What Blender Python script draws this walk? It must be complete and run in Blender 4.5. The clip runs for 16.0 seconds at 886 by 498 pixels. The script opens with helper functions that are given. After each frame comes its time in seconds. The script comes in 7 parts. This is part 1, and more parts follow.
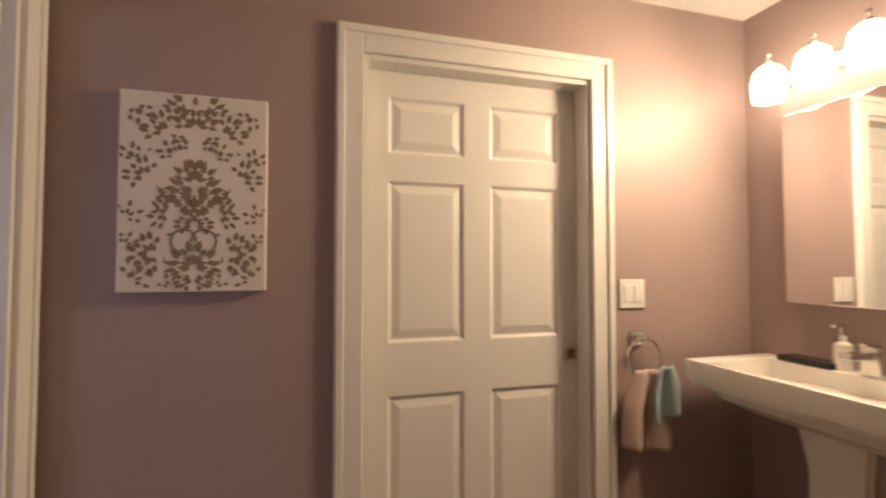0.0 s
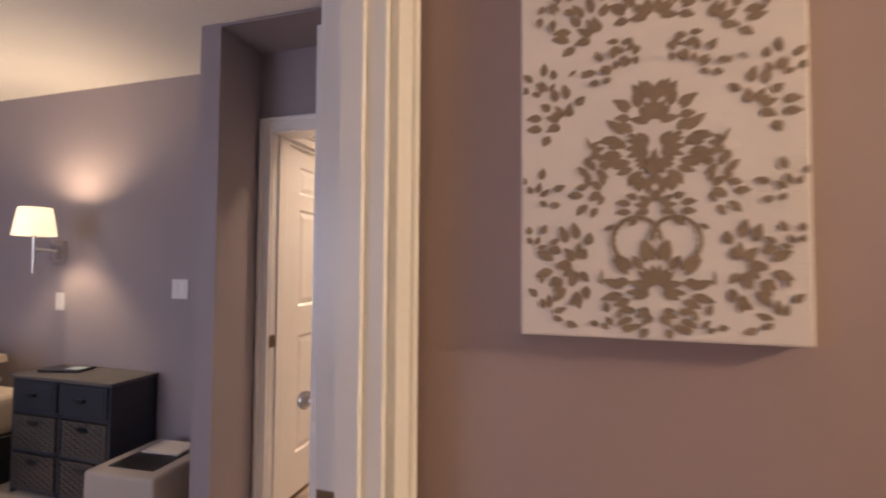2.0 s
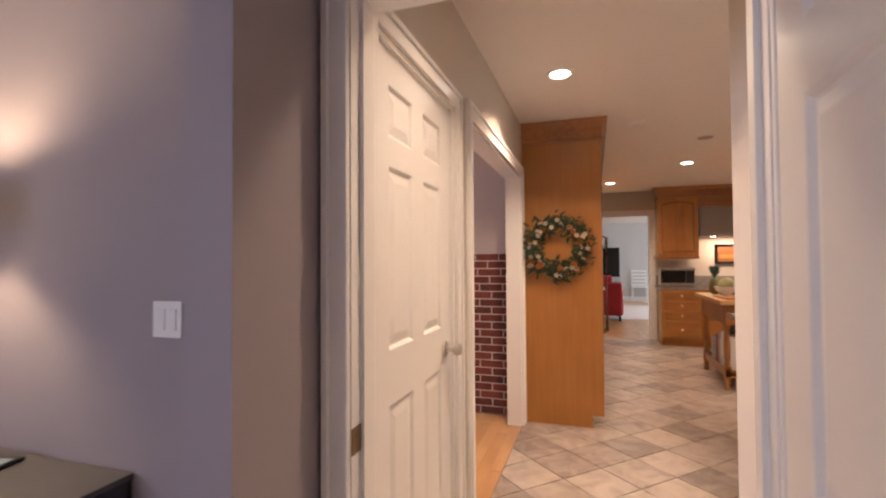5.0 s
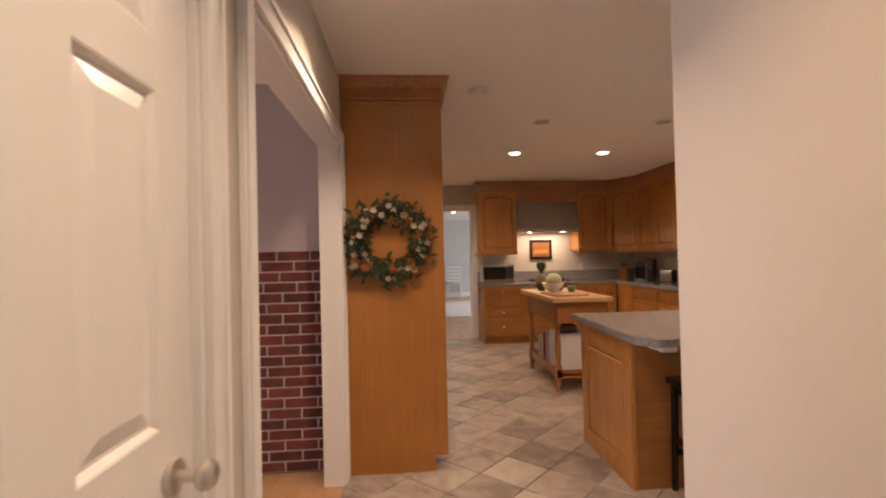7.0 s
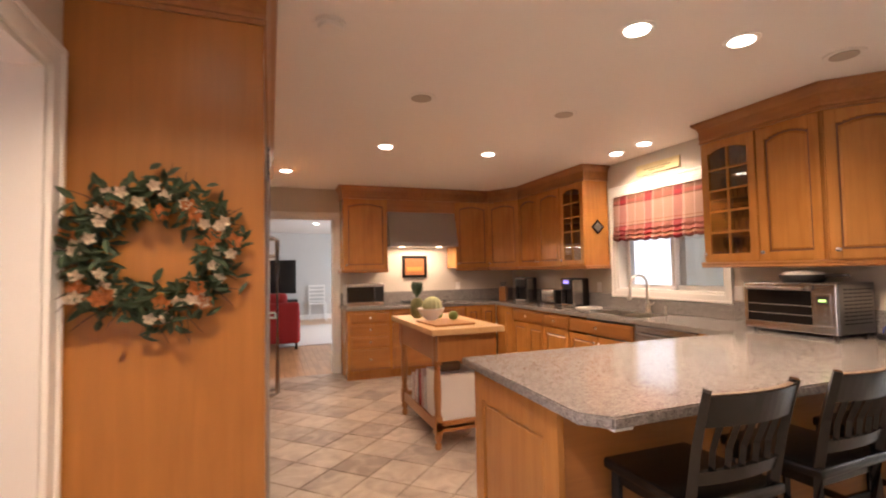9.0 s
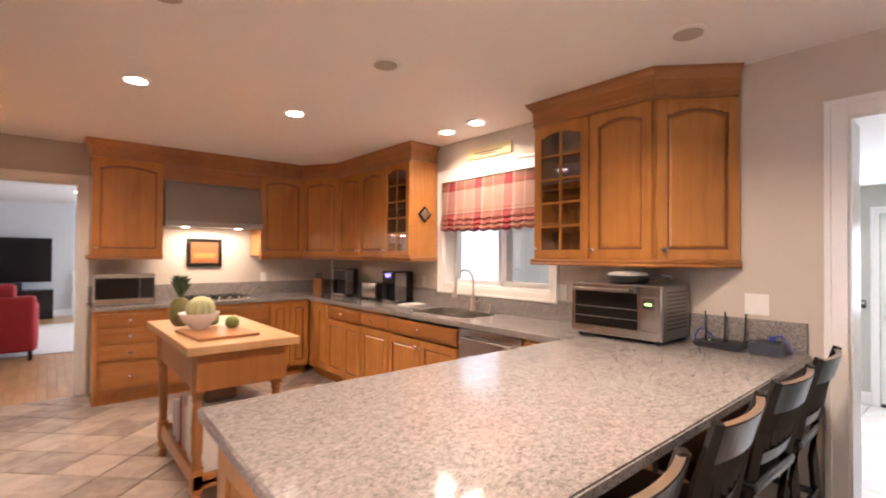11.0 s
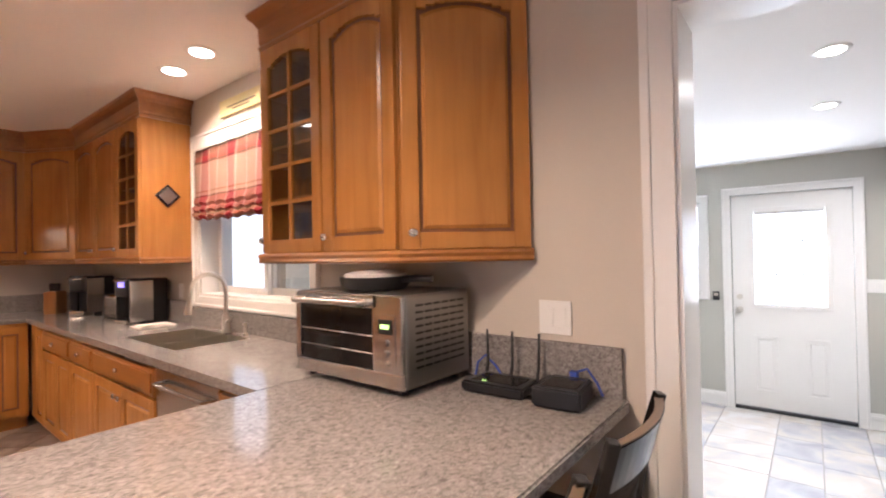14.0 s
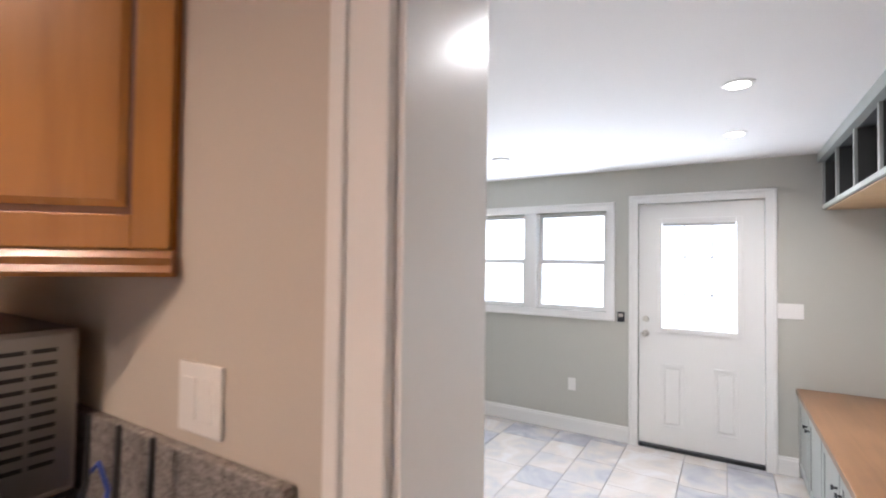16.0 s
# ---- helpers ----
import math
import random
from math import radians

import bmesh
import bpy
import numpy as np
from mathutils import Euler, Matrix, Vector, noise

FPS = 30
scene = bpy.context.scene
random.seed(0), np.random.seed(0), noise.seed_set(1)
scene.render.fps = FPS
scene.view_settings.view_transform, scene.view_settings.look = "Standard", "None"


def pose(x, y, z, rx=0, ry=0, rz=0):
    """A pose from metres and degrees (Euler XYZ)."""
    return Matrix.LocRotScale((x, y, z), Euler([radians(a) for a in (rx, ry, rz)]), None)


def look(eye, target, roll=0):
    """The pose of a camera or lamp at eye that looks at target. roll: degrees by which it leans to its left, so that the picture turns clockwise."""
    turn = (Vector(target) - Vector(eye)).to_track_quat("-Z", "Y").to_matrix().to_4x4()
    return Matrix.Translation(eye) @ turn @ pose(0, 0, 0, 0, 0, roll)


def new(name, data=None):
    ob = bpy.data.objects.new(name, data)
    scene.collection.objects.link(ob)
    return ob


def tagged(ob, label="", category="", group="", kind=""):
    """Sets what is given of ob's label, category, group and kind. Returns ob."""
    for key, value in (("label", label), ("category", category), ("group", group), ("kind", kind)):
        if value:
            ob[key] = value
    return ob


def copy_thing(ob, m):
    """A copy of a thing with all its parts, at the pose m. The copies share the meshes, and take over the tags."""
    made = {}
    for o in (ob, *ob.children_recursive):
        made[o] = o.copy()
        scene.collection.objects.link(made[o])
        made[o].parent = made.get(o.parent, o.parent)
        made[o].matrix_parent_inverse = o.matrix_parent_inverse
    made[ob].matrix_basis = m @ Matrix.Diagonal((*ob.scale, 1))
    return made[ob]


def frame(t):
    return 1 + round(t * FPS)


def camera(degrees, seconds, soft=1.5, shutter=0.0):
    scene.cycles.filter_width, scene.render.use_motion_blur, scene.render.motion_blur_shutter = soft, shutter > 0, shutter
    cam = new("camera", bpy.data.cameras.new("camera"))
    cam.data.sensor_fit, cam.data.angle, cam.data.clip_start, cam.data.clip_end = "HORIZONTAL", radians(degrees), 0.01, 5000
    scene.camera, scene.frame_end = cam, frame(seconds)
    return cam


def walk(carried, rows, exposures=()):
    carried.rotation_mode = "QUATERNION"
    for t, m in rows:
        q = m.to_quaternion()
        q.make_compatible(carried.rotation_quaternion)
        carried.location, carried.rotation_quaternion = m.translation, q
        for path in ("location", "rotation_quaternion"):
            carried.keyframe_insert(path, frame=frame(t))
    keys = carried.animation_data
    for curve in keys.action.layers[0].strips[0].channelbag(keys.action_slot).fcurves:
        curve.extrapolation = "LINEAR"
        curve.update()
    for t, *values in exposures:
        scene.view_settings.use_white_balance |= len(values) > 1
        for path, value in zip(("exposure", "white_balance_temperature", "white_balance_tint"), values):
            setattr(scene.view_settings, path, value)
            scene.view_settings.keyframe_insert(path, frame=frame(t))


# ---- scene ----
cam = camera(87.2, 16.0, soft=2.0, shutter=0.4)
PATH = [
    (0, (0.668, 0.352, 1.296), (1.221, 2.273, 1.365), 0.0),
    (0.5, (0.593, 0.555, 1.309), (0.884, 2.533, 1.367), -0.2),
    (1, (0.461, 0.77, 1.317), (0.502, 2.769, 1.38), 0.0),
    (1.5, (0.335, 0.962, 1.317), (0.087, 2.945, 1.388), 0.4),
    (2, (0.216, 1.149, 1.326), (-0.352, 3.066, 1.401), 0.4),
    (2.5, (0.080, 1.294, 1.346), (-0.703, 3.133, 1.414), 0.6),
    (3, (-0.093, 1.474, 1.4), (-1.006, 3.253, 1.426), 0.8),
    (3.2, (-0.160, 1.536, 1.403), (-1.103, 3.300, 1.424), 0.9),
    (5.3, (-0.837, 2.366, 1.352), (-1.335, 4.302, 1.395), -0.7),
    (5.5, (-0.864, 2.46, 1.347), (-1.272, 4.418, 1.385), -0.9),
    (6, (-0.911, 2.7, 1.369), (-1.117, 4.689, 1.395), -1.5),
    (6.5, (-0.956, 2.984, 1.373), (-0.964, 4.984, 1.387), -1.4),
    (7, (-0.963, 3.224, 1.367), (-0.805, 5.217, 1.394), -1.3),
    (7.5, (-0.913, 3.507, 1.379), (-0.659, 5.49, 1.419), -1.6),
    (8, (-0.853, 3.739, 1.372), (-0.472, 5.702, 1.437), -1.7),
    (8.2, (-0.83, 3.877, 1.369), (-0.386, 5.825, 1.451), -1.6),
    (10.3, (-0.367, 4.721, 1.418), (0.723, 6.397, 1.448), 0.2),
    (10.5, (-0.308, 4.794, 1.422), (0.845, 6.429, 1.448), 0.4),
    (11, (-0.134, 4.917, 1.416), (1.164, 6.438, 1.442), 0.4),
    (11.5, (0.107, 5.0, 1.406), (1.498, 6.437, 1.433), -0.1),
    (12, (0.349, 5.038, 1.408), (1.838, 6.373, 1.43), -0.9),
    (12.5, (0.606, 5.068, 1.413), (2.153, 6.336, 1.433), -1.3),
    (13, (0.851, 5.081, 1.398), (2.426, 6.313, 1.421), -1.5),
    (13.5, (1.115, 5.065, 1.395), (2.668, 6.324, 1.42), -1.8),
    (14, (1.366, 5.052, 1.382), (2.933, 6.295, 1.402), -1.1),
    (14.5, (1.628, 5.058, 1.397), (3.244, 6.236, 1.412), -0.1),
    (15, (1.895, 5.048, 1.385), (3.55, 6.17, 1.409), 0.6),
    (15.5, (2.171, 5.029, 1.387), (3.841, 6.128, 1.425), 0.6),
    (16, (2.412, 5.015, 1.386), (4.118, 6.058, 1.435), 0.7),
]

# ---- world, light ----
EXPOSURES = [(0.0, 0.05, 6600, 12), (1.0, -0.1, 6400, 13), (2.0, 0.6, 6500, 14), (3.2, 0.9, 6700, 14), (5.3, 0.75, 6300, 14), (7.0, 0.45, 6400, 12), (8.2, 0.82, 6550, 13), (10.3, 1.35, 5800, 12), (12.0, 1.35, 5750, 13), (14.0, 1.2, 5750, 13), (16.0, 0.87, 5750, 13)]
walk(cam, [(t, look(eye, target, roll)) for t, eye, target, roll in PATH], EXPOSURES)
world = bpy.data.worlds.new("world")
scene.world = world
world.use_nodes = True
wn = world.node_tree
sky = wn.nodes.new("ShaderNodeTexSky")
sky.sky_type, sky.sun_disc = "NISHITA", False
sky.sun_elevation, sky.sun_rotation = radians(35), radians(100)
wn.links.new(sky.outputs[0], wn.nodes["Background"].inputs[0])
wn.nodes["Background"].inputs[1].default_value = 0.15


def lamp(name, kind, m, power, colour=(1, 1, 1), size=0.1, size_y=None, blend=None, angle=None):
    data = bpy.data.lights.new(name, kind)
    data.energy, data.color = power, colour
    if kind == "AREA":
        data.size = size
        if angle:
            data.spread = radians(angle)
        if size_y:
            data.shape, data.size_y = "RECTANGLE", size_y
        else:
            data.shape = "DISK"
    elif kind == "SUN":
        data.angle = radians(angle)
    else:
        data.shadow_soft_size = size
    ob = new(name, data)
    ob.matrix_world = m
    return ob


WARM = (1.0, 0.73, 0.51)
DAY = (0.90, 0.95, 1.0)
lamp("sun", "SUN", look((0, 0, 9), (3, -1.0, 2.0)), 1.0, (1, 0.97, 0.93), angle=12)


# ---- materials ----
def shader(name, colour, rough=0.5, metal=0.0, spread=0.06, scale=6.0, fine=90.0, bump=0.05, dist=0.002, spec=0.5, coat=0.0):
    """A surface with broad stains, fine grain and relief."""
    m = bpy.data.materials.new(name)
    m.use_nodes = True
    nt = m.node_tree
    b = nt.nodes["Principled BSDF"]
    b.inputs["Roughness"].default_value, b.inputs["Metallic"].default_value = rough, metal
    b.inputs["Specular IOR Level"].default_value, b.inputs["Coat Weight"].default_value = spec, coat
    co = nt.nodes.new("ShaderNodeTexCoord")
    n1, n2 = nt.nodes.new("ShaderNodeTexNoise"), nt.nodes.new("ShaderNodeTexNoise")
    n1.inputs["Scale"].default_value, n2.inputs["Scale"].default_value = scale, fine
    n1.inputs["Detail"].default_value, n2.inputs["Detail"].default_value = 4, 3
    for n in (n1, n2):
        nt.links.new(co.outputs["Object"], n.inputs["Vector"])
    ramp = nt.nodes.new("ShaderNodeMix")
    ramp.data_type = "RGBA"
    lo = [max(0, c * (1 - spread)) for c in colour]
    hi = [min(1, c * (1 + spread)) for c in colour]
    ramp.inputs["A"].default_value, ramp.inputs["B"].default_value = (*lo, 1), (*hi, 1)
    mixf = nt.nodes.new("ShaderNodeMath")
    mixf.operation = "ADD"
    half = nt.nodes.new("ShaderNodeMath")
    half.operation, half.inputs[1].default_value = "MULTIPLY", 0.5
    nt.links.new(n1.outputs["Fac"], mixf.inputs[0])
    nt.links.new(n2.outputs["Fac"], mixf.inputs[1])
    nt.links.new(mixf.outputs[0], half.inputs[0])
    nt.links.new(half.outputs[0], ramp.inputs["Factor"])
    nt.links.new(ramp.outputs["Result"], b.inputs["Base Color"])
    if bump:
        bp = nt.nodes.new("ShaderNodeBump")
        bp.inputs["Strength"].default_value, bp.inputs["Distance"].default_value = bump, dist
        nt.links.new(n2.outputs["Fac"], bp.inputs["Height"])
        nt.links.new(bp.outputs[0], b.inputs["Normal"])
    return m


def wood(name, dark, light, rough=0.35, scale=1.0, axis="Z", coat=0.2, vary=0.0):
    """Stained wood with long grain along an axis."""
    m = bpy.data.materials.new(name)
    m.use_nodes = True
    nt = m.node_tree
    b = nt.nodes["Principled BSDF"]
    b.inputs["Roughness"].default_value, b.inputs["Coat Weight"].default_value = rough, coat
    b.inputs["Coat Roughness"].default_value = 0.25
    co, mp = nt.nodes.new("ShaderNodeTexCoord"), nt.nodes.new("ShaderNodeMapping")
    s = {"X": (0.6, 9, 9), "Y": (9, 0.6, 9), "Z": (9, 9, 0.6)}[axis]
    mp.inputs["Scale"].default_value = [v * scale for v in s]
    nt.links.new(co.outputs["Object"], mp.inputs["Vector"])
    grain, cloud = nt.nodes.new("ShaderNodeTexNoise"), nt.nodes.new("ShaderNodeTexNoise")
    grain.inputs["Scale"].default_value, grain.inputs["Detail"].default_value = 3.0, 8
    grain.inputs["Distortion"].default_value = 0.6
    cloud.inputs["Scale"].default_value = 2.2
    nt.links.new(mp.outputs[0], grain.inputs["Vector"])
    nt.links.new(co.outputs["Object"], cloud.inputs["Vector"])
    ramp = nt.nodes.new("ShaderNodeValToRGB")
    ramp.color_ramp.elements[0].position, ramp.color_ramp.elements[1].position = 0.25, 0.75
    ramp.color_ramp.elements[0].color, ramp.color_ramp.elements[1].color = (*dark, 1), (*light, 1)
    add = nt.nodes.new("ShaderNodeMath")
    add.operation = "MULTIPLY_ADD"
    add.inputs[1].default_value = 0.42
    nt.links.new(grain.outputs["Fac"], add.inputs[0])
    mul = nt.nodes.new("ShaderNodeMath")
    mul.operation, mul.inputs[1].default_value = "MULTIPLY", 0.58
    nt.links.new(cloud.outputs["Fac"], mul.inputs[0])
    nt.links.new(mul.outputs[0], add.inputs[2])
    if vary:
        info, va = nt.nodes.new("ShaderNodeObjectInfo"), nt.nodes.new("ShaderNodeMath")
        va.operation, va.inputs[1].default_value = "MULTIPLY_ADD", vary
        sub = nt.nodes.new("ShaderNodeMath")
        sub.operation, sub.inputs[1].default_value = "SUBTRACT", vary / 2
        nt.links.new(info.outputs["Random"], va.inputs[0])
        nt.links.new(add.outputs[0], va.inputs[2])
        nt.links.new(va.outputs[0], sub.inputs[0])
        nt.links.new(sub.outputs[0], ramp.inputs["Fac"])
    else:
        nt.links.new(add.outputs[0], ramp.inputs["Fac"])
    nt.links.new(ramp.outputs[0], b.inputs["Base Color"])
    bp = nt.nodes.new("ShaderNodeBump")
    bp.inputs["Strength"].default_value, bp.inputs["Distance"].default_value = 0.05, 0.001
    nt.links.new(grain.outputs["Fac"], bp.inputs["Height"])
    nt.links.new(bp.outputs[0], b.inputs["Normal"])
    return m


def speckle(name, colours, rough=0.18, scale=120.0):
    """Polished granite: crystals of several colours."""
    m = bpy.data.materials.new(name)
    m.use_nodes = True
    nt = m.node_tree
    b = nt.nodes["Principled BSDF"]
    b.inputs["Roughness"].default_value, b.inputs["Specular IOR Level"].default_value = rough, 0.35
    co = nt.nodes.new("ShaderNodeTexCoord")
    warp = nt.nodes.new("ShaderNodeTexNoise")
    warp.inputs["Scale"].default_value = scale * 0.5
    vo = nt.nodes.new("ShaderNodeTexVoronoi")
    vo.inputs["Scale"].default_value = scale
    nz = nt.nodes.new("ShaderNodeTexNoise")
    nz.inputs["Scale"].default_value, nz.inputs["Detail"].default_value = scale * 0.35, 6
    mx = nt.nodes.new("ShaderNodeMix")
    mx.data_type, mx.blend_type = "RGBA", "LINEAR_LIGHT"
    mx.inputs["Factor"].default_value = 0.02
    nt.links.new(co.outputs["Object"], mx.inputs["A"])
    nt.links.new(co.outputs["Object"], warp.inputs["Vector"])
    nt.links.new(warp.outputs["Color"], mx.inputs["B"])
    nt.links.new(mx.outputs["Result"], vo.inputs["Vector"])
    nt.links.new(co.outputs["Object"], nz.inputs["Vector"])
    ramp = nt.nodes.new("ShaderNodeValToRGB")
    el = ramp.color_ramp.elements
    while len(el) < len(colours):
        el.new(0.5)
    for i, c in enumerate(colours):
        el[i].position, el[i].color = 0.25 + 0.5 * i / (len(colours) - 1), (*c, 1)
    avg = nt.nodes.new("ShaderNodeMath")
    avg.operation, avg.inputs[1].default_value = "MULTIPLY_ADD", 0.5
    half = nt.nodes.new("ShaderNodeMath")
    half.operation, half.inputs[1].default_value = "MULTIPLY", 0.5
    sep = nt.nodes.new("ShaderNodeSeparateColor")
    nt.links.new(vo.outputs["Color"], sep.inputs[0])
    nt.links.new(sep.outputs[0], half.inputs[0])
    nt.links.new(nz.outputs["Fac"], avg.inputs[0])
    nt.links.new(half.outputs[0], avg.inputs[2])
    nt.links.new(avg.outputs[0], ramp.inputs["Fac"])
    nt.links.new(ramp.outputs[0], b.inputs["Base Color"])
    return m


def tile_mat(name, colours, rough=0.35, scale=7.0):
    """Mottled stone tile whose tone changes from piece to piece."""
    m = bpy.data.materials.new(name)
    m.use_nodes = True
    nt = m.node_tree
    b = nt.nodes["Principled BSDF"]
    b.inputs["Roughness"].default_value = rough
    geo, info = nt.nodes.new("ShaderNodeNewGeometry"), nt.nodes.new("ShaderNodeObjectInfo")
    nz = nt.nodes.new("ShaderNodeTexNoise")
    nz.inputs["Scale"].default_value, nz.inputs["Detail"].default_value = scale, 7
    nz.inputs["Distortion"].default_value = 0.8
    nt.links.new(geo.outputs["Position"], nz.inputs["Vector"])
    mad, sub = nt.nodes.new("ShaderNodeMath"), nt.nodes.new("ShaderNodeMath")
    mad.operation, mad.inputs[1].default_value = "MULTIPLY_ADD", 0.42
    sub.operation, sub.inputs[1].default_value = "SUBTRACT", 0.21
    nt.links.new(info.outputs["Random"], mad.inputs[0])
    nt.links.new(nz.outputs["Fac"], mad.inputs[2])
    nt.links.new(mad.outputs[0], sub.inputs[0])
    ramp = nt.nodes.new("ShaderNodeValToRGB")
    el = ramp.color_ramp.elements
    while len(el) < len(colours):
        el.new(0.5)
    for i, c in enumerate(colours):
        el[i].position, el[i].color = 0.22 + 0.56 * i / (len(colours) - 1), (*c, 1)
    nt.links.new(sub.outputs[0], ramp.inputs["Fac"])
    nt.links.new(ramp.outputs[0], b.inputs["Base Color"])
    bp = nt.nodes.new("ShaderNodeBump")
    bp.inputs["Strength"].default_value, bp.inputs["Distance"].default_value = 0.15, 0.004
    nt.links.new(nz.outputs["Fac"], bp.inputs["Height"])
    nt.links.new(bp.outputs[0], b.inputs["Normal"])
    return m


def glass_mat(name, rough=0.0, tint=(1, 1, 1), alpha=0.12):
    """Thin pane: mostly clear, with a mirror-like sheen."""
    m = bpy.data.materials.new(name)
    m.use_nodes = True
    nt = m.node_tree
    nt.nodes.remove(nt.nodes["Principled BSDF"])
    out = nt.nodes["Material Output"]
    tr, gl, mx = nt.nodes.new("ShaderNodeBsdfTransparent"), nt.nodes.new("ShaderNodeBsdfGlossy"), nt.nodes.new("ShaderNodeMixShader")
    tr.inputs[0].default_value = (*tint, 1)
    gl.inputs["Roughness"].default_value = rough
    mx.inputs[0].default_value = alpha
    nt.links.new(tr.outputs[0], mx.inputs[1])
    nt.links.new(gl.outputs[0], mx.inputs[2])
    nt.links.new(mx.outputs[0], out.inputs[0])
    return m


def glow(name, colour, power):
    m = bpy.data.materials.new(name)
    m.use_nodes = True
    b = m.node_tree.nodes["Principled BSDF"]
    b.inputs["Emission Color"].default_value, b.inputs["Emission Strength"].default_value = (*colour, 1), power
    b.inputs["Base Color"].default_value = (0.8, 0.8, 0.8, 1)
    return m


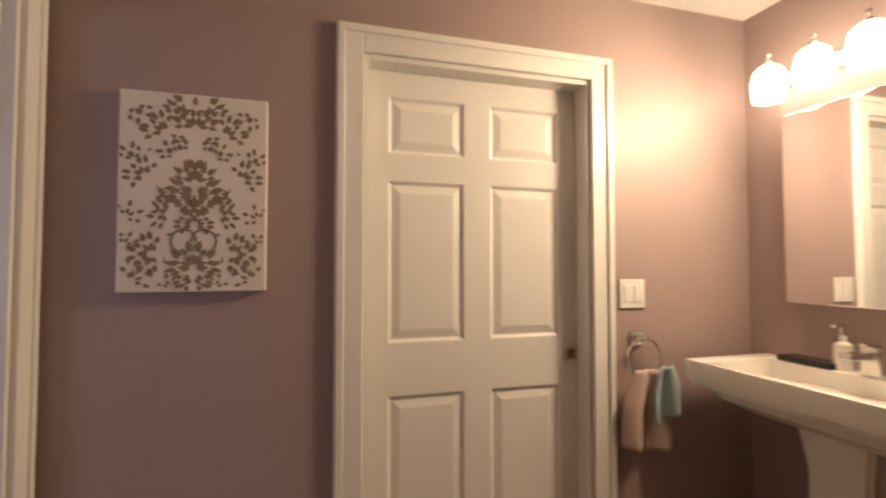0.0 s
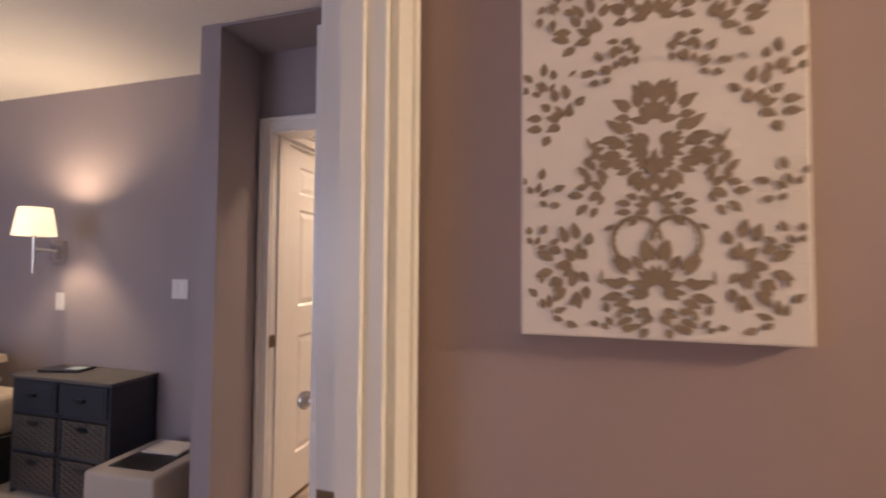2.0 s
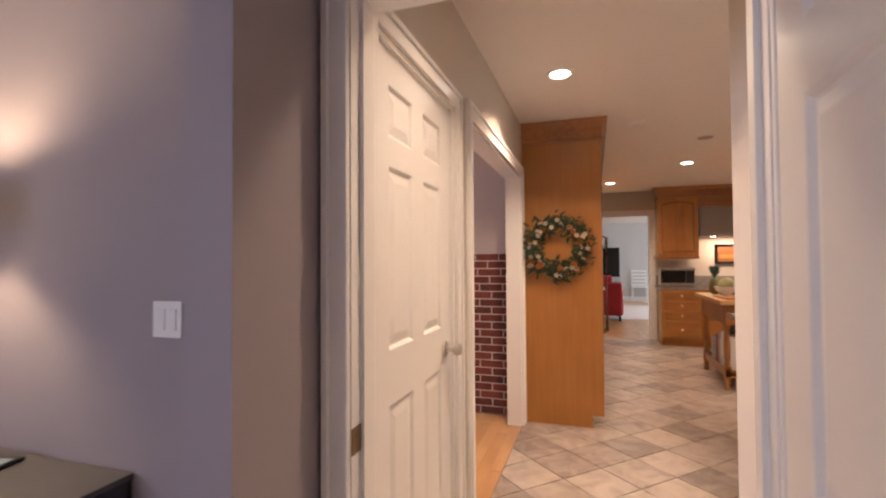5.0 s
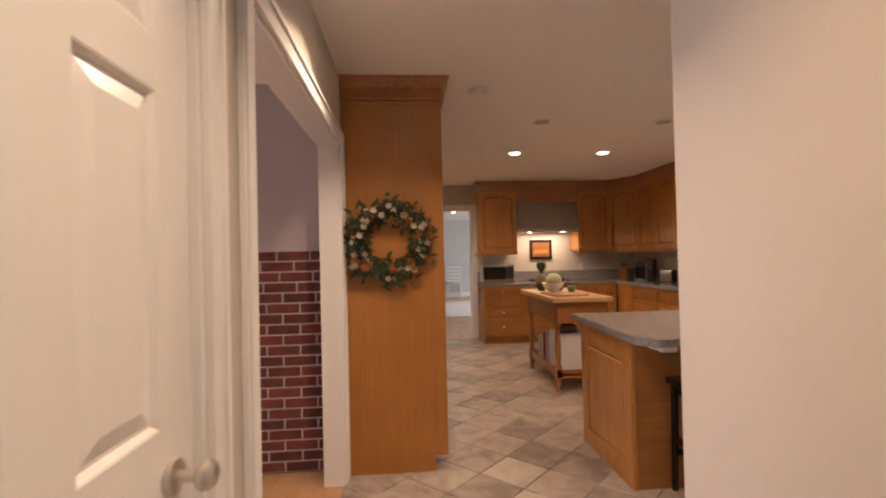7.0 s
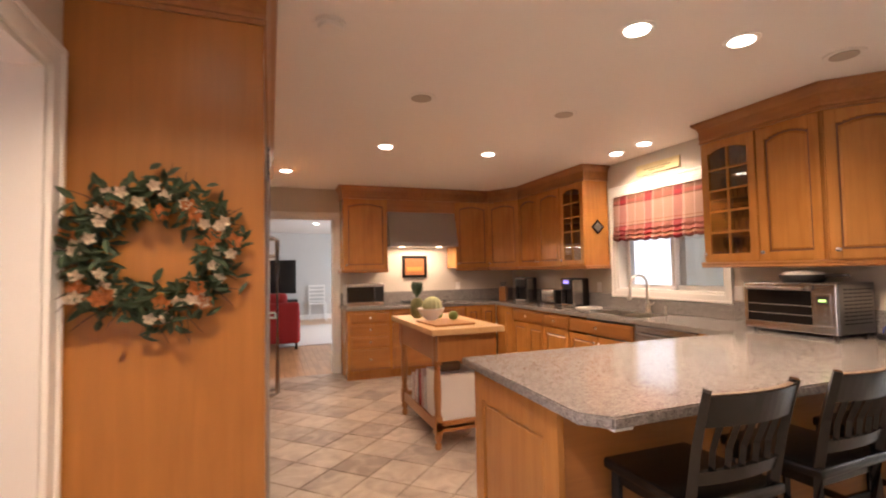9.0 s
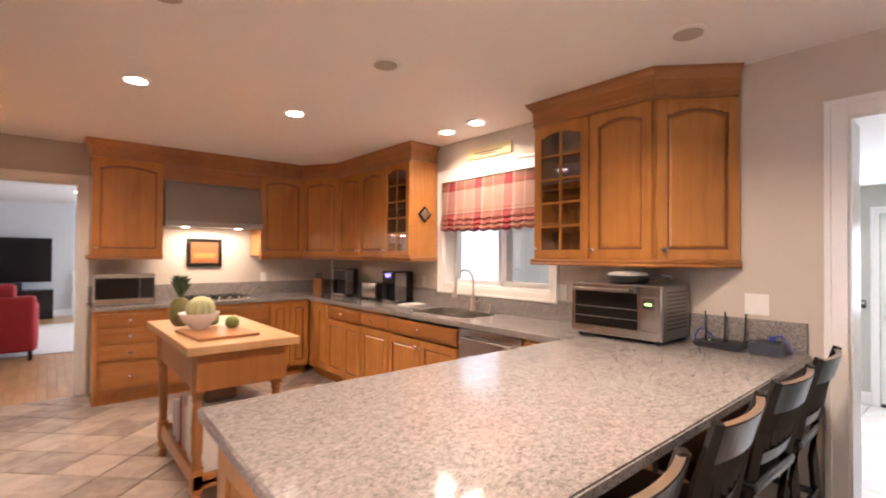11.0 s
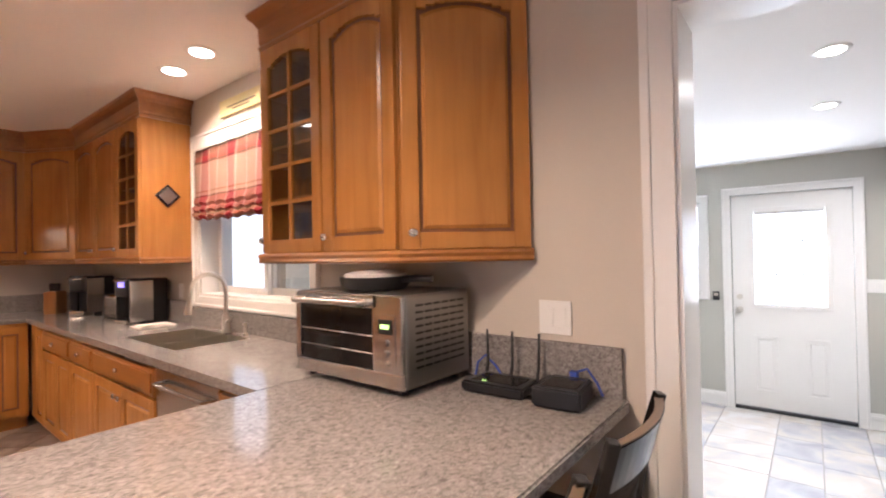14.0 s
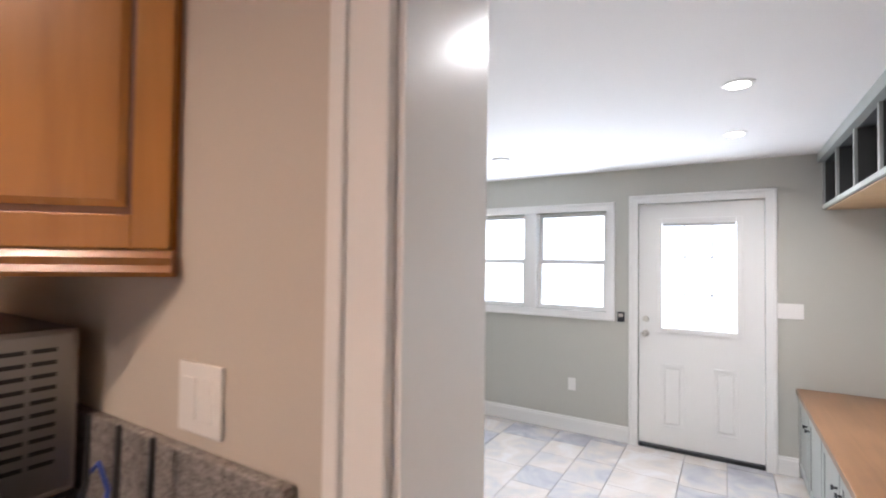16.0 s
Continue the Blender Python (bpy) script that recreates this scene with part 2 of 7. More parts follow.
M = dict(
    wall=shader("wall_paint", (0.555, 0.495, 0.424), 0.65, spread=0.03, fine=220, bump=0.06),
    bath=shader("bath_paint", (0.36, 0.268, 0.258), 0.5, spread=0.04, fine=220, bump=0.06),
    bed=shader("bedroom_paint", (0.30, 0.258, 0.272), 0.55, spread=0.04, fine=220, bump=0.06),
    mud=shader("mudroom_paint", (0.46, 0.45, 0.40), 0.6, spread=0.03, fine=220, bump=0.06),
    lilac=shader("family_room_paint", (0.55, 0.48, 0.48), 0.65, spread=0.03, fine=220, bump=0.06),
    living=shader("living_paint", (0.55, 0.54, 0.52), 0.65, spread=0.03, fine=220, bump=0.06),
    ceil=shader("ceiling_paint", (0.82, 0.79, 0.76), 0.8, spread=0.02, fine=260, bump=0.1),
    white=shader("white_trim", (0.78, 0.76, 0.73), 0.28, spread=0.02, fine=60, bump=0.02),
    cab=wood("maple_stain", (0.32, 0.128, 0.028), (0.55, 0.250, 0.061), 0.26, coat=0.25),
    cabx=wood("maple_stain_across", (0.20, 0.075, 0.018), (0.44, 0.185, 0.045), 0.30, axis="X"),
    caby=wood("maple_stain_along", (0.20, 0.075, 0.018), (0.44, 0.185, 0.045), 0.30, axis="Y"),
    panel=wood("wreath_panel_wood", (0.30, 0.118, 0.022), (0.46, 0.195, 0.042), 0.33),
    cabdark=wood("maple_dark", (0.13, 0.045, 0.013), (0.22, 0.088, 0.026), 0.45),
    dark=shader("cabinet_inside", (0.10, 0.055, 0.025), 0.6),
    granite=speckle("grey_granite", [(0.12, 0.107, 0.10), (0.21, 0.190, 0.178), (0.275, 0.252, 0.238), (0.345, 0.322, 0.306)], 0.12, 185.0),
    steel=shader("brushed_steel", (0.56, 0.55, 0.54), 0.21, 1.0, spread=0.05, scale=3, fine=200, bump=0.03),
    hoodsteel=shader("hood_steel", (0.36, 0.335, 0.315), 0.34, 1.0, spread=0.12, scale=5, fine=160, bump=0.04),
    darksteel=shader("dark_steel", (0.30, 0.285, 0.27), 0.36, 1.0, spread=0.06, scale=3, fine=200, bump=0.03),
    chrome=shader("chrome", (0.8, 0.79, 0.77), 0.12, 1.0, spread=0.02, bump=0),
    nickel=shader("satin_nickel", (0.66, 0.62, 0.56), 0.28, 1.0, spread=0.03, bump=0),
    brass=shader("aged_strike", (0.22, 0.15, 0.09), 0.35, 1.0, bump=0),
    black=shader("black_plastic", (0.015, 0.015, 0.017), 0.35, spread=0.1, bump=0.02),
    blackwood=wood("ebony_paint", (0.006, 0.005, 0.004), (0.014, 0.011, 0.009), 0.22, coat=0.0),
    worn=wood("worn_edge", (0.05, 0.03, 0.017), (0.24, 0.155, 0.085), 0.45, axis="X"),
    ovenglass=shader("oven_glass", (0.012, 0.011, 0.011), 0.08, spread=0.1, bump=0, spec=0.22),
    porcelain=shader("porcelain", (0.80, 0.77, 0.72), 0.12, spread=0.01, bump=0),
    mirror=shader("mirror", (0.92, 0.92, 0.92), 0.01, 1.0, spread=0.0, bump=0),
    glass=glass_mat("pane"),
    shopglass=glass_mat("cabinet_glass", tint=(0.85, 0.85, 0.85), alpha=0.10),
    tile=tile_mat("floor_tile", [(0.20, 0.155, 0.125), (0.34, 0.275, 0.225), (0.45, 0.375, 0.31)]),
    grout=shader("grout", (0.22, 0.17, 0.14), 0.9, fine=200),
    slate=tile_mat("slate_tile", [(0.34, 0.34, 0.365), (0.44, 0.43, 0.435), (0.55, 0.49, 0.43), (0.58, 0.56, 0.54)], 0.22, 4.0),
    pale_grout=shader("pale_grout", (0.30, 0.28, 0.27), 0.9, fine=200),
    oak=wood("oak_floor", (0.36, 0.18, 0.075), (0.58, 0.34, 0.16), 0.28, axis="Y", vary=0.25),
    oakgap=shader("oak_gap", (0.12, 0.06, 0.03), 0.8),
    brick=tile_mat("brick_face", [(0.085, 0.03, 0.028), (0.16, 0.042, 0.035), (0.22, 0.06, 0.045)], 0.85, 14.0),
    mortar=shader("mortar", (0.60, 0.54, 0.51), 0.95, fine=150, bump=0.3),
    butcher=wood("butcher_block", (0.42, 0.24, 0.095), (0.60, 0.39, 0.19), 0.4, axis="Y"),
    cartwood=wood("cart_wood", (0.24, 0.09, 0.022), (0.40, 0.175, 0.05), 0.38),
    red=shader("red_fabric", (0.30, 0.012, 0.015), 0.8, spread=0.15, fine=300, bump=0.2),
    navy=shader("blue_enamel", (0.018, 0.024, 0.065), 0.16, spread=0.15, fine=120, bump=0.05, coat=0.5),
    duvet=shader("plum_duvet", (0.026, 0.023, 0.034), 0.75, spread=0.3, scale=4, fine=9, bump=0.7, dist=0.03),
    linen=shader("cream_linen", (0.62, 0.54, 0.46), 0.85, spread=0.06, fine=200, bump=0.15),
    bluecloth=shader("blue_terry", (0.33, 0.42, 0.46), 0.95, spread=0.1, fine=320, bump=0.5),
    peach=shader("peach_terry", (0.55, 0.42, 0.36), 0.95, spread=0.1, fine=320, bump=0.5),
    dresser=shader("charcoal_paint", (0.036, 0.038, 0.048), 0.45, spread=0.12, fine=120),
    dressertop=shader("grey_worn_top", (0.11, 0.102, 0.098), 0.5, spread=0.2, fine=60),
    wicker=shader("wicker", (0.085, 0.068, 0.056), 0.8, spread=0.4, scale=40, fine=160, bump=0.5),
    plastic=shader("beige_plastic", (0.42, 0.37, 0.32), 0.5, spread=0.05),
    benchtop=wood("bench_top", (0.16, 0.075, 0.03), (0.30, 0.15, 0.065), 0.35, axis="X"),
    benchbox=shader("sage_grey_paint", (0.34, 0.35, 0.32), 0.4, spread=0.04),
    shadebox=shader("cubby_shade", (0.05, 0.05, 0.045), 0.6),
    canvas=shader("canvas_ground", (0.76, 0.69, 0.63), 0.85, spread=0.07, fine=320, bump=0.3),
    damask=shader("damask_print", (0.27, 0.195, 0.13), 0.75, spread=0.4, scale=40, fine=200, bump=0.1),
    leaf=shader("wreath_leaf", (0.045, 0.075, 0.035), 0.6, spread=0.5, scale=30),
    petal=shader("wreath_flower", (0.62, 0.52, 0.40), 0.7, spread=0.2),
    berry=shader("wreath_orange", (0.42, 0.14, 0.035), 0.6, spread=0.3),
    twig=shader("wreath_twig", (0.09, 0.05, 0.03), 0.9),
    can=glow("lit_lamp", (1.0, 0.90, 0.74), 9.0),
    bulb=glow("vanity_glass", (1.0, 0.82, 0.55), 7.0),
    shade=glow("lit_shade", (1.0, 0.78, 0.46), 0.8),
    hoodlamp=glow("hood_lamp", (1.0, 0.85, 0.6), 6.0),
    outdoors=glow("hazy_daylight", (0.92, 0.96, 1.0), 1.8),
    sideyard=glow("shaded_daylight", (0.86, 0.92, 1.0), 0.6),
    siding=shader("white_siding", (0.80, 0.80, 0.80), 0.7, spread=0.04),
    grass=shader("lawn", (0.07, 0.10, 0.04), 0.9, spread=0.3, scale=2, fine=40),
    rug=shader("pale_rug", (0.55, 0.53, 0.52), 0.95, spread=0.12, scale=10, fine=200, bump=0.4),
    steelside=shader("oven_side", (0.30, 0.285, 0.27), 0.33, 1.0, spread=0.05, scale=3, fine=160, bump=0.03),
    green=shader("fruit_green", (0.16, 0.22, 0.05), 0.45, spread=0.25, scale=20),
    melon=shader("cactus_yellow_green", (0.36, 0.36, 0.18), 0.7, spread=0.3, scale=40, fine=200, bump=0.5),
    rind=shader("pineapple_rind", (0.16, 0.14, 0.045), 0.6, spread=0.5, scale=45, fine=120, bump=0.6, dist=0.006),
    paper=shader("white_box", (0.66, 0.62, 0.58), 0.6, spread=0.05),
    sepia=shader("sunset_print", (0.22, 0.08, 0.025), 0.5, spread=0.6, scale=12),
    orange_band=shader("print_orange", (0.45, 0.17, 0.04), 0.5, spread=0.4, scale=20),
    signgold=shader("sign_cream", (0.60, 0.50, 0.26), 0.6, spread=0.15),
    led=glow("display_green", (0.45, 1.0, 0.1), 0.9),
    ledblue=glow("display_blue", (0.15, 0.12, 1.0), 0.8),
    cable=shader("blue_cable", (0.02, 0.06, 0.35), 0.5),
)


# ---- building helpers ----
def box(bm, x0, x1, y0, y1, z0, z1, bevel=0.0, seg=2):
    """A box, with rounded edges, added to bm."""
    r = bmesh.ops.create_cube(bm, size=1.0)
    vs = r["verts"]
    for v in vs:
        v.co = Vector((x0 + (v.co.x + 0.5) * (x1 - x0), y0 + (v.co.y + 0.5) * (y1 - y0), z0 + (v.co.z + 0.5) * (z1 - z0)))
    if bevel:
        es = list({e for v in vs for e in v.link_edges})
        bmesh.ops.bevel(bm, geom=es, offset=bevel, segments=seg, affect="EDGES", profile=0.6)
    return bm


def bx(x0, x1, y0, y1, z0, z1, bevel=0.0, seg=2):
    return box(bmesh.new(), x0, x1, y0, y1, z0, z1, bevel, seg)


def cyl(bm, m, r1, r2, depth, seg=20):
    bmesh.ops.create_cone(bm, cap_ends=True, segments=seg, radius1=r1, radius2=r2, depth=depth, matrix=m)
    return bm


def prism(bm, pts, z0, z1):
    """An upright prism over a plan outline (anticlockwise)."""
    lo = [bm.verts.new((x, y, z0)) for x, y in pts]
    hi = [bm.verts.new((x, y, z1)) for x, y in pts]
    n = len(pts)
    bm.faces.new(hi)
    bm.faces.new(lo[::-1])
    for i in range(n):
        bm.faces.new((lo[i], lo[(i + 1) % n], hi[(i + 1) % n], hi[i]))
    return bm


def lathe(bm, prof, centre=(0, 0), seg=24):
    """A turned body from (radius, height) pairs."""
    rings = []
    for r, z in prof:
        rings.append([bm.verts.new((centre[0] + r * math.cos(2 * math.pi * i / seg), centre[1] + r * math.sin(2 * math.pi * i / seg), z)) for i in range(seg)])
    for a, b in zip(rings, rings[1:]):
        for i in range(seg):
            bm.faces.new((a[i], a[(i + 1) % seg], b[(i + 1) % seg], b[i]))
    bm.faces.new(rings[0][::-1])
    bm.faces.new(rings[-1])
    return bm


def sweep(bm, pts, r, seg=10):
    """A round bar along a line of points."""
    pts = [Vector(p) for p in pts]
    rings = []
    for i, p in enumerate(pts):
        d = (pts[min(i + 1, len(pts) - 1)] - pts[max(i - 1, 0)]).normalized()
        q = d.to_track_quat("Z", "Y")
        rr = r[i] if isinstance(r, (list, tuple)) else r
        rings.append([bm.verts.new(p + q @ Vector((rr * math.cos(2 * math.pi * k / seg), rr * math.sin(2 * math.pi * k / seg), 0))) for k in range(seg)])
    for a, b in zip(rings, rings[1:]):
        for k in range(seg):
            bm.faces.new((a[k], a[(k + 1) % seg], b[(k + 1) % seg], b[k]))
    bm.faces.new(rings[0][::-1])
    bm.faces.new(rings[-1])
    return bm


def done(name, bm, mat, smooth=False):
    bmesh.ops.recalc_face_normals(bm, faces=bm.faces)
    me = bpy.data.meshes.new(name)
    bm.to_mesh(me)
    bm.free()
    me.materials.append(M[mat])
    if smooth:
        for p in me.polygons:
            p.use_smooth = True
        me.set_sharp_from_angle(angle=radians(40))
    return new(name, me)


def part(name, bm, mat, parent, label="", smooth=False):
    ob = done(name, bm, mat, smooth)
    ob.parent = parent
    if label:
        ob["label"] = label
    return ob


def thing(name, label, category, group="", m=None):
    ob = new(name)
    ob.empty_display_size = 0.05
    if m is not None:
        ob.matrix_world = m
    return tagged(ob, label, category, group)


def single(name, bm, mat, label, category, group="", smooth=False, m=None):
    ob = done(name, bm, mat, smooth)
    if m is not None:
        ob.matrix_world = m
    return tagged(ob, label, category, group)


def structure(name, bm, mat, label="", smooth=False):
    return tagged(done(name, bm, mat, smooth), label, "", "", "structure")


def wall_y(name, y0, y1, x0, x1, z0, z1, mat, holes=(), label=""):
    """A wall that runs along x, with openings (x0, x1, z0, z1)."""
    bm = bmesh.new()
    cuts = sorted(holes)
    x = x0
    for a, b, c, d in cuts:
        if a > x:
            box(bm, x, a, y0, y1, z0, z1)
        if c > z0:
            box(bm, a, b, y0, y1, z0, c)
        if d < z1:
            box(bm, a, b, y0, y1, d, z1)
        x = b
    if x < x1:
        box(bm, x, x1, y0, y1, z0, z1)
    return structure(name, bm, mat, label)


def wall_x(name, x0, x1, y0, y1, z0, z1, mat, holes=(), label=""):
    """A wall that runs along y, with openings (y0, y1, z0, z1)."""
    bm = bmesh.new()
    y = y0
    for a, b, c, d in sorted(holes):
        if a > y:
            box(bm, x0, x1, y, a, z0, z1)
        if c > z0:
            box(bm, x0, x1, a, b, z0, c)
        if d < z1:
            box(bm, x0, x1, a, b, d, z1)
        y = b
    if y < y1:
        box(bm, x0, x1, y, y1, z0, z1)
    return structure(name, bm, mat, label)


def at(x, y, z=0.0, turn=0.0):
    return pose(x, y, z, 0, 0, turn)


def rot_x90(x, y, z):
    """A cylinder's pose with its axis along y."""
    return Matrix.Translation((x, y, z)) @ Matrix.Rotation(math.pi / 2, 4, "X")


def rot_y90(x, y, z):
    return Matrix.Translation((x, y, z)) @ Matrix.Rotation(math.pi / 2, 4, "Y")

# ---- structure ----
CEIL = 2.505
wall_y("wall_bath_north", 1.965, 2.135, -0.205, 2.67, 0, 2.46, "bath", [(0.845, 1.745, 0, 2.035)], "taupe mauve painted bathroom wall with a pocket door")
wall_x("wall_bath_west", -0.205, -0.09, -1.2, 3.22, 0, 2.6, "bath", [(1.04, 1.86, 0, 2.05)], "taupe painted wall with the bathroom doorway")
wall_x("wall_bath_east", 2.55, 2.67, -1.2, 1.965, 0, 2.46, "bath", (), "taupe painted wall behind the pedestal sink")
wall_y("wall_bath_south", -1.32, -1.2, -0.205, 2.67, 0, 2.46, "bath", (), "taupe painted bathroom wall")
structure("ceiling_bath", bx(-0.09, 2.67, -1.32, 1.965, 2.40, 2.46), "ceil", "white bathroom ceiling")
structure("floor_bath", bx(-0.205, 2.67, -1.32, 2.135, -0.1, 0), "tile", "beige tiled bathroom floor")
# bedroom
wall_y("wall_bed_north", 3.37, 3.49, -5.6, -1.41, 0, 2.6, "bed", (), "grey lilac painted bedroom wall with sconces")
structure("wall_bed_wing", bx(-1.525, -1.41, 2.92, 3.37, 0, 2.6), "bed", "short grey lilac wing wall beside the doorway")
wall_y("wall_bed_door", 3.22, 3.34, -1.41, -0.205, 0, 2.6, "bed", [(-1.35, -0.45, 0, 2.04)], "grey lilac wall with the hall doorway")
wall_x("wall_bed_west", -5.6, -5.48, -1.62, 3.37, 0, 2.6, "bed", (), "warm lit bedroom wall")
wall_y("wall_bed_south", -1.62, -1.5, -5.6, -0.205, 0, 2.6, "bed", [(-4.4, -2.0, 0.6, 2.1)], "grey lilac wall with a window")
structure("ceiling_bed", bx(-5.6, -0.205, -1.62, 3.49, 2.47, 2.6), "ceil", "white bedroom ceiling")
# thin slab in wall grey: the unlit recess's shade is put into its colour
structure("ceiling_recess", bx(-1.41, -0.205, 2.92, 3.22, 2.455, 2.466), "bed", "recess ceiling greyed to stand for its shade")
structure("floor_bed", bx(-5.6, -0.205, -1.62, 3.34, -0.1, 0), "linen", "beige bedroom carpet")
# hall and kitchen
wall_x("wall_hall_west", -1.48, -1.361, 3.34, 10.78, 0, 2.6, "wall", [(3.40, 4.175, 0, 2.035), (4.46, 6.085, 0, 2.055)], "greige painted hall wall with a door and a wide opening")
wall_x("wall_hall_east", -0.23, -0.11, 3.34, 4.43, 0, 2.6, "wall", (), "greige painted hall wall")
wall_y("wall_kitchen_south", 4.31, 4.43, -0.11, 2.865, 0, 2.6, "wall", (), "greige painted kitchen wall")
wall_y("wall_kitchen_north", 10.78, 10.9, -1.48, 3.09, 0, 2.6, "wall", [(-0.78, 0.11, 0, 2.10)], "cream painted range wall with a doorway")
wall_x("wall_kitchen_east", 2.865, 3.09, 4.31, 10.78, -0.3, 2.6, "wall", [(4.45, 5.36, 0, 2.11), (7.13, 8.42, 1.12, 2.17)], "greige painted wall with a window and a doorway")
structure("ceiling_kitchen", bx(-1.48, 3.09, 3.34, 10.9, CEIL, 2.6), "ceil", "white kitchen ceiling")
floor_k = structure("floor_kitchen", bx(-1.48, 3.09, 3.34, 10.9, -0.12, -0.008), "grout", "diagonal beige stone tile floor with brown grout")
# mudroom
wall_x("wall_mud_east", 6.83, 6.98, 3.8, 7.86, -0.3, 2.32, "mud", [(4.76, 5.69, -0.3, 1.905), (5.96, 7.42, 0.93, 1.86)], "grey green painted wall with the outer door and windows")
wall_y("wall_mud_south", 3.8, 3.95, 3.09, 6.83, -0.3, 2.32, "mud", (), "grey green painted wall above the bench")
wall_y("wall_mud_north", 7.72, 7.86, 3.09, 6.83, -0.3, 2.32, "mud", (), "grey green painted mudroom wall")
structure("ceiling_mud", bx(3.09, 6.98, 3.8, 7.86, 2.22, 2.32), "ceil", "white mudroom ceiling")
floor_m = structure("floor_mud", bx(3.09, 6.98, 3.8, 7.86, -0.34, -0.218), "pale_grout", "pale slate look tile floor in mixed greys and tans")
# living room beyond the range wall
structure("wall_living_north", bx(-5, 4, 18.4, 18.5, 0, 2.6), "living", "pale grey living room wall")
structure("wall_living_west", bx(-5, -4.9, 10.9, 18.4, 0, 2.6), "living", "pale grey living room wall")
wall_x("wall_living_east", 3.9, 4.0, 10.9, 18.4, 0, 2.6, "living", [(12.2, 16.5, 0.5, 2.2)], "pale grey living room wall with a window")
structure("wall_living_south", bx(3.09, 4.0, 10.78, 10.9, 0, 2.6), "living", "pale grey living room wall")
structure("ceiling_living", bx(-5, 4, 10.9, 18.5, 2.5, 2.6), "ceil", "white living room ceiling")
floor_l = structure("floor_living", bx(-5, 4, 10.78, 18.5, -0.12, -0.006), "oakgap", "honey oak plank floor")
# family room behind the wide opening
wall_y("wall_family_north", 8.9, 9.0, -6.9, -1.48, 0, 2.6, "lilac", [(-3.50, -2.70, 0, 2.06)], "pinkish grey family room wall with a doorway")
# the second opening is unseen, added to light the space past the doorway
wall_x("wall_family_west", -7.0, -6.9, 3.49, 10.2, 0, 2.6, "lilac", [(5.6, 8.2, 0.5, 2.2), (9.15, 10.05, 0.8, 2.1)], "pinkish grey family room wall with a window")
structure("wall_family_end", bx(-7.0, -1.48, 10.2, 10.3, 0, 2.6), "lilac", "pale wall beyond the family room doorway")
structure("wall_living_south_b", bx(-5.0, -1.48, 10.78, 10.9, 0, 2.6), "living", "pale grey living room wall")
structure("ceiling_family", bx(-7.0, -1.48, 3.49, 11.3, 2.5, 2.6), "ceil", "white family room ceiling")
floor_f = structure("floor_family", bx(-7.0, -1.361, 3.49, 10.3, -0.12, -0.006), "oakgap", "honey oak plank floor")
structure("wall_closet_back", bx(-2.2, -1.48, 3.49, 4.30, 0, 2.6), "lilac", "closet walls behind the hall door")
# outside
structure("ground", bx(-400, 400, -400, 400, -0.9, -0.75), "grass", "lawn outside")


def casing_y(name, x0, x1, top, y, out, w=0.085, z0=0.0, t=0.018, label="white painted door casing"):
    """Trim around an opening in a wall along x; out is -1 or 1."""
    bm = bmesh.new()
    for k, (ww, tt) in enumerate(((w, t), (w * 0.32, t * 1.5))):
        ya, yb = sorted((y, y + out * tt))
        o, i = w - ww, 0.004 * k
        ya, yb = (ya + 0.002 * k, yb) if out > 0 else (ya, yb - 0.002 * k)
        box(bm, x0 - w + i, x0 - w + ww, ya, yb, z0 + i / 2, top + w - i, 0.004)
        box(bm, x1 + w - ww, x1 + w - i, ya, yb, z0 + i / 2, top + w - i, 0.004)
        box(bm, x0 - w + ww, x1 + w - ww, ya, yb, top + o, top + w - i, 0.004)
    return structure(name, bm, "white", label)


def casing_x(name, y0, y1, top, x, out, w=0.085, z0=0.0, t=0.018, label="white painted door casing", bottom=None):
    bm = bmesh.new()
    for k, (ww, tt) in enumerate(((w, t), (w * 0.32, t * 1.5))):
        xa, xb = sorted((x, x + out * tt))
        o, i = w - ww, 0.004 * k
        xa, xb = (xa + 0.002 * k, xb) if out > 0 else (xa, xb - 0.002 * k)
        zb = (bottom - w + i) if bottom is not None else z0 + i / 2
        box(bm, xa, xb, y0 - w + i, y0 - w + ww, zb, top + w - i, 0.004)
        box(bm, xa, xb, y1 + w - ww, y1 + w - i, zb, top + w - i, 0.004)
        box(bm, xa, xb, y0 - w + ww, y1 + w - ww, top + o, top + w - i, 0.004)
        if bottom is not None:
            box(bm, xa, xb, y0 - w + ww, y1 + w - ww, bottom - w + i, bottom - o, 0.004)
    return structure(name, bm, "white", label)


def jamb_x(name, x0, x1, y0, y1, top, z0=0.0, t=0.018, bottom=False):
    """Lining of an opening in a wall along y."""
    bm = bmesh.new()
    box(bm, x0, x1, y0, y0 + t, z0, top)
    box(bm, x0, x1, y1 - t, y1, z0, top)
    box(bm, x0, x1, y0 + t, y1 - t, top - t, top)
    if bottom:
        box(bm, x0, x1, y0 + t, y1 - t, z0, z0 + t)
    return structure(name, bm, "white", "white painted door lining")


def jamb_y(name, y0, y1, x0, x1, top, z0=0.0, t=0.018):
    bm = bmesh.new()
    box(bm, x0, x0 + t, y0, y1, z0, top)
    box(bm, x1 - t, x1, y0, y1, z0, top)
    box(bm, x0 + t, x1 - t, y0, y1, top - t, top)
    return structure(name, bm, "white", "white painted door lining")


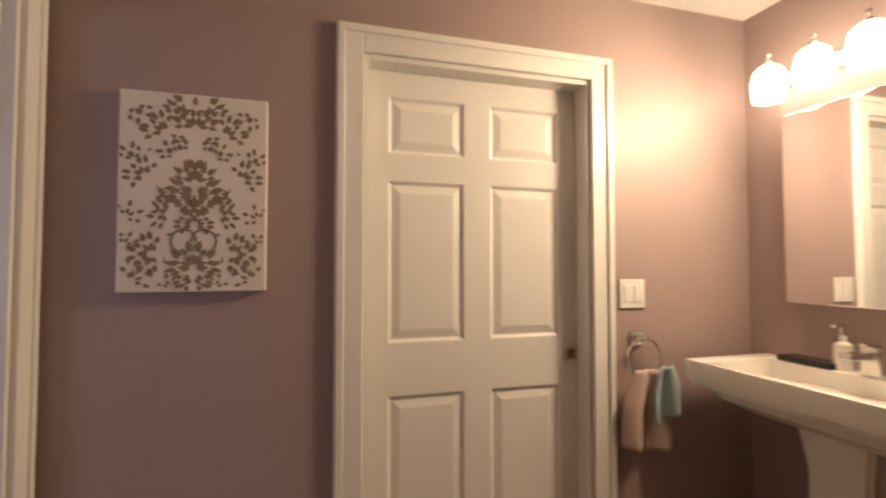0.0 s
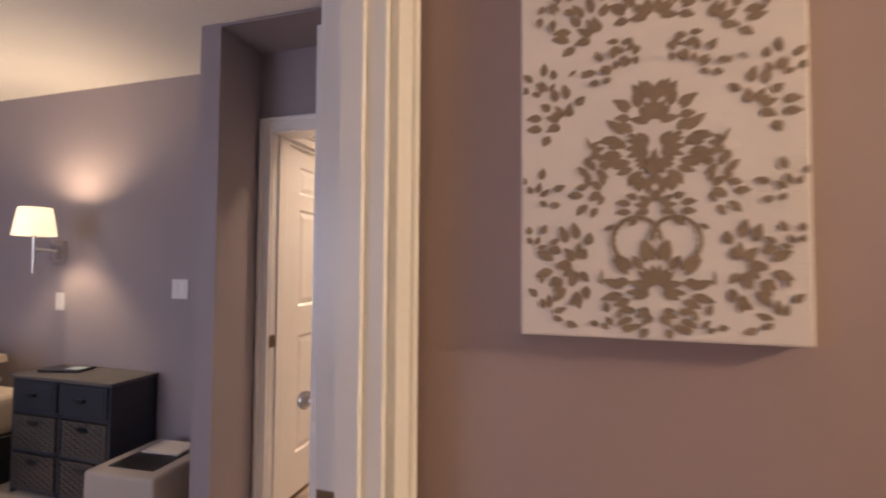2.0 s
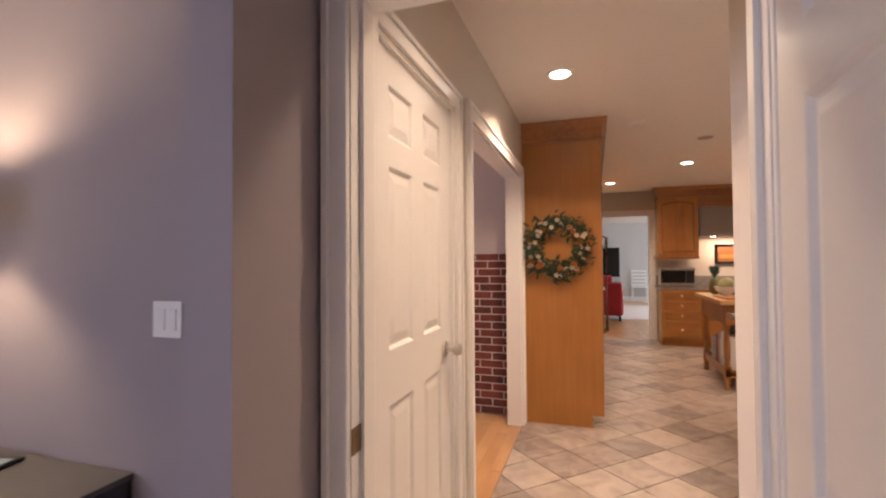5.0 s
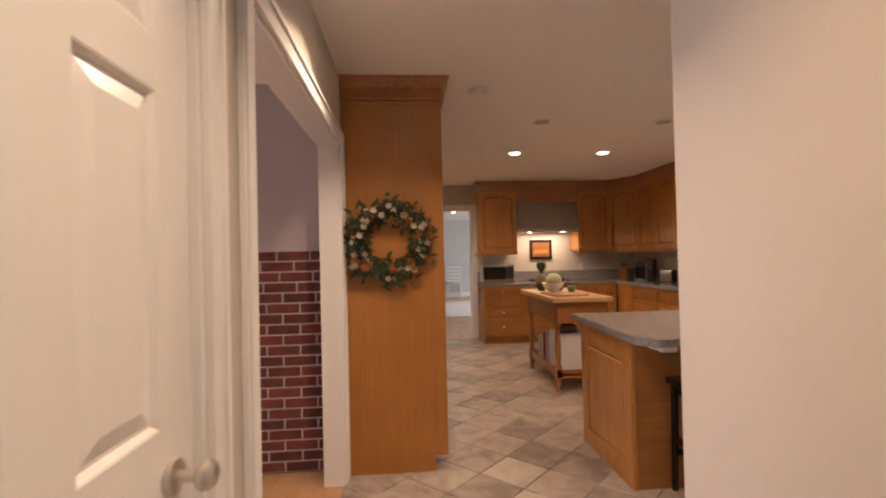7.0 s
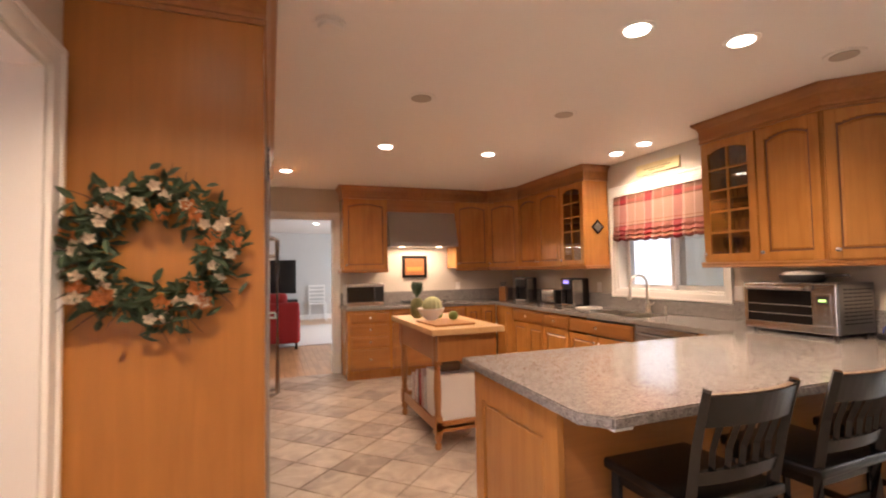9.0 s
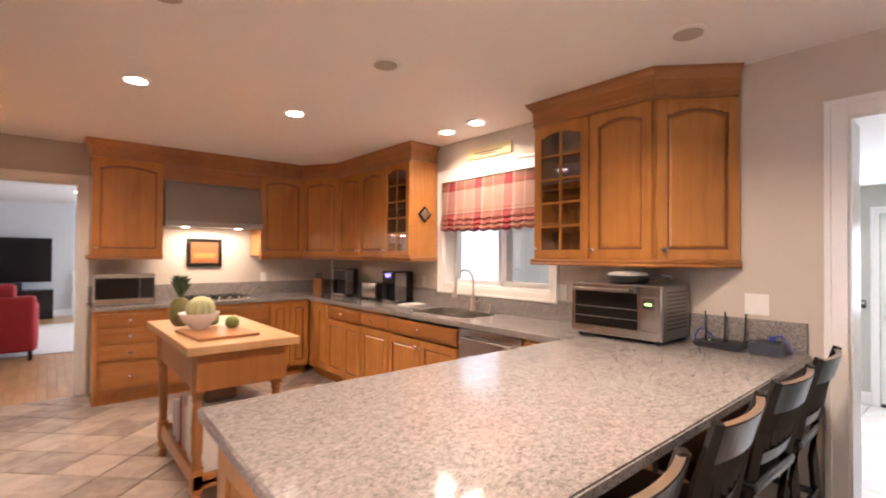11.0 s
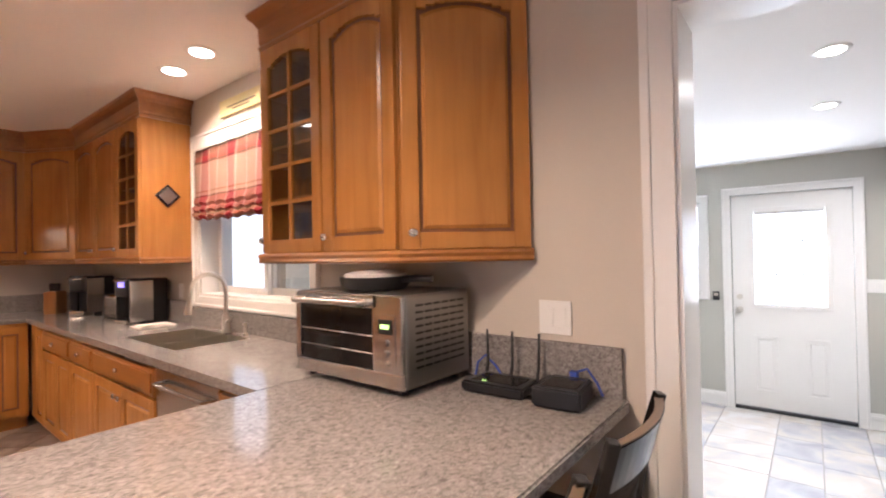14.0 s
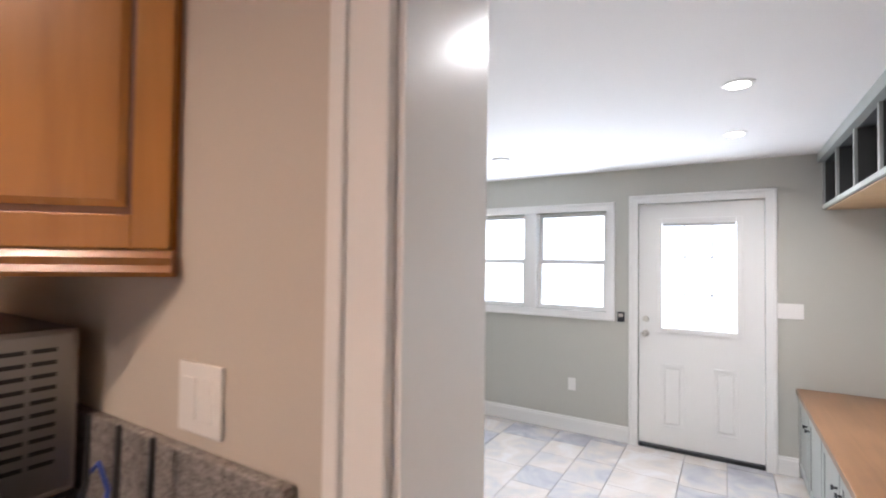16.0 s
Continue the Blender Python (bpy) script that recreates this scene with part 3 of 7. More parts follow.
casing_y("trim_pocket_door", 0.845, 1.745, 2.035, 1.965, -1, 0.095)
casing_x("trim_bath_door", 1.04, 1.86, 2.05, -0.09, 1, 0.085)
casing_x("trim_bath_door_outer", 1.04, 1.86, 2.05, -0.205, -1, 0.085)
jamb_x("lining_bath_door", -0.2055, -0.0895, 1.04, 1.86, 2.05)
casing_y("trim_hall_door", -1.335, -0.465, 2.03, 3.22, -1, 0.07)
casing_y("trim_hall_door_inner", -1.335, -0.465, 2.03, 3.34, 1, 0.02)
jamb_y("lining_hall_door", 3.2195, 3.3405, -1.35, -0.45, 2.04)
structure("stop_hall_door", box(bx(-1.332, -1.320, 3.262, 3.30, 0, 2.022), -0.480, -0.468, 3.262, 3.30, 0, 2.022), "white", "door stop strip")
structure("stop_bath_door", bx(-0.165, -0.125, 1.83, 1.842, 0, 2.03), "white", "door stop strip")
casing_x("trim_closet_door", 3.40, 4.175, 2.035, -1.361, 1, 0.07)
jamb_x("lining_closet_door", -1.4805, -1.3605, 3.40, 4.175, 2.035)
casing_x("trim_wide_opening", 4.46, 6.085, 2.055, -1.361, 1, 0.085)
jamb_x("lining_wide_opening", -1.4805, -1.3605, 4.46, 6.085, 2.055)
casing_y("trim_living_doorway", -0.78, 0.11, 2.10, 10.78, -1, 0.085)
jamb_y("lining_living_doorway", 10.7795, 10.9005, -0.78, 0.11, 2.10)
casing_x("trim_mud_doorway", 4.45, 5.36, 2.11, 2.865, -1, 0.095)
jamb_x("lining_mud_doorway", 2.8645, 3.0905, 4.45, 5.36, 2.11, 0.0, 0.012)
casing_x("trim_mud_doorway_inner", 4.45, 5.36, 2.11, 3.09, 1, 0.085, -0.21)
casing_x("trim_outer_door", 4.76, 5.69, 1.905, 6.83, -1, 0.075, -0.218)
casing_x("trim_mud_window", 5.96, 7.42, 1.86, 6.83, -1, 0.075, bottom=0.93)
casing_x("trim_kitchen_window", 7.13, 8.42, 2.17, 2.865, -1, 0.075, bottom=1.12)
jamb_x("lining_kitchen_window", 2.8645, 3.0905, 7.13, 8.42, 2.17, 1.12, bottom=True)
casing_y("trim_family_doorway", -3.50, -2.70, 2.06, 8.9, -1, 0.085)
jamb_y("lining_family_doorway", 8.8995, 9.0005, -3.50, -2.70, 2.06)


def base_y(name, x0, x1, y, out, z0=0.0, h=0.14):
    bm = bmesh.new()
    ya, yb = sorted((y, y + out * 0.016))
    box(bm, x0, x1, ya, yb, z0, z0 + h, 0.003)
    ya, yb = sorted((y + out * 0.003, y + out * 0.022))
    box(bm, x0 + 0.001, x1 - 0.001, ya, yb, z0 + h * 0.62, z0 + h * 0.86, 0.003)
    return structure(name, bm, "white", "white painted baseboard")


def base_x(name, y0, y1, x, out, z0=0.0, h=0.14):
    bm = bmesh.new()
    xa, xb = sorted((x, x + out * 0.016))
    box(bm, xa, xb, y0, y1, z0, z0 + h, 0.003)
    xa, xb = sorted((x + out * 0.003, x + out * 0.022))
    box(bm, xa, xb, y0 + 0.001, y1 - 0.001, z0 + h * 0.62, z0 + h * 0.86, 0.003)
    return structure(name, bm, "white", "white painted baseboard")


base_x("baseboard_mud_a", 5.765, 7.72, 6.83, -1, -0.21)
base_x("baseboard_mud_b", 4.56, 4.685, 6.83, -1, -0.21)
base_y("baseboard_living", -4.9, 3.9, 18.4, -1)
base_x("baseboard_hall", 3.345, 4.43, -0.23, -1, h=0.1)
base_y("baseboard_bed", -5.48, -1.525, 3.37, -1)
base_x("baseboard_hall_west", 4.245, 4.375, -1.361, 1, h=0.1)
base_x("baseboard_recess", 2.92, 3.22, -1.41, 1)
base_y("baseboard_bath", 0.0, 0.75, 1.965, -1)
base_x("baseboard_kitchen_east", 5.46, 5.80, 2.865, -1, h=0.1)


# ---- doors and windows ----
def six_panel(name, w, h, t, label, category, m, rows=None):
    """A moulded six panel door, hinge corner at the origin, leaf along +x, faces at y = 0 and y = t."""
    d = thing(name, label, category, "", m)
    s = 0.115
    mid = 0.105
    pw = (w - 2 * s - mid) / 2
    cols = ((s, s + pw), (w - s - pw, w - s))
    rows = rows or ((0.24, 0.80), (1.00, 1.60), (1.71, 1.92))
    zs = [0] + [v for r in rows for v in r] + [h]
    bm = bmesh.new()
    for i in range(0, len(zs), 2):
        box(bm, 0, w, 0, t, zs[i], zs[i + 1])
    for a, b in ((0, cols[0][0]), (cols[0][1], cols[1][0]), (cols[1][1], w)):
        for r in rows:
            box(bm, a, b, 0, t, r[0], r[1])
    part("leaf", bm, "white", d)
    for a, b in cols:
        for r in rows:
            bm = bmesh.new()
            for y, out in ((0.0, 1), (t, -1)):
                prev = None
                for g, dp in ((0.0, 0.0), (0.004, 0.0015), (0.013, 0.010), (0.019, 0.010), (0.046, 0.0028), (0.050, 0.0025)):
                    ring = [bm.verts.new((px, y + out * dp, pz)) for px, pz in ((a + g, r[0] + g), (b - g, r[0] + g), (b - g, r[1] - g), (a + g, r[1] - g))]
                    if prev:
                        for i in range(4):
                            bm.faces.new((prev[i], prev[(i + 1) % 4], ring[(i + 1) % 4], ring[i]))
                    prev = ring
                bm.faces.new(ring)
            part("panel", bm, "white", d)
    return d


pd = six_panel("pocket_door", 0.93, 2.03, 0.036, "closed white six panel pocket door with square pull", "door", at(0.83, 2.048, 0.004), ((0.23, 0.815), (1.005, 1.605), (1.705, 1.92)))
pl = part("flush_pull", box(bx(0.838, 0.896, -0.004, 0.002, 0.90, 0.962, 0.003), 0.848, 0.886, -0.0055, 0.0, 0.91, 0.952, 0.002), "nickel", pd, "satin nickel square pull")
part("cup", bx(0.850, 0.884, -0.0065, -0.005, 0.912, 0.950), "brass", pl)
jamb_y("lining_pocket_door", 1.9645, 2.048, 0.845, 1.745, 2.035, 0, 0.018)


def knob_set(d, x, z, y, out, side=""):
    """A round knob on a rosette, on the face at y."""
    bm = bmesh.new()
    cyl(bm, rot_x90(x, y + out * 0.006, z), 0.032, 0.030, 0.012, 24)
    cyl(bm, rot_x90(x, y + out * 0.03, z), 0.011, 0.011, 0.045, 16)
    bmesh.ops.create_uvsphere(bm, u_segments=20, v_segments=12, radius=0.027, matrix=Matrix.Translation((x, y + out * 0.06, z)) @ Matrix.Diagonal((1, 0.75, 1, 1)))
    return part("knob", bm, "nickel", d, "satin nickel knob", True)


# closet door in the hall, closed, latch on the far side
cd = six_panel("closet_door", 0.735, 2.01, 0.036, "closed white six panel hall closet door", "door", at(-1.378, 3.420, 0.006, 90), ((0.23, 0.912), (1.078, 1.650), (1.738, 1.905)))
knob_set(cd, 0.650, 0.988, 0.0, -1)
# bedroom door, swung open into the bedroom
bd = six_panel("bedroom_door", 0.86, 2.01, 0.036, "white six panel bedroom door standing open", "door", at(-0.472, 3.165, 0.008, 267.5 - 180 + 180))
knob_set(bd, 0.80, 0.92, 0.0, -1)
knob_set(bd, 0.80, 0.92, 0.036, 1)
part("latch_plate", bx(0.8595, 0.862, 0.006, 0.030, 0.885, 0.945), "nickel", bd)
for z in (0.25, 1.05, 1.8):
    part("hinge", cyl(bmesh.new(), Matrix.Translation((-0.004, 0.02, z)), 0.007, 0.007, 0.09, 10), "nickel", bd)


def strike(x, y, z, along, m="brass"):
    s = 0.028
    if along == "x":
        bm = box(bx(x - s, x + s, y - 0.0025, y, z - 0.032, z + 0.032, 0.001), x - s * 0.35, x + s * 0.35, y - 0.0035, y - 0.002, z - 0.018, z + 0.018)
    else:
        bm = box(bx(x, x + 0.0025, y - s, y + s, z - 0.032, z + 0.032, 0.001), x + 0.002, x + 0.0035, y - s * 0.35, y + s * 0.35, z - 0.018, z + 0.018)
    return single("strike_plate", bm, m, "small dark metal strike plate on a door lining", "strike plate")


strike(-0.176, 1.8418, 0.925, "x")
strike(-1.332, 3.245, 0.93, "y")

# ---- kitchen cabinets ----
def moulding(name, prof, path, mat, label=""):
    """A profile of (out, z) run along a plan line, outwards to its right, with mitred corners."""
    bm = bmesh.new()
    pts = [Vector(p) for p in path]
    nrm = []
    for a, b in zip(pts, pts[1:]):
        d = (b - a).normalized()
        nrm.append(Vector((d.y, -d.x)))
    rings = []
    for i, p in enumerate(pts):
        n1, n2 = nrm[max(i - 1, 0)], nrm[min(i, len(nrm) - 1)]
        mt = (n1 + n2) / (1 + n1.dot(n2))
        rings.append([bm.verts.new((p.x + mt.x * o, p.y + mt.y * o, z)) for o, z in prof])
    for a, b in zip(rings, rings[1:]):
        for k in range(len(prof)):
            k2 = (k + 1) % len(prof)
            bm.faces.new((a[k], a[k2], b[k2], b[k]))
    bm.faces.new(rings[0][::-1])
    bm.faces.new(rings[-1])
    return tagged(done(name, bm, mat), label, "trim", "", "structure")


def front(kind, w, h, parent, x, z, knob=None, grain="cab"):
    """A cabinet front in its unit: a door (plain, arched or glazed) or a drawer front. Its face looks to -y."""
    t, s = 0.021, 0.058
    bm = bmesh.new()
    if kind == "drawer":
        box(bm, x, x + w, -t, 0, z, z + h, 0.004)
        if h > 0.1:
            box(bm, x + 0.018, x + w - 0.018, -t - 0.008, -t + 0.001, z + 0.018, z + h - 0.018, 0.006, 2)
        d = part("drawer_front", bm, "cabx", parent)
    else:
        rise = 0.038 if kind in ("arch", "glass") else 0.0
        box(bm, x, x + s, -t, 0, z, z + h, 0.003)
        box(bm, x + w - s, x + w, -t, 0, z, z + h, 0.003)
        box(bm, x + s, x + w - s, -t, 0, z, z + s, 0.003)
        n = 10
        for i in range(n):
            a, b = x + s + (w - 2 * s) * i / n, x + s + (w - 2 * s) * (i + 1) / n
            u = (i + 0.5) / n * 2 - 1
            box(bm, a, b, -t, 0, z + h - s - rise * u * u, z + h)
        if kind == "glass":
            rows = 5
            box(bm, x + w / 2 - 0.008, x + w / 2 + 0.008, -t + 0.003, -0.004, z + s, z + h - s)
            for i in range(1, rows):
                zz = z + s + (h - 2 * s) * i / rows
                box(bm, x + s, x + w - s, -t + 0.003, -0.004, zz - 0.008, zz + 0.008)
        else:
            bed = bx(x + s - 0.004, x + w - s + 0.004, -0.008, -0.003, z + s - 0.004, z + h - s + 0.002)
        d = part("door", bm, grain, parent)
        if kind == "glass":
            g = part("pane", bx(x + s - 0.004, x + w - s + 0.004, -0.010, -0.007, z + s - 0.004, z + h - s + 0.004), "shopglass", d, "clear cabinet glass")
            g.visible_shadow = False
        else:
            g = s + 0.013
            bm = bmesh.new()
            m2 = 8
            pts = [(x + g, z + g), (x + w - g, z + g)]
            for i in range(m2 + 1):
                u = 1 - 2 * i / m2
                pts.append((x + w / 2 + u * (w / 2 - g), z + h - g - rise * u * u))
            for yy in (-0.010, -0.0175):
                k = 0.0 if yy == -0.010 else 0.012
                cx, cz = x + w / 2, z + h / 2
                ring = [bm.verts.new((px + (k if px < cx else -k), yy, pz + (k if pz < cz else -k))) for px, pz in pts]
                if k:
                    bm.faces.new(ring)
                    for i in range(len(ring)):
                        bm.faces.new((prev[i], prev[(i + 1) % len(ring)], ring[(i + 1) % len(ring)], ring[i]))
                prev = ring
            # the panel bed has a darker wood colour than the door
            part("panel_bed", bed, "cabdark", d, "darker wood recess")
            part("raised_panel", bm, grain, d)
    if knob:
        kx, kz = knob
        kb = bmesh.new()
        cyl(kb, rot_x90(kx, -t - 0.008, kz), 0.006, 0.006, 0.018, 10)
        bmesh.ops.create_uvsphere(kb, u_segments=14, v_segments=8, radius=0.018, matrix=Matrix.Translation((kx, -t - 0.021, kz)) @ Matrix.Diagonal((1.35 if kind == "drawer" else 1, 0.6, 0.85, 1)))
        part("knob", kb, "chrome", d, "pewter knob", True)
    return d


def unit(name, m, w, d, z0, z1, label, fronts, toe=False, hollow=False, group="kitchen cabinets"):
    """One cabinet, its face at y = 0 in its own frame, from z0 to z1."""
    u = thing(name, label, "cabinet", group, m)
    bm = bmesh.new()
    if hollow:
        t = 0.018
        box(bm, 0, t, 0, d, z0, z1)
        box(bm, w - t, w, 0, d, z0, z1)
        box(bm, t, w - t, d - t, d, z0, z1)
        box(bm, t, w - t, 0, d - t, z0, z0 + t)
        box(bm, t, w - t, 0, d - t, z1 - t, z1)
        for k in (1, 2, 3):
            box(bm, t, w - t, 0.02, d - t, z0 + (z1 - z0) * k / 4, z0 + (z1 - z0) * k / 4 + 0.012)
        part("body", bm, "cab", u)
    else:
        if toe:
            box(bm, 0, w, 0.06, d, 0, 0.1)
            box(bm, 0, w, 0, d, 0.1, z1, 0.002)
        else:
            box(bm, 0, w, 0, d, z0, z1, 0.002)
        part("body", bm, "cab", u)
    for f in fronts:
        front(f[0], f[2] - f[1], f[4] - f[3], u, f[1], f[3], f[5] if len(f) > 5 else None)
    return u


UB, UT = 1.395, 2.35
YR, XR = 10.43, 2.545          # upper faces on the range wall and on the east wall
FT = 2.33


def doors(w, z0, z1, kinds, knob_low=True):
    """Fronts for a row of doors of one unit."""
    n = len(kinds)
    out = []
    g = 0.004
    for i, k in enumerate(kinds):
        a, b = w * i / n + g, w * (i + 1) / n - g
        left = (i % 2 == 0) if n > 1 else False
        kx = b - 0.03 if left else a + 0.03
        out.append((k, a, b, z0 + g, z1 - g, (kx, z0 + 0.06 if knob_low else z1 - 0.06)))
    return out


unit("upper_cabinet", at(0.19, YR), 0.59, 10.775 - YR, UB, UT, "stained maple wall cabinet with arched panel door", doors(0.59, UB, FT, ["arch"]))
unit("upper_cabinet", at(1.765, YR), 0.525, 10.775 - YR, UB, UT, "stained maple wall cabinet beside the range hood", doors(0.525, UB, FT, ["arch"]))
dg = math.degrees(math.atan2(9.98 - YR, XR - 2.29))
dl = math.hypot(XR - 2.29, YR - 9.98)
cu = thing("corner_cabinet", "stained maple diagonal corner wall cabinet", "cabinet", "kitchen cabinets", at(2.29, YR, 0, dg))
inv = at(2.29, YR, 0, dg).inverted()
cpts = [inv @ Vector((x, y, 0)) for x, y in ((2.295, YR), (XR - 0.003, 9.985), (2.86, 9.985), (2.86, 10.775), (2.295, 10.775))]
part("body", prism(bmesh.new(), [(p.x, p.y) for p in cpts], UB, UT), "cab", cu)
front("arch", dl - 0.012, FT - UB - 0.008, cu, 0.006, UB + 0.004, (0.036, UB + 0.06))
unit("upper_cabinet", at(XR, 9.975, 0, -90), 0.995, 0.315, UB, UT, "stained maple wall cabinet with two arched doors", doors(0.995, UB, FT, ["arch", "arch"]))
unit("glass_cabinet", at(XR, 8.975, 0, -90), 0.44, 0.315, UB, UT, "stained maple cabinet with glazed arched door", doors(0.44, UB, FT, ["glass"]), hollow=True)
unit("glass_cabinet", at(XR, 7.03, 0, -90), 0.44, 0.315, UB, UT, "stained maple cabinet with glazed door and glassware", [("glass", 0.004, 0.436, UB + 0.004, FT - 0.004, (0.03, UB + 0.06))], hollow=True)
unit("upper_cabinet", at(XR, 6.585, 0, -90), 0.41, 0.315, UB, UT, "stained maple wall cabinet with arched panel door", doors(0.41, UB, FT, ["arch"]))
ea, el = (XR, 6.17), (2.862, 5.835)
edg, eln = math.degrees(math.atan2(el[1] - ea[1], el[0] - ea[0])), math.hypot(el[0] - ea[0], el[1] - ea[1])
ec = thing("angled_cabinet", "stained maple angled end wall cabinet with arched door", "cabinet", "kitchen cabinets", at(*ea, 0, edg))
inv = at(*ea, 0, edg).inverted()
cpts = [inv @ Vector((x, y, 0)) for x, y in (ea, el, (2.862, 6.17))]
part("body", prism(bmesh.new(), [(p.x, p.y) for p in cpts], UB, UT), "cab", ec)
front("arch", eln - 0.012, FT - UB - 0.008, ec, 0.006, UB + 0.004, (0.04, UB + 0.06))

CROWN = [(0.0, 2.335), (0.012, 2.335), (0.016, 2.350), (0.010, 2.360), (0.014, 2.375), (0.016, 2.44), (0.030, 2.465), (0.050, 2.485), (0.056, 2.504), (0.0, 2.504)]
RAIL = [(0.0, 1.352), (0.020, 1.352), (0.027, 1.360), (0.022, 1.372), (0.028, 1.384), (0.022, 1.396), (0.0, 1.396)]
LINE_A = [(0.188, 10.776), (0.188, YR), (2.29, YR), (XR, 9.98), (XR, 8.533), (2.862, 8.533)]
LINE_B = [(2.862, 7.032), (XR, 7.032), (XR, 6.17), (2.862, 5.833)]
moulding("trim_crown_a", CROWN, LINE_A, "caby", "stained maple crown moulding")
moulding("trim_crown_b", CROWN, LINE_B, "caby", "stained maple crown moulding")
moulding("trim_rail_a", RAIL, [(0.188, 10.776), (0.188, YR), (0.782, YR)], "cabx", "stained maple light rail")
moulding("trim_rail_c", RAIL, [(1.763, YR), (2.29, YR), (XR, 9.98), (XR, 8.533), (2.862, 8.533)], "caby", "stained maple light rail")
moulding("trim_rail_b", RAIL, LINE_B, "caby", "stained maple light rail")
structure("trim_hood_panel", bx(0.78, 1.765, YR, YR + 0.02, 2.17, 2.35), "cabx", "stained maple panel above the range hood")

# range hood
hd = thing("range_hood", "brushed steel canopy range hood", "range hood")
bm = bmesh.new()
sec = [(10.77, 1.70), (10.33, 1.70), (10.33, 1.755), (10.44, 2.168), (10.77, 2.168)]
for x in (0.785, 1.76):
    ring = [bm.verts.new((x, y, z)) for y, z in sec]
    bm.faces.new(ring if x > 1 else ring[::-1])
    if x > 1:
        for i in range(len(sec)):
            bm.faces.new((prev[i], prev[(i + 1) % len(sec)], ring[(i + 1) % len(sec)], ring[i]))
    prev = ring
part("canopy", bm, "hoodsteel", hd)
part("lip", bx(0.78, 1.765, 10.322, 10.335, 1.695, 1.755, 0.003), "hoodsteel", hd)
for x in (1.0, 1.54):
    part("hood_light", cyl(bmesh.new(), Matrix.Translation((x, 10.5, 1.697)), 0.035, 0.035, 0.008), "hoodlamp", hd, "lit hood lamp")

# base cabinets
BF, BT = 10.19, 0.875
XB = 2.27
unit("drawer_base", at(0.20, BF), 0.56, 10.775 - BF, 0, BT, "stained maple base cabinet with four drawers",
     [("drawer", 0.03, 0.53, a, b, (0.28, (a + b) / 2)) for a, b in ((0.72, 0.85), (0.565, 0.705), (0.41, 0.55), (0.13, 0.395))], True)
unit("base_cabinet", at(0.762, BF), 1.03, 10.775 - BF, 0, BT, "stained maple base cabinet under the cooktop",
     [("drawer", 0.01, 1.02, 0.72, 0.85, (0.2, 0.79)), ("drawer", 0.01, 1.02, 0.42, 0.705, (0.5, 0.57)), ("drawer", 0.01, 1.02, 0.12, 0.405, (0.5, 0.27))], True)
unit("base_cabinet", at(1.794, BF), 0.46, 10.775 - BF, 0, BT, "stained maple base cabinet with two narrow doors", [("door", 0.006, 0.226, 0.12, 0.85), ("door", 0.234, 0.454, 0.12, 0.85)], True)
unit("base_cabinet", at(XB, 10.185, 0, -90), 0.49, 0.59, 0, BT, "stained maple corner base cabinet", [("door", 0.24, 0.48, 0.12, 0.85)], True)
unit("base_cabinet", at(XB, 9.693, 0, -90), 0.73, 0.59, 0, BT, "stained maple base cabinet with drawer and two doors",
     [("drawer", 0.006, 0.724, 0.715, 0.85, (0.36, 0.785)), ("door", 0.006, 0.362, 0.12, 0.70), ("door", 0.37, 0.724, 0.12, 0.70)], True)
unit("base_cabinet", at(XB, 8.961, 0, -90), 0.485, 0.59, 0, BT, "stained maple base cabinet with drawer and door",
     [("drawer", 0.006, 0.479, 0.715, 0.85, (0.24, 0.785)), ("door", 0.006, 0.479, 0.12, 0.70)], True)
unit("sink_base", at(XB, 8.474, 0, -90), 0.935, 0.59, 0, 0.70, "stained maple sink base with wide front and two doors",
     [("drawer", 0.006, 0.929, 0.715, 0.85, (0.46, 0.785)), ("door", 0.006, 0.464, 0.12, 0.70, (0.43, 0.64)), ("door", 0.471, 0.929, 0.12, 0.70, (0.50, 0.64))], True)
unit("filler_cabinet", at(XB, 6.895, 0, -90), 0.32, 0.59, 0, BT, "stained maple corner base cabinet", [("drawer", 0.006, 0.31, 0.715, 0.85, (0.1, 0.785)), ("door", 0.006, 0.31, 0.12, 0.70)], True)

# dishwasher
dw = thing("dishwasher", "brushed steel dishwasher under the granite counter", "dishwasher")
part("body", bx(2.29, 2.85, 6.905, 7.53, 0.1, 0.87), "black", dw)
dd = part("door", bx(2.255, 2.289, 6.91, 7.525, 0.12, 0.865, 0.006), "steel", dw)
part("handle", sweep(bmesh.new(), [(2.255, 6.98, 0.80), (2.225, 6.98, 0.80), (2.215, 7.22, 0.80), (2.225, 7.46, 0.80), (2.255, 7.46, 0.80)], 0.011), "steel", dd, "curved steel bar handle", True)

# peninsula base
pb = thing("peninsula_base", "stained maple peninsula base with framed end panel", "cabinet", "kitchen cabinets")
part("body", box(bx(0.33, 2.262, 5.83, 6.53, 0.0, 0.875), 2.262, 2.855, 5.83, 6.57, 0.0, 0.875), "cab", pb)
ep = bmesh.new()
box(ep, 0.300, 0.329, 5.80, 5.90, 0, 0.875, 0.003)
box(ep, 0.300, 0.329, 6.46, 6.55, 0, 0.875, 0.003)
box(ep, 0.300, 0.329, 5.90, 6.46, 0.72, 0.875, 0.003)
box(ep, 0.300, 0.329, 5.90, 6.46, 0, 0.12, 0.003)
part("end_frame", ep, "cab", pb)
part("end_panel", box(bx(0.316, 0.329, 5.895, 6.465, 0.115, 0.725), 0.309, 0.318, 5.92, 6.44, 0.14, 0.70, 0.006, 1), "cab", pb)
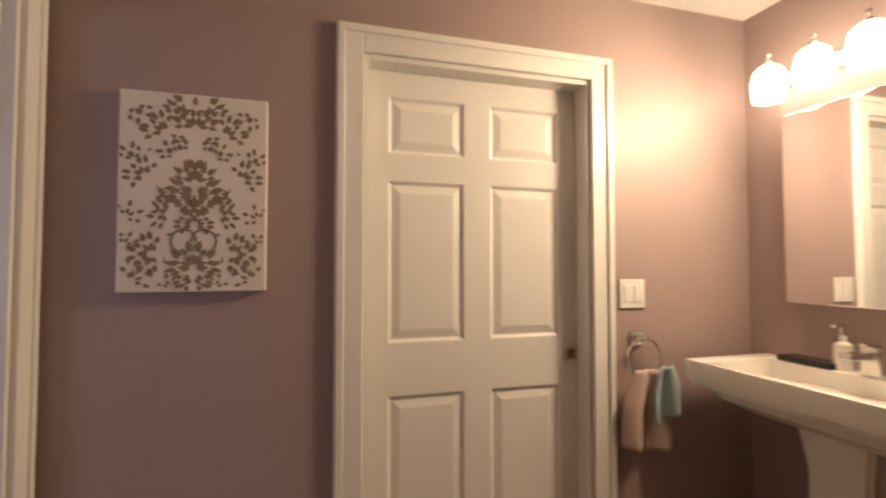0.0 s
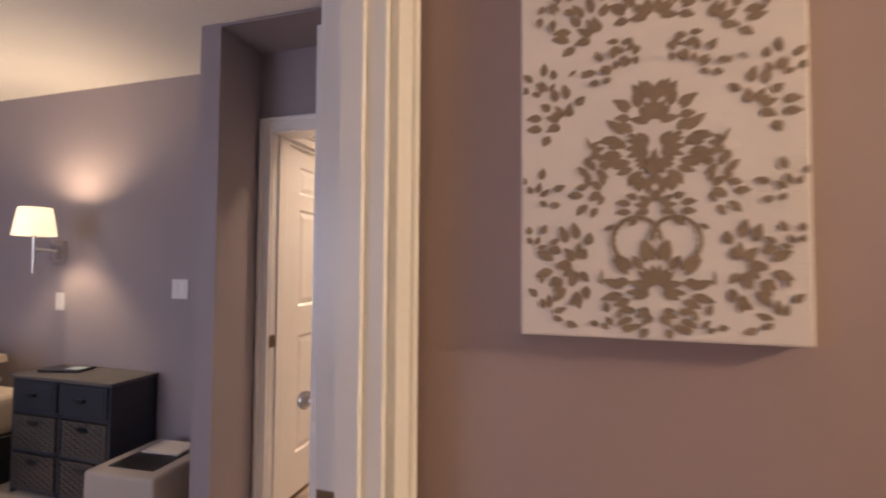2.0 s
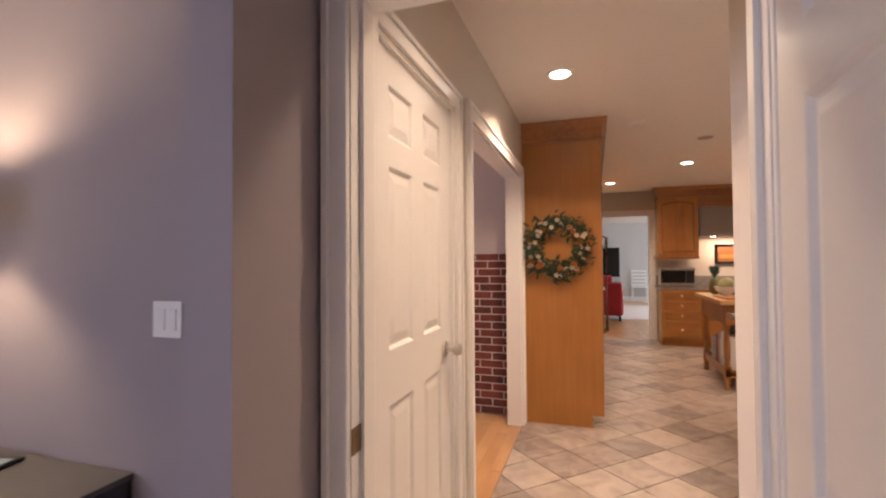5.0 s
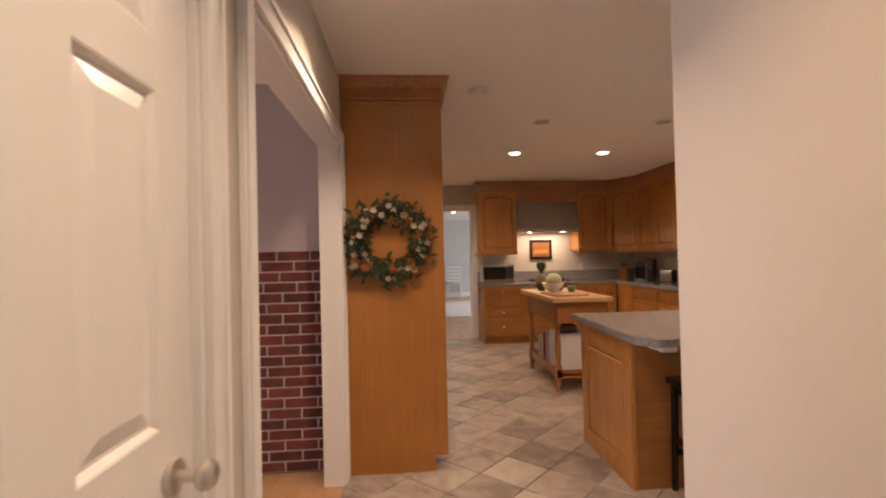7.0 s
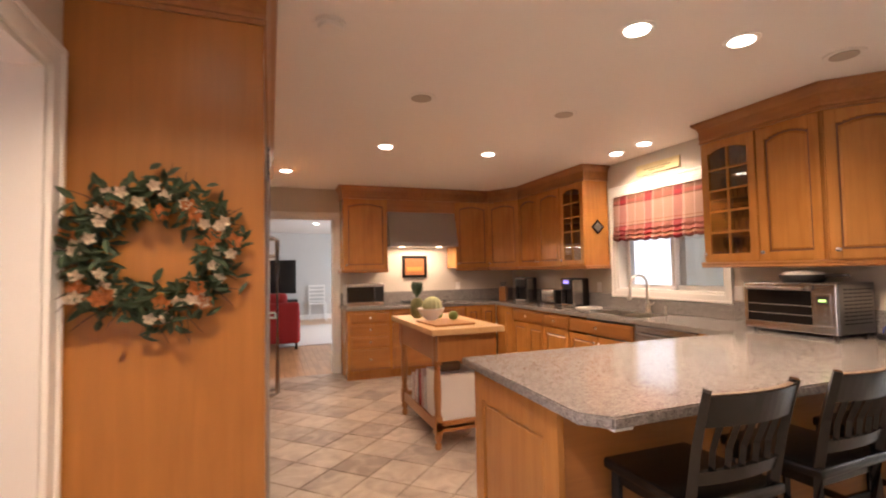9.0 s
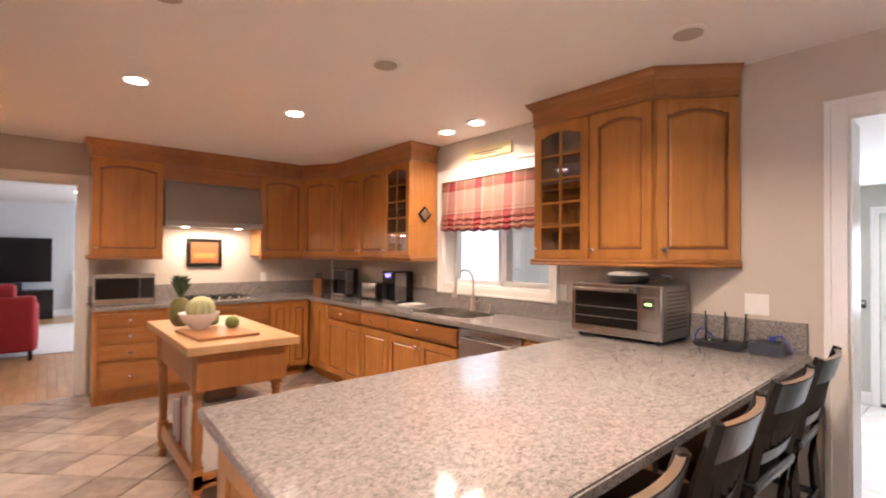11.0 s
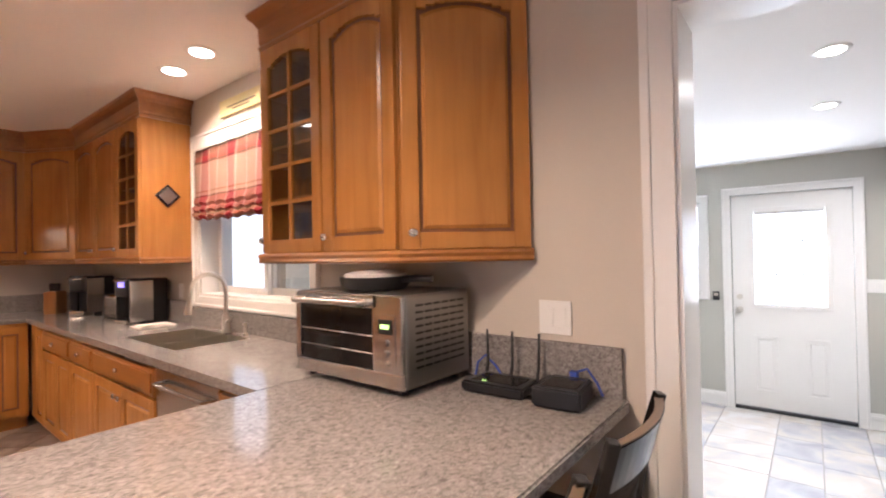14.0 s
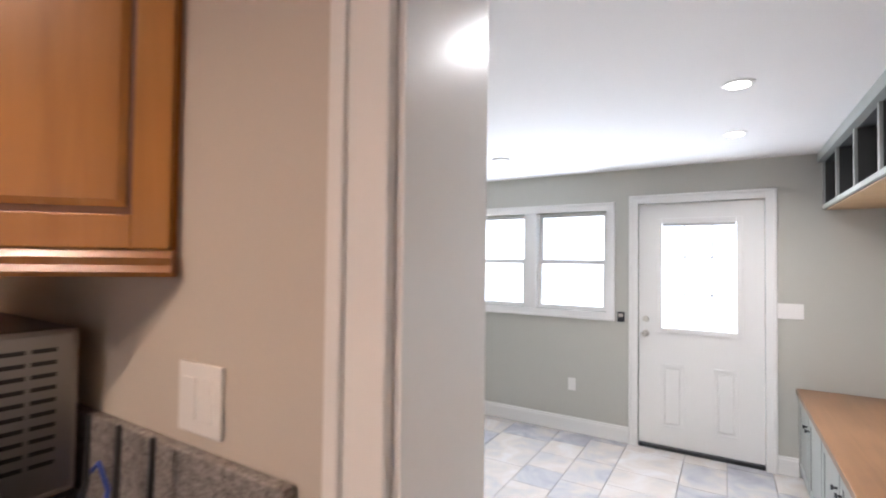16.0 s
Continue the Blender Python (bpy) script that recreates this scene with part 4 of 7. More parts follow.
part("stool_side", bx(0.331, 2.85, 5.806, 5.829, 0.0, 0.874), "cabx", pb)
part("bracket", bx(0.36, 0.44, 5.56, 5.80, 0.832, 0.872, 0.004), "white", pb, "white support bracket")

# worktop, one L with the peninsula
wt = thing("worktop", "speckled grey granite worktop with eased edge", "countertop")
bm = bmesh.new()
prism(bm, [(0.245, 6.585), (0.215, 5.56), (0.29, 5.475), (2.858, 5.505), (2.858, 6.585)], 0.876, 0.915)
bmesh.ops.bevel(bm, geom=list(bm.edges), offset=0.006, segments=2, affect="EDGES")
part("peninsula_top", bm, "granite", wt)
SX0, SX1, SY0, SY1 = 2.37, 2.78, 7.60, 8.32
bm = bmesh.new()
for a, b, c, d in ((2.235, SX0, 6.586, 10.775), (SX1, 2.858, 6.586, 10.775), (SX0, SX1, 6.586, SY0), (SX0, SX1, SY1, 10.775)):
    box(bm, a, b, c, d, 0.876, 0.915)
part("sink_run_top", bm, "granite", wt)
part("range_run_top", bx(0.175, 2.2345, 10.16, 10.775, 0.876, 0.915, 0.005), "granite", wt)
for a in ((2.840, 2.862, 5.522, 7.05, 1.075), (2.840, 2.862, 7.051, 8.50, 1.04), (2.840, 2.862, 8.501, 10.754, 1.075), (0.18, 2.862, 10.755, 10.777, 1.075)):
    part("backsplash", bx(a[0], a[1], a[2], a[3], 0.9155, a[4], 0.003), "granite", wt)

# sink
sk = thing("kitchen_sink", "stainless double bowl undermount sink", "sink")
for a, b in ((7.60, 7.87), (7.90, 8.32)):
    bm = bmesh.new()
    t = 0.004
    box(bm, SX0, SX1, a, b, 0.71, 0.714)
    box(bm, SX0, SX0 + t, a, b, 0.714, 0.912)
    box(bm, SX1 - t, SX1, a, b, 0.714, 0.912)
    box(bm, SX0 + t, SX1 - t, a, a + t, 0.714, 0.912)
    box(bm, SX0 + t, SX1 - t, b - t, b, 0.714, 0.912)
    bo = part("bowl", bm, "nickel", sk)
    part("drain", cyl(bmesh.new(), Matrix.Translation(((SX0 + SX1) / 2, (a + b) / 2, 0.716)), 0.04, 0.04, 0.006), "chrome", bo)
part("divider", bx(SX0 + 0.005, SX1 - 0.005, 7.8705, 7.8995, 0.80, 0.905, 0.01), "nickel", sk)

fc = thing("faucet", "chrome gooseneck kitchen faucet with side lever", "faucet")
part("base", lathe(bmesh.new(), [(0.032, 0.9155), (0.032, 0.925), (0.024, 0.935), (0.022, 1.02), (0.018, 1.03)], (2.80, 7.93)), "nickel", fc, "", True)
arc = [(2.80, 7.93, 1.02), (2.80, 7.93, 1.18)] + [(2.80 - 0.105 + 0.105 * math.cos(a), 7.93, 1.18 + 0.105 * math.sin(a)) for a in [math.pi * k / 10 for k in range(1, 11)]] + [(2.585, 7.93, 1.12)]
part("spout", sweep(bmesh.new(), arc, 0.013, 12), "nickel", fc, "", True)
part("spray_head", sweep(bmesh.new(), [(2.586, 7.93, 1.135), (2.578, 7.93, 1.09), (2.572, 7.93, 1.05)], [0.014, 0.019, 0.021], 14), "nickel", fc, "", True)
part("lever", sweep(bmesh.new(), [(2.80, 7.91, 0.985), (2.795, 7.87, 1.0), (2.785, 7.83, 1.02)], [0.011, 0.008, 0.006], 10), "nickel", fc, "", True)
single("soap_dispenser", lathe(bmesh.new(), [(0.016, 0.9155), (0.016, 0.925), (0.008, 0.93), (0.007, 0.975), (0.013, 0.98), (0.012, 0.99)], (2.81, 7.72)), "nickel", "small metal soap dispenser beside the sink", "soap dispenser", smooth=True)


# ---- ceiling lamps ----
def downlight(x, y, z, power, lit=True, r=0.075, colour=WARM, spread=150, label="lit recessed ceiling downlight with white trim"):
    d = thing("downlight", label, "ceiling light", "recessed ceiling lights", at(x, y, z))
    bm = bmesh.new()
    lathe(bm, [(r * 0.78, -0.0005), (r * 0.80, -0.006), (r * 1.02, -0.007), (r * 1.12, -0.003), (r * 1.13, -0.0005)], seg=28)
    part("trim_ring", bm, "white", d, "", True)
    part("lens", cyl(bmesh.new(), Matrix.Translation((0, 0, -0.008)), r * 0.78, r * 0.78, 0.004, 28), "can" if lit else "plastic", d, "glowing lens" if lit else "tan speaker cover")
    if lit:
        lamp("downlight_lamp", "AREA", pose(x, y, z - 0.02), power, colour, r * 1.5, angle=spread)
    return d


KP = 9.0
for x, y in ((0.283, 8.39), (1.314, 8.39), (-0.54, 9.68), (2.545, 8.01), (2.536, 7.63), (1.53, 5.92), (0.94, 6.0), (-0.965, 5.15)):
    downlight(x, y, CEIL, KP * (1.55 if y < 5.5 else 0.6 if x > 2.4 else 1.0 if y > 8 else 1.2), spread=122 if y < 5.5 else 140)
# unseen downlight, added to brighten the closet door
downlight(-0.82, 3.72, CEIL, 7.0, spread=112)
for x, y in ((0.23, 7.15), (1.33, 7.15), (2.23, 5.86)):
    downlight(x, y, CEIL, 0, False, 0.085, label="unlit tan recessed ceiling fitting")
sd = thing("smoke_detector", "round white smoke detector on the ceiling", "smoke detector", "", at(-0.44, 6.40, CEIL))
part("base", cyl(bmesh.new(), Matrix.Translation((0, 0, -0.008)), 0.07, 0.07, 0.015, 28), "white", sd)
part("cover", lathe(bmesh.new(), [(0.045, -0.036), (0.055, -0.034), (0.058, -0.0155), (0.058, -0.0152)], seg=28), "white", sd, "", True)
for x in (3.95, 4.94, 5.90):
    downlight(x, 4.97, 2.22, 7.0, r=0.062, colour=(1, 0.93, 0.85))
lamp("hood_lamp_light", "AREA", pose(1.27, 10.55, 1.69), 7.0, WARM, 0.6, 0.1)

# ---- kitchen things ----
def plate(x, y, z, face, gang=1, label="white wall switch plate", kind="switch"):
    """A wall plate; face is the side it looks to: '-x', '-y' or '+x'."""
    turn = {"-y": 0, "-x": -90, "+x": 90}[face]
    p = thing("wall_switch" if kind == "switch" else "wall_outlet", label, "switch" if kind == "switch" else "outlet", "", at(x, y, z, turn))
    w = 0.072 + 0.046 * (gang - 1)
    part("cover", bx(-w / 2, w / 2, -0.007, 0, -0.058, 0.058, 0.003), "white", p)
    for i in range(gang):
        cx = (i - (gang - 1) / 2) * 0.046
        if kind == "switch":
            part("rocker", bx(cx - 0.017, cx + 0.017, -0.010, -0.006, -0.034, 0.034, 0.002), "white", p)
        else:
            for zz in (-0.022, 0.022):
                part("socket", box(bx(cx - 0.015, cx + 0.015, -0.009, -0.006, zz - 0.015, zz + 0.015, 0.004), cx - 0.007, cx - 0.004, -0.0095, -0.008, zz - 0.005, zz + 0.007), "white", p)
    return p


plate(2.864, 5.75, 1.155, "-x", 2, "white double rocker switch above the backsplash")
plate(2.864, 7.02, 1.14, "-x", 1, "white outlet beside the kitchen window", "outlet")
plate(1.93, 10.779, 1.13, "-y", 1, "white outlet above the backsplash", "outlet")
plate(2.864, 8.72, 1.14, "-x", 1, "white outlet under the glass cabinet", "outlet")

# tall cabinets on the west side, with the wreath on their end panel
XT = -0.725
tc = thing("pantry_cabinet", "tall stained maple pantry cabinet with plain end panel", "cabinet", "kitchen cabinets")
part("body", box(bx(-1.358, XT - 0.022, 6.216, 6.985, 0.1, 2.36), -1.358, XT - 0.085, 6.216, 6.985, 0, 0.1), "cab", tc)
ep = bmesh.new()
prism(ep, [(-1.358, 6.19), (XT - 0.085, 6.19), (XT - 0.085, 6.213), (-1.358, 6.213)], 0.0, 0.1)
prism(ep, [(-1.358, 6.19), (XT, 6.19), (XT, 6.213), (-1.358, 6.213)], 0.1, 2.36)
part("end_panel", ep, "panel", tc, "golden maple end panel")
part("edge_strip", bx(XT - 0.001, XT + 0.004, 6.192, 6.235, 0.1, 2.355, 0.001), "cab", tc)
for a, b, z0, z1 in ((6.24, 6.605, 0.12, 0.86), (6.615, 6.98, 0.12, 0.86), (6.24, 6.605, 0.87, 1.72), (6.615, 6.98, 0.87, 1.72), (6.24, 6.605, 1.73, 2.345), (6.615, 6.98, 1.73, 2.345)):
    bm = bmesh.new()
    for q in ((a, a + 0.06, z0, z1), (b - 0.06, b, z0, z1), (a + 0.06, b - 0.06, z0, z0 + 0.06), (a + 0.06, b - 0.06, z1 - 0.06, z1)):
        box(bm, XT - 0.021, XT, q[0], q[1], q[2], q[3], 0.002)
    d = part("tall_door", bm, "cab", tc)
    part("panel", bx(XT - 0.02, XT - 0.007, a + 0.065, b - 0.065, z0 + 0.065, z1 - 0.065, 0.004), "cab", d)
single("filler_cabinet", bx(-1.358, XT, 8.805, 9.04, 0, 2.36, 0.003), "cab", "narrow stained maple filler between refrigerator and ovens", "cabinet", "kitchen cabinets")
moulding("trim_crown_c", CROWN, [(-1.0, 10.05), (XT + 0.002, 10.05), (XT + 0.002, 6.19), (-1.359, 6.19)][::-1], "caby", "stained maple crown moulding")

fr = thing("refrigerator", "built in stainless steel refrigerator with long handles", "refrigerator")
part("body", bx(-1.35, -0.76, 6.99, 8.80, 0.02, 2.10), "black", fr)
for a, b, hy in ((6.995, 7.735, 7.67), (7.745, 8.795, 7.81)):
    d = part("door", bx(-0.758, -0.705, a, b, 0.10, 1.88, 0.008), "steel", fr)
    part("handle", sweep(bmesh.new(), [(-0.705, hy, 0.55), (-0.655, hy, 0.57), (-0.655, hy, 1.60), (-0.705, hy, 1.62)], 0.016), "steel", d, "long steel bar handle", True)
gr = part("grille", bx(-0.758, -0.715, 6.995, 8.795, 1.89, 2.10, 0.004), "steel", fr)
for k in range(6):
    part("slat", bx(-0.715, -0.700, 7.02, 8.77, 1.905 + 0.032 * k, 1.919 + 0.032 * k, 0.002), "steel", gr)
single("bridge_cabinet", bx(-1.358, XT, 6.99, 8.80, 2.105, 2.36, 0.003), "cab", "stained maple panel above the refrigerator", "cabinet", "kitchen cabinets")
oc = thing("oven_cabinet", "tall stained maple cabinet round the wall ovens", "cabinet", "kitchen cabinets")
bm = bmesh.new()
for a in ((9.045, 9.14, 0, 2.36), (9.90, 10.048, 0, 2.36), (9.14, 9.90, 0, 0.38), (9.14, 9.90, 1.80, 2.36)):
    box(bm, -1.358, XT, a[0], a[1], a[2], a[3], 0.002)
part("body", bm, "cab", oc)
part("lower_drawer", bx(XT + 0.001, XT + 0.02, 9.15, 9.89, 0.12, 0.37, 0.003), "caby", oc)
for a, b in ((9.15, 9.515), (9.525, 9.89)):
    part("top_door", bx(XT + 0.001, XT + 0.02, a, b, 1.82, 2.33, 0.003), "cab", oc)
wo = thing("wall_oven", "stainless double wall oven with bar handles", "oven")
part("body", bx(-1.30, -0.74, 9.15, 9.89, 0.39, 1.79), "black", wo)
part("control_panel", bx(-0.74, -0.712, 9.15, 9.89, 1.64, 1.79, 0.003), "ovenglass", wo)
for z0, z1 in ((0.40, 1.0), (1.02, 1.62)):
    d = part("door", bx(-0.74, -0.708, 9.15, 9.89, z0, z1, 0.004), "steel", wo)
    part("window", bx(-0.709, -0.705, 9.26, 9.78, z0 + 0.12, z1 - 0.16, 0.002), "ovenglass", d, "dark oven glass")
    part("handle", sweep(bmesh.new(), [(-0.708, 9.22, z1 - 0.07), (-0.655, 9.22, z1 - 0.07), (-0.655, 9.82, z1 - 0.07), (-0.708, 9.82, z1 - 0.07)], 0.013), "steel", d, "", True)

# wreath
wr = thing("wreath", "leafy wreath with cream and orange flowers", "wreath", "", at(-1.075, 6.165, 1.46))
rg = random.Random(5)
bm = bmesh.new()
for k in range(5):
    ph = rg.uniform(0, 6.28)
    pts = [((0.205 + 0.012 * math.sin(5 * a + ph)) * math.cos(a), 0.012 * math.sin(3 * a + ph), (0.205 + 0.012 * math.cos(4 * a + ph)) * math.sin(a)) for a in [2 * math.pi * i / 40 for i in range(41)]]
    sweep(bm, pts, 0.006, 5)
part("twig_ring", bm, "twig", wr, "brown twig ring")


def leaf_blade(bm, m, ln, wd):
    ps = [(0, 0, 0), (wd * 0.5, ln * 0.35, 0.004), (wd * 0.38, ln * 0.7, 0.008), (0, ln, 0.002), (-wd * 0.38, ln * 0.7, 0.008), (-wd * 0.5, ln * 0.35, 0.004)]
    vs = [bm.verts.new(m @ Vector(p)) for p in ps]
    mid = bm.verts.new(m @ Vector((0, ln * 0.5, -0.004)))
    for i in range(6):
        bm.faces.new((vs[i], vs[(i + 1) % 6], mid))


bm = bmesh.new()
for k in range(620):
    a = rg.uniform(0, 2 * math.pi)
    r = 0.205 + rg.gauss(0, 0.034)
    m = Matrix.Translation((r * math.cos(a), rg.uniform(-0.075, 0.015), r * math.sin(a))) @ Euler((rg.uniform(-0.9, 0.9) + math.pi / 2, rg.uniform(-0.8, 0.8), 0)).to_matrix().to_4x4()
    m = m @ Matrix.Rotation(rg.uniform(0, 6.28), 4, "Z")
    leaf_blade(bm, m, rg.uniform(0.04, 0.075), rg.uniform(0.014, 0.026))
tagged(part("leaves", bm, "leaf", wr, "dark green leaves"), "", "", "", "stuff")
for nm, mat, cnt, rad in (("flower", "petal", 36, 0.016), ("orange_flower", "berry", 15, 0.022)):
    for k in range(cnt):
        bm = bmesh.new()
        a = rg.uniform(0, 2 * math.pi)
        r = 0.205 + rg.gauss(0, 0.03)
        c = Vector((r * math.cos(a), rg.uniform(-0.085, -0.05), r * math.sin(a)))
        for j in range(5):
            m = Matrix.Translation(c) @ Matrix.Rotation(math.pi / 2 + 0.4, 4, "X") @ Matrix.Rotation(j * 1.2566 + a, 4, "Z")
            leaf_blade(bm, m, rad * 1.5, rad * 1.2)
        part(nm, bm, mat, wr)
bm = bmesh.new()
for k in range(44):
    a = rg.uniform(0, 2 * math.pi)
    c, s = math.cos(a), math.sin(a)
    t = rg.uniform(-0.6, 0.6)
    p0 = Vector((0.22 * c, -0.02, 0.22 * s))
    p1 = p0 + Vector((math.cos(a + t), -0.25, math.sin(a + t))) * rg.uniform(0.05, 0.13)
    sweep(bm, [p0, (p0 + p1) / 2 + Vector((0, -0.006, 0.004)), p1], [0.0025, 0.002, 0.001], 4)
tagged(part("sprigs", bm, "twig", wr), "", "", "", "stuff")

# window sashes, shade, sign
kw = tagged(thing("window_1", "white sliding window over the kitchen sink", "window"), "", "", "", "structure")
for a, b, x in ((7.15, 7.80, 3.02), (7.76, 8.40, 2.985)):
    bm = bmesh.new()
    f = 0.042
    box(bm, x, x + 0.03, a, b, 1.14, 1.14 + f, 0.003)
    box(bm, x, x + 0.03, a, b, 2.15 - f, 2.15, 0.003)
    box(bm, x, x + 0.03, a, a + f, 1.14 + f, 2.15 - f, 0.003)
    box(bm, x, x + 0.03, b - f, b, 1.14 + f, 2.15 - f, 0.003)
    s = part("sash", bm, "white", kw)
    g = part("pane", bx(x + 0.013, x + 0.017, a + f, b - f, 1.14 + f, 2.15 - f), "glass", s)
    g.visible_shadow = False


def plaid():
    m = bpy.data.materials.new("plaid_fabric")
    m.use_nodes = True
    nt = m.node_tree
    b = nt.nodes["Principled BSDF"]
    b.inputs["Roughness"].default_value = 0.9
    geo, sep = nt.nodes.new("ShaderNodeNewGeometry"), nt.nodes.new("ShaderNodeSeparateXYZ")
    nt.links.new(geo.outputs["Position"], sep.inputs[0])

    def bands(axis, period, shift, stops):
        md = nt.nodes.new("ShaderNodeMath")
        md.operation, md.inputs[1].default_value = "ADD", shift
        dv = nt.nodes.new("ShaderNodeMath")
        dv.operation, dv.inputs[1].default_value = "DIVIDE", period
        fr = nt.nodes.new("ShaderNodeMath")
        fr.operation = "FRACT"
        nt.links.new(sep.outputs[axis], md.inputs[0])
        nt.links.new(md.outputs[0], dv.inputs[0])
        nt.links.new(dv.outputs[0], fr.inputs[0])
        rp = nt.nodes.new("ShaderNodeValToRGB")
        rp.color_ramp.interpolation = "CONSTANT"
        el = rp.color_ramp.elements
        while len(el) < len(stops):
            el.new(0.5)
        for i, (p, c) in enumerate(stops):
            el[i].position, el[i].color = p, (*c, 1)
        nt.links.new(fr.outputs[0], rp.inputs["Fac"])
        return rp

    red, tan, cream, brown = (0.30, 0.018, 0.028), (0.36, 0.19, 0.12), (0.58, 0.40, 0.33), (0.08, 0.025, 0.02)
    v = bands("Y", 0.36, 0.05, [(0.0, red), (0.26, cream), (0.30, tan), (0.60, cream), (0.64, tan), (0.92, cream)])
    h = bands("Z", 0.50, 0.352, [(0.0, red), (0.05, tan), (0.09, red), (0.14, (0.48, 0.12, 0.12)), (0.30, brown), (0.32, cream), (0.36, tan), (0.38, cream), (0.76, brown), (0.79, red), (0.86, brown)])
    mx = nt.nodes.new("ShaderNodeMix")
    mx.data_type = "RGBA"
    mx.inputs["Factor"].default_value = 0.5
    nt.links.new(v.outputs[0], mx.inputs["A"])
    nt.links.new(h.outputs[0], mx.inputs["B"])
    nt.links.new(mx.outputs["Result"], b.inputs["Base Color"])
    wv = nt.nodes.new("ShaderNodeTexNoise")
    wv.inputs["Scale"].default_value = 350
    bp = nt.nodes.new("ShaderNodeBump")
    bp.inputs["Strength"].default_value, bp.inputs["Distance"].default_value = 0.2, 0.001
    nt.links.new(wv.outputs["Fac"], bp.inputs["Height"])
    nt.links.new(bp.outputs[0], b.inputs["Normal"])
    tr = nt.nodes.new("ShaderNodeBsdfTranslucent")
    ms = nt.nodes.new("ShaderNodeMixShader")
    ms.inputs[0].default_value = 0.35
    nt.links.new(mx.outputs["Result"], tr.inputs[0])
    out = nt.nodes["Material Output"]
    nt.links.new(b.outputs[0], ms.inputs[1])
    nt.links.new(tr.outputs[0], ms.inputs[2])
    nt.links.new(ms.outputs[0], out.inputs[0])
    return m


M["plaid"] = plaid()
rs = thing("roman_shade", "red and tan plaid roman shade half raised", "window shade")
bm = bmesh.new()
ny, prof = 36, [(0.0, 2.145), (0.008, 2.05), (0.012, 1.90), (0.016, 1.80), (0.028, 1.765), (0.016, 1.745), (0.032, 1.715), (0.018, 1.70), (0.036, 1.675), (0.020, 1.652), (0.004, 1.66)]
rows = []
for i in range(ny + 1):
    y = 7.14 + 1.28 * i / ny
    sag = 0.010 * math.sin(i * 1.7) + 0.018 * math.sin(math.pi * i / ny)
    rows.append([bm.verts.new((2.852 - o - 0.006 * math.sin(i * 0.9 + j), y, z - sag * (2.145 - z) * 1.8)) for j, (o, z) in enumerate(prof)])
for a, b in zip(rows, rows[1:]):
    for j in range(len(prof) - 1):
        bm.faces.new((a[j], a[j + 1], b[j + 1], b[j]))
cl = part("cloth", bm, "plaid", rs, "", True)
so = cl.modifiers.new("thick", "SOLIDIFY")
so.thickness = 0.003
part("head_rail", bx(2.835, 2.862, 7.14, 8.42, 2.13, 2.165, 0.003), "white", rs)
sg = thing("wall_sign", "cream wooden plank sign above the window", "sign")
part("board", bx(2.845, 2.863, 7.53, 8.07, 2.295, 2.40, 0.003), "signgold", sg)
for z, a, b in ((2.345, 7.63, 7.97), (2.325, 7.70, 7.90)):
    part("lettering_bar", bx(2.843, 2.846, a, b, z - 0.005, z + 0.005), "worn", sg)
orn = thing("tile_ornament", "small diamond wall tile on the cabinet side", "ornament", "", Matrix.Translation((2.70, 8.527, 1.815)) @ Matrix.Rotation(radians(45), 4, "Y"))
part("frame", bx(-0.058, 0.058, -0.012, 0, -0.058, 0.058, 0.004), "blackwood", orn)
part("tile_face", bx(-0.042, 0.042, -0.016, -0.010, -0.042, 0.042, 0.003), "darksteel", orn)
pc = thing("framed_picture", "small sunset print in a dark frame", "picture")
bm = bmesh.new()
for a in ((1.07, 1.44, 1.265, 1.305), (1.07, 1.44, 1.545, 1.585), (1.07, 1.11, 1.305, 1.545), (1.40, 1.44, 1.305, 1.545)):
    box(bm, a[0], a[1], 10.755, 10.778, a[2], a[3], 0.004)
part("frame", bm, "blackwood", pc)
part("print", bx(1.11, 1.40, 10.765, 10.77, 1.305, 1.545), "sepia", pc)
part("print_band", bx(1.14, 1.37, 10.763, 10.7655, 1.36, 1.42), "orange_band", pc, "orange horizon band")

# cooktop
ck = thing("gas_cooktop", "stainless gas cooktop with black grates", "cooktop")
part("plate", bx(0.93, 1.66, 10.26, 10.70, 0.9155, 0.925, 0.003), "steel", ck)
for x in (1.10, 1.295, 1.49):
    bm = bmesh.new()
    for k in (-0.07, 0, 0.07):
        box(bm, x + k - 0.006, x + k + 0.006, 10.36, 10.68, 0.945, 0.955)
    for y in (10.36, 10.52, 10.668):
        box(bm, x - 0.085, x + 0.085, y, y + 0.012, 0.93, 0.945)
    part("grate", bm, "black", ck)
for k in range(5):
    part("control_knob", lathe(bmesh.new(), [(0.022, 0.9255), (0.020, 0.945), (0.018, 0.95)], (1.10 + k * 0.1, 10.30), 16), "chrome", ck, "", True)

# microwave
mw = thing("microwave", "small steel and black countertop microwave", "microwave")
part("body", bx(0.21, 0.70, 10.33, 10.70, 0.925, 1.21, 0.006), "steel", mw)
part("top_trim", bx(0.212, 0.698, 10.312, 10.332, 1.172, 1.208, 0.004), "steel", mw)
part("door", bx(0.22, 0.57, 10.314, 10.331, 0.975, 1.17, 0.005), "ovenglass", mw)
part("control_panel", bx(0.575, 0.69, 10.314, 10.331, 0.975, 1.17, 0.005), "black", mw)
part("handle", sweep(bmesh.new(), [(0.56, 10.314, 0.98), (0.56, 10.285, 0.99), (0.56, 10.285, 1.15), (0.56, 10.314, 1.16)], 0.008), "steel", mw, "", True)
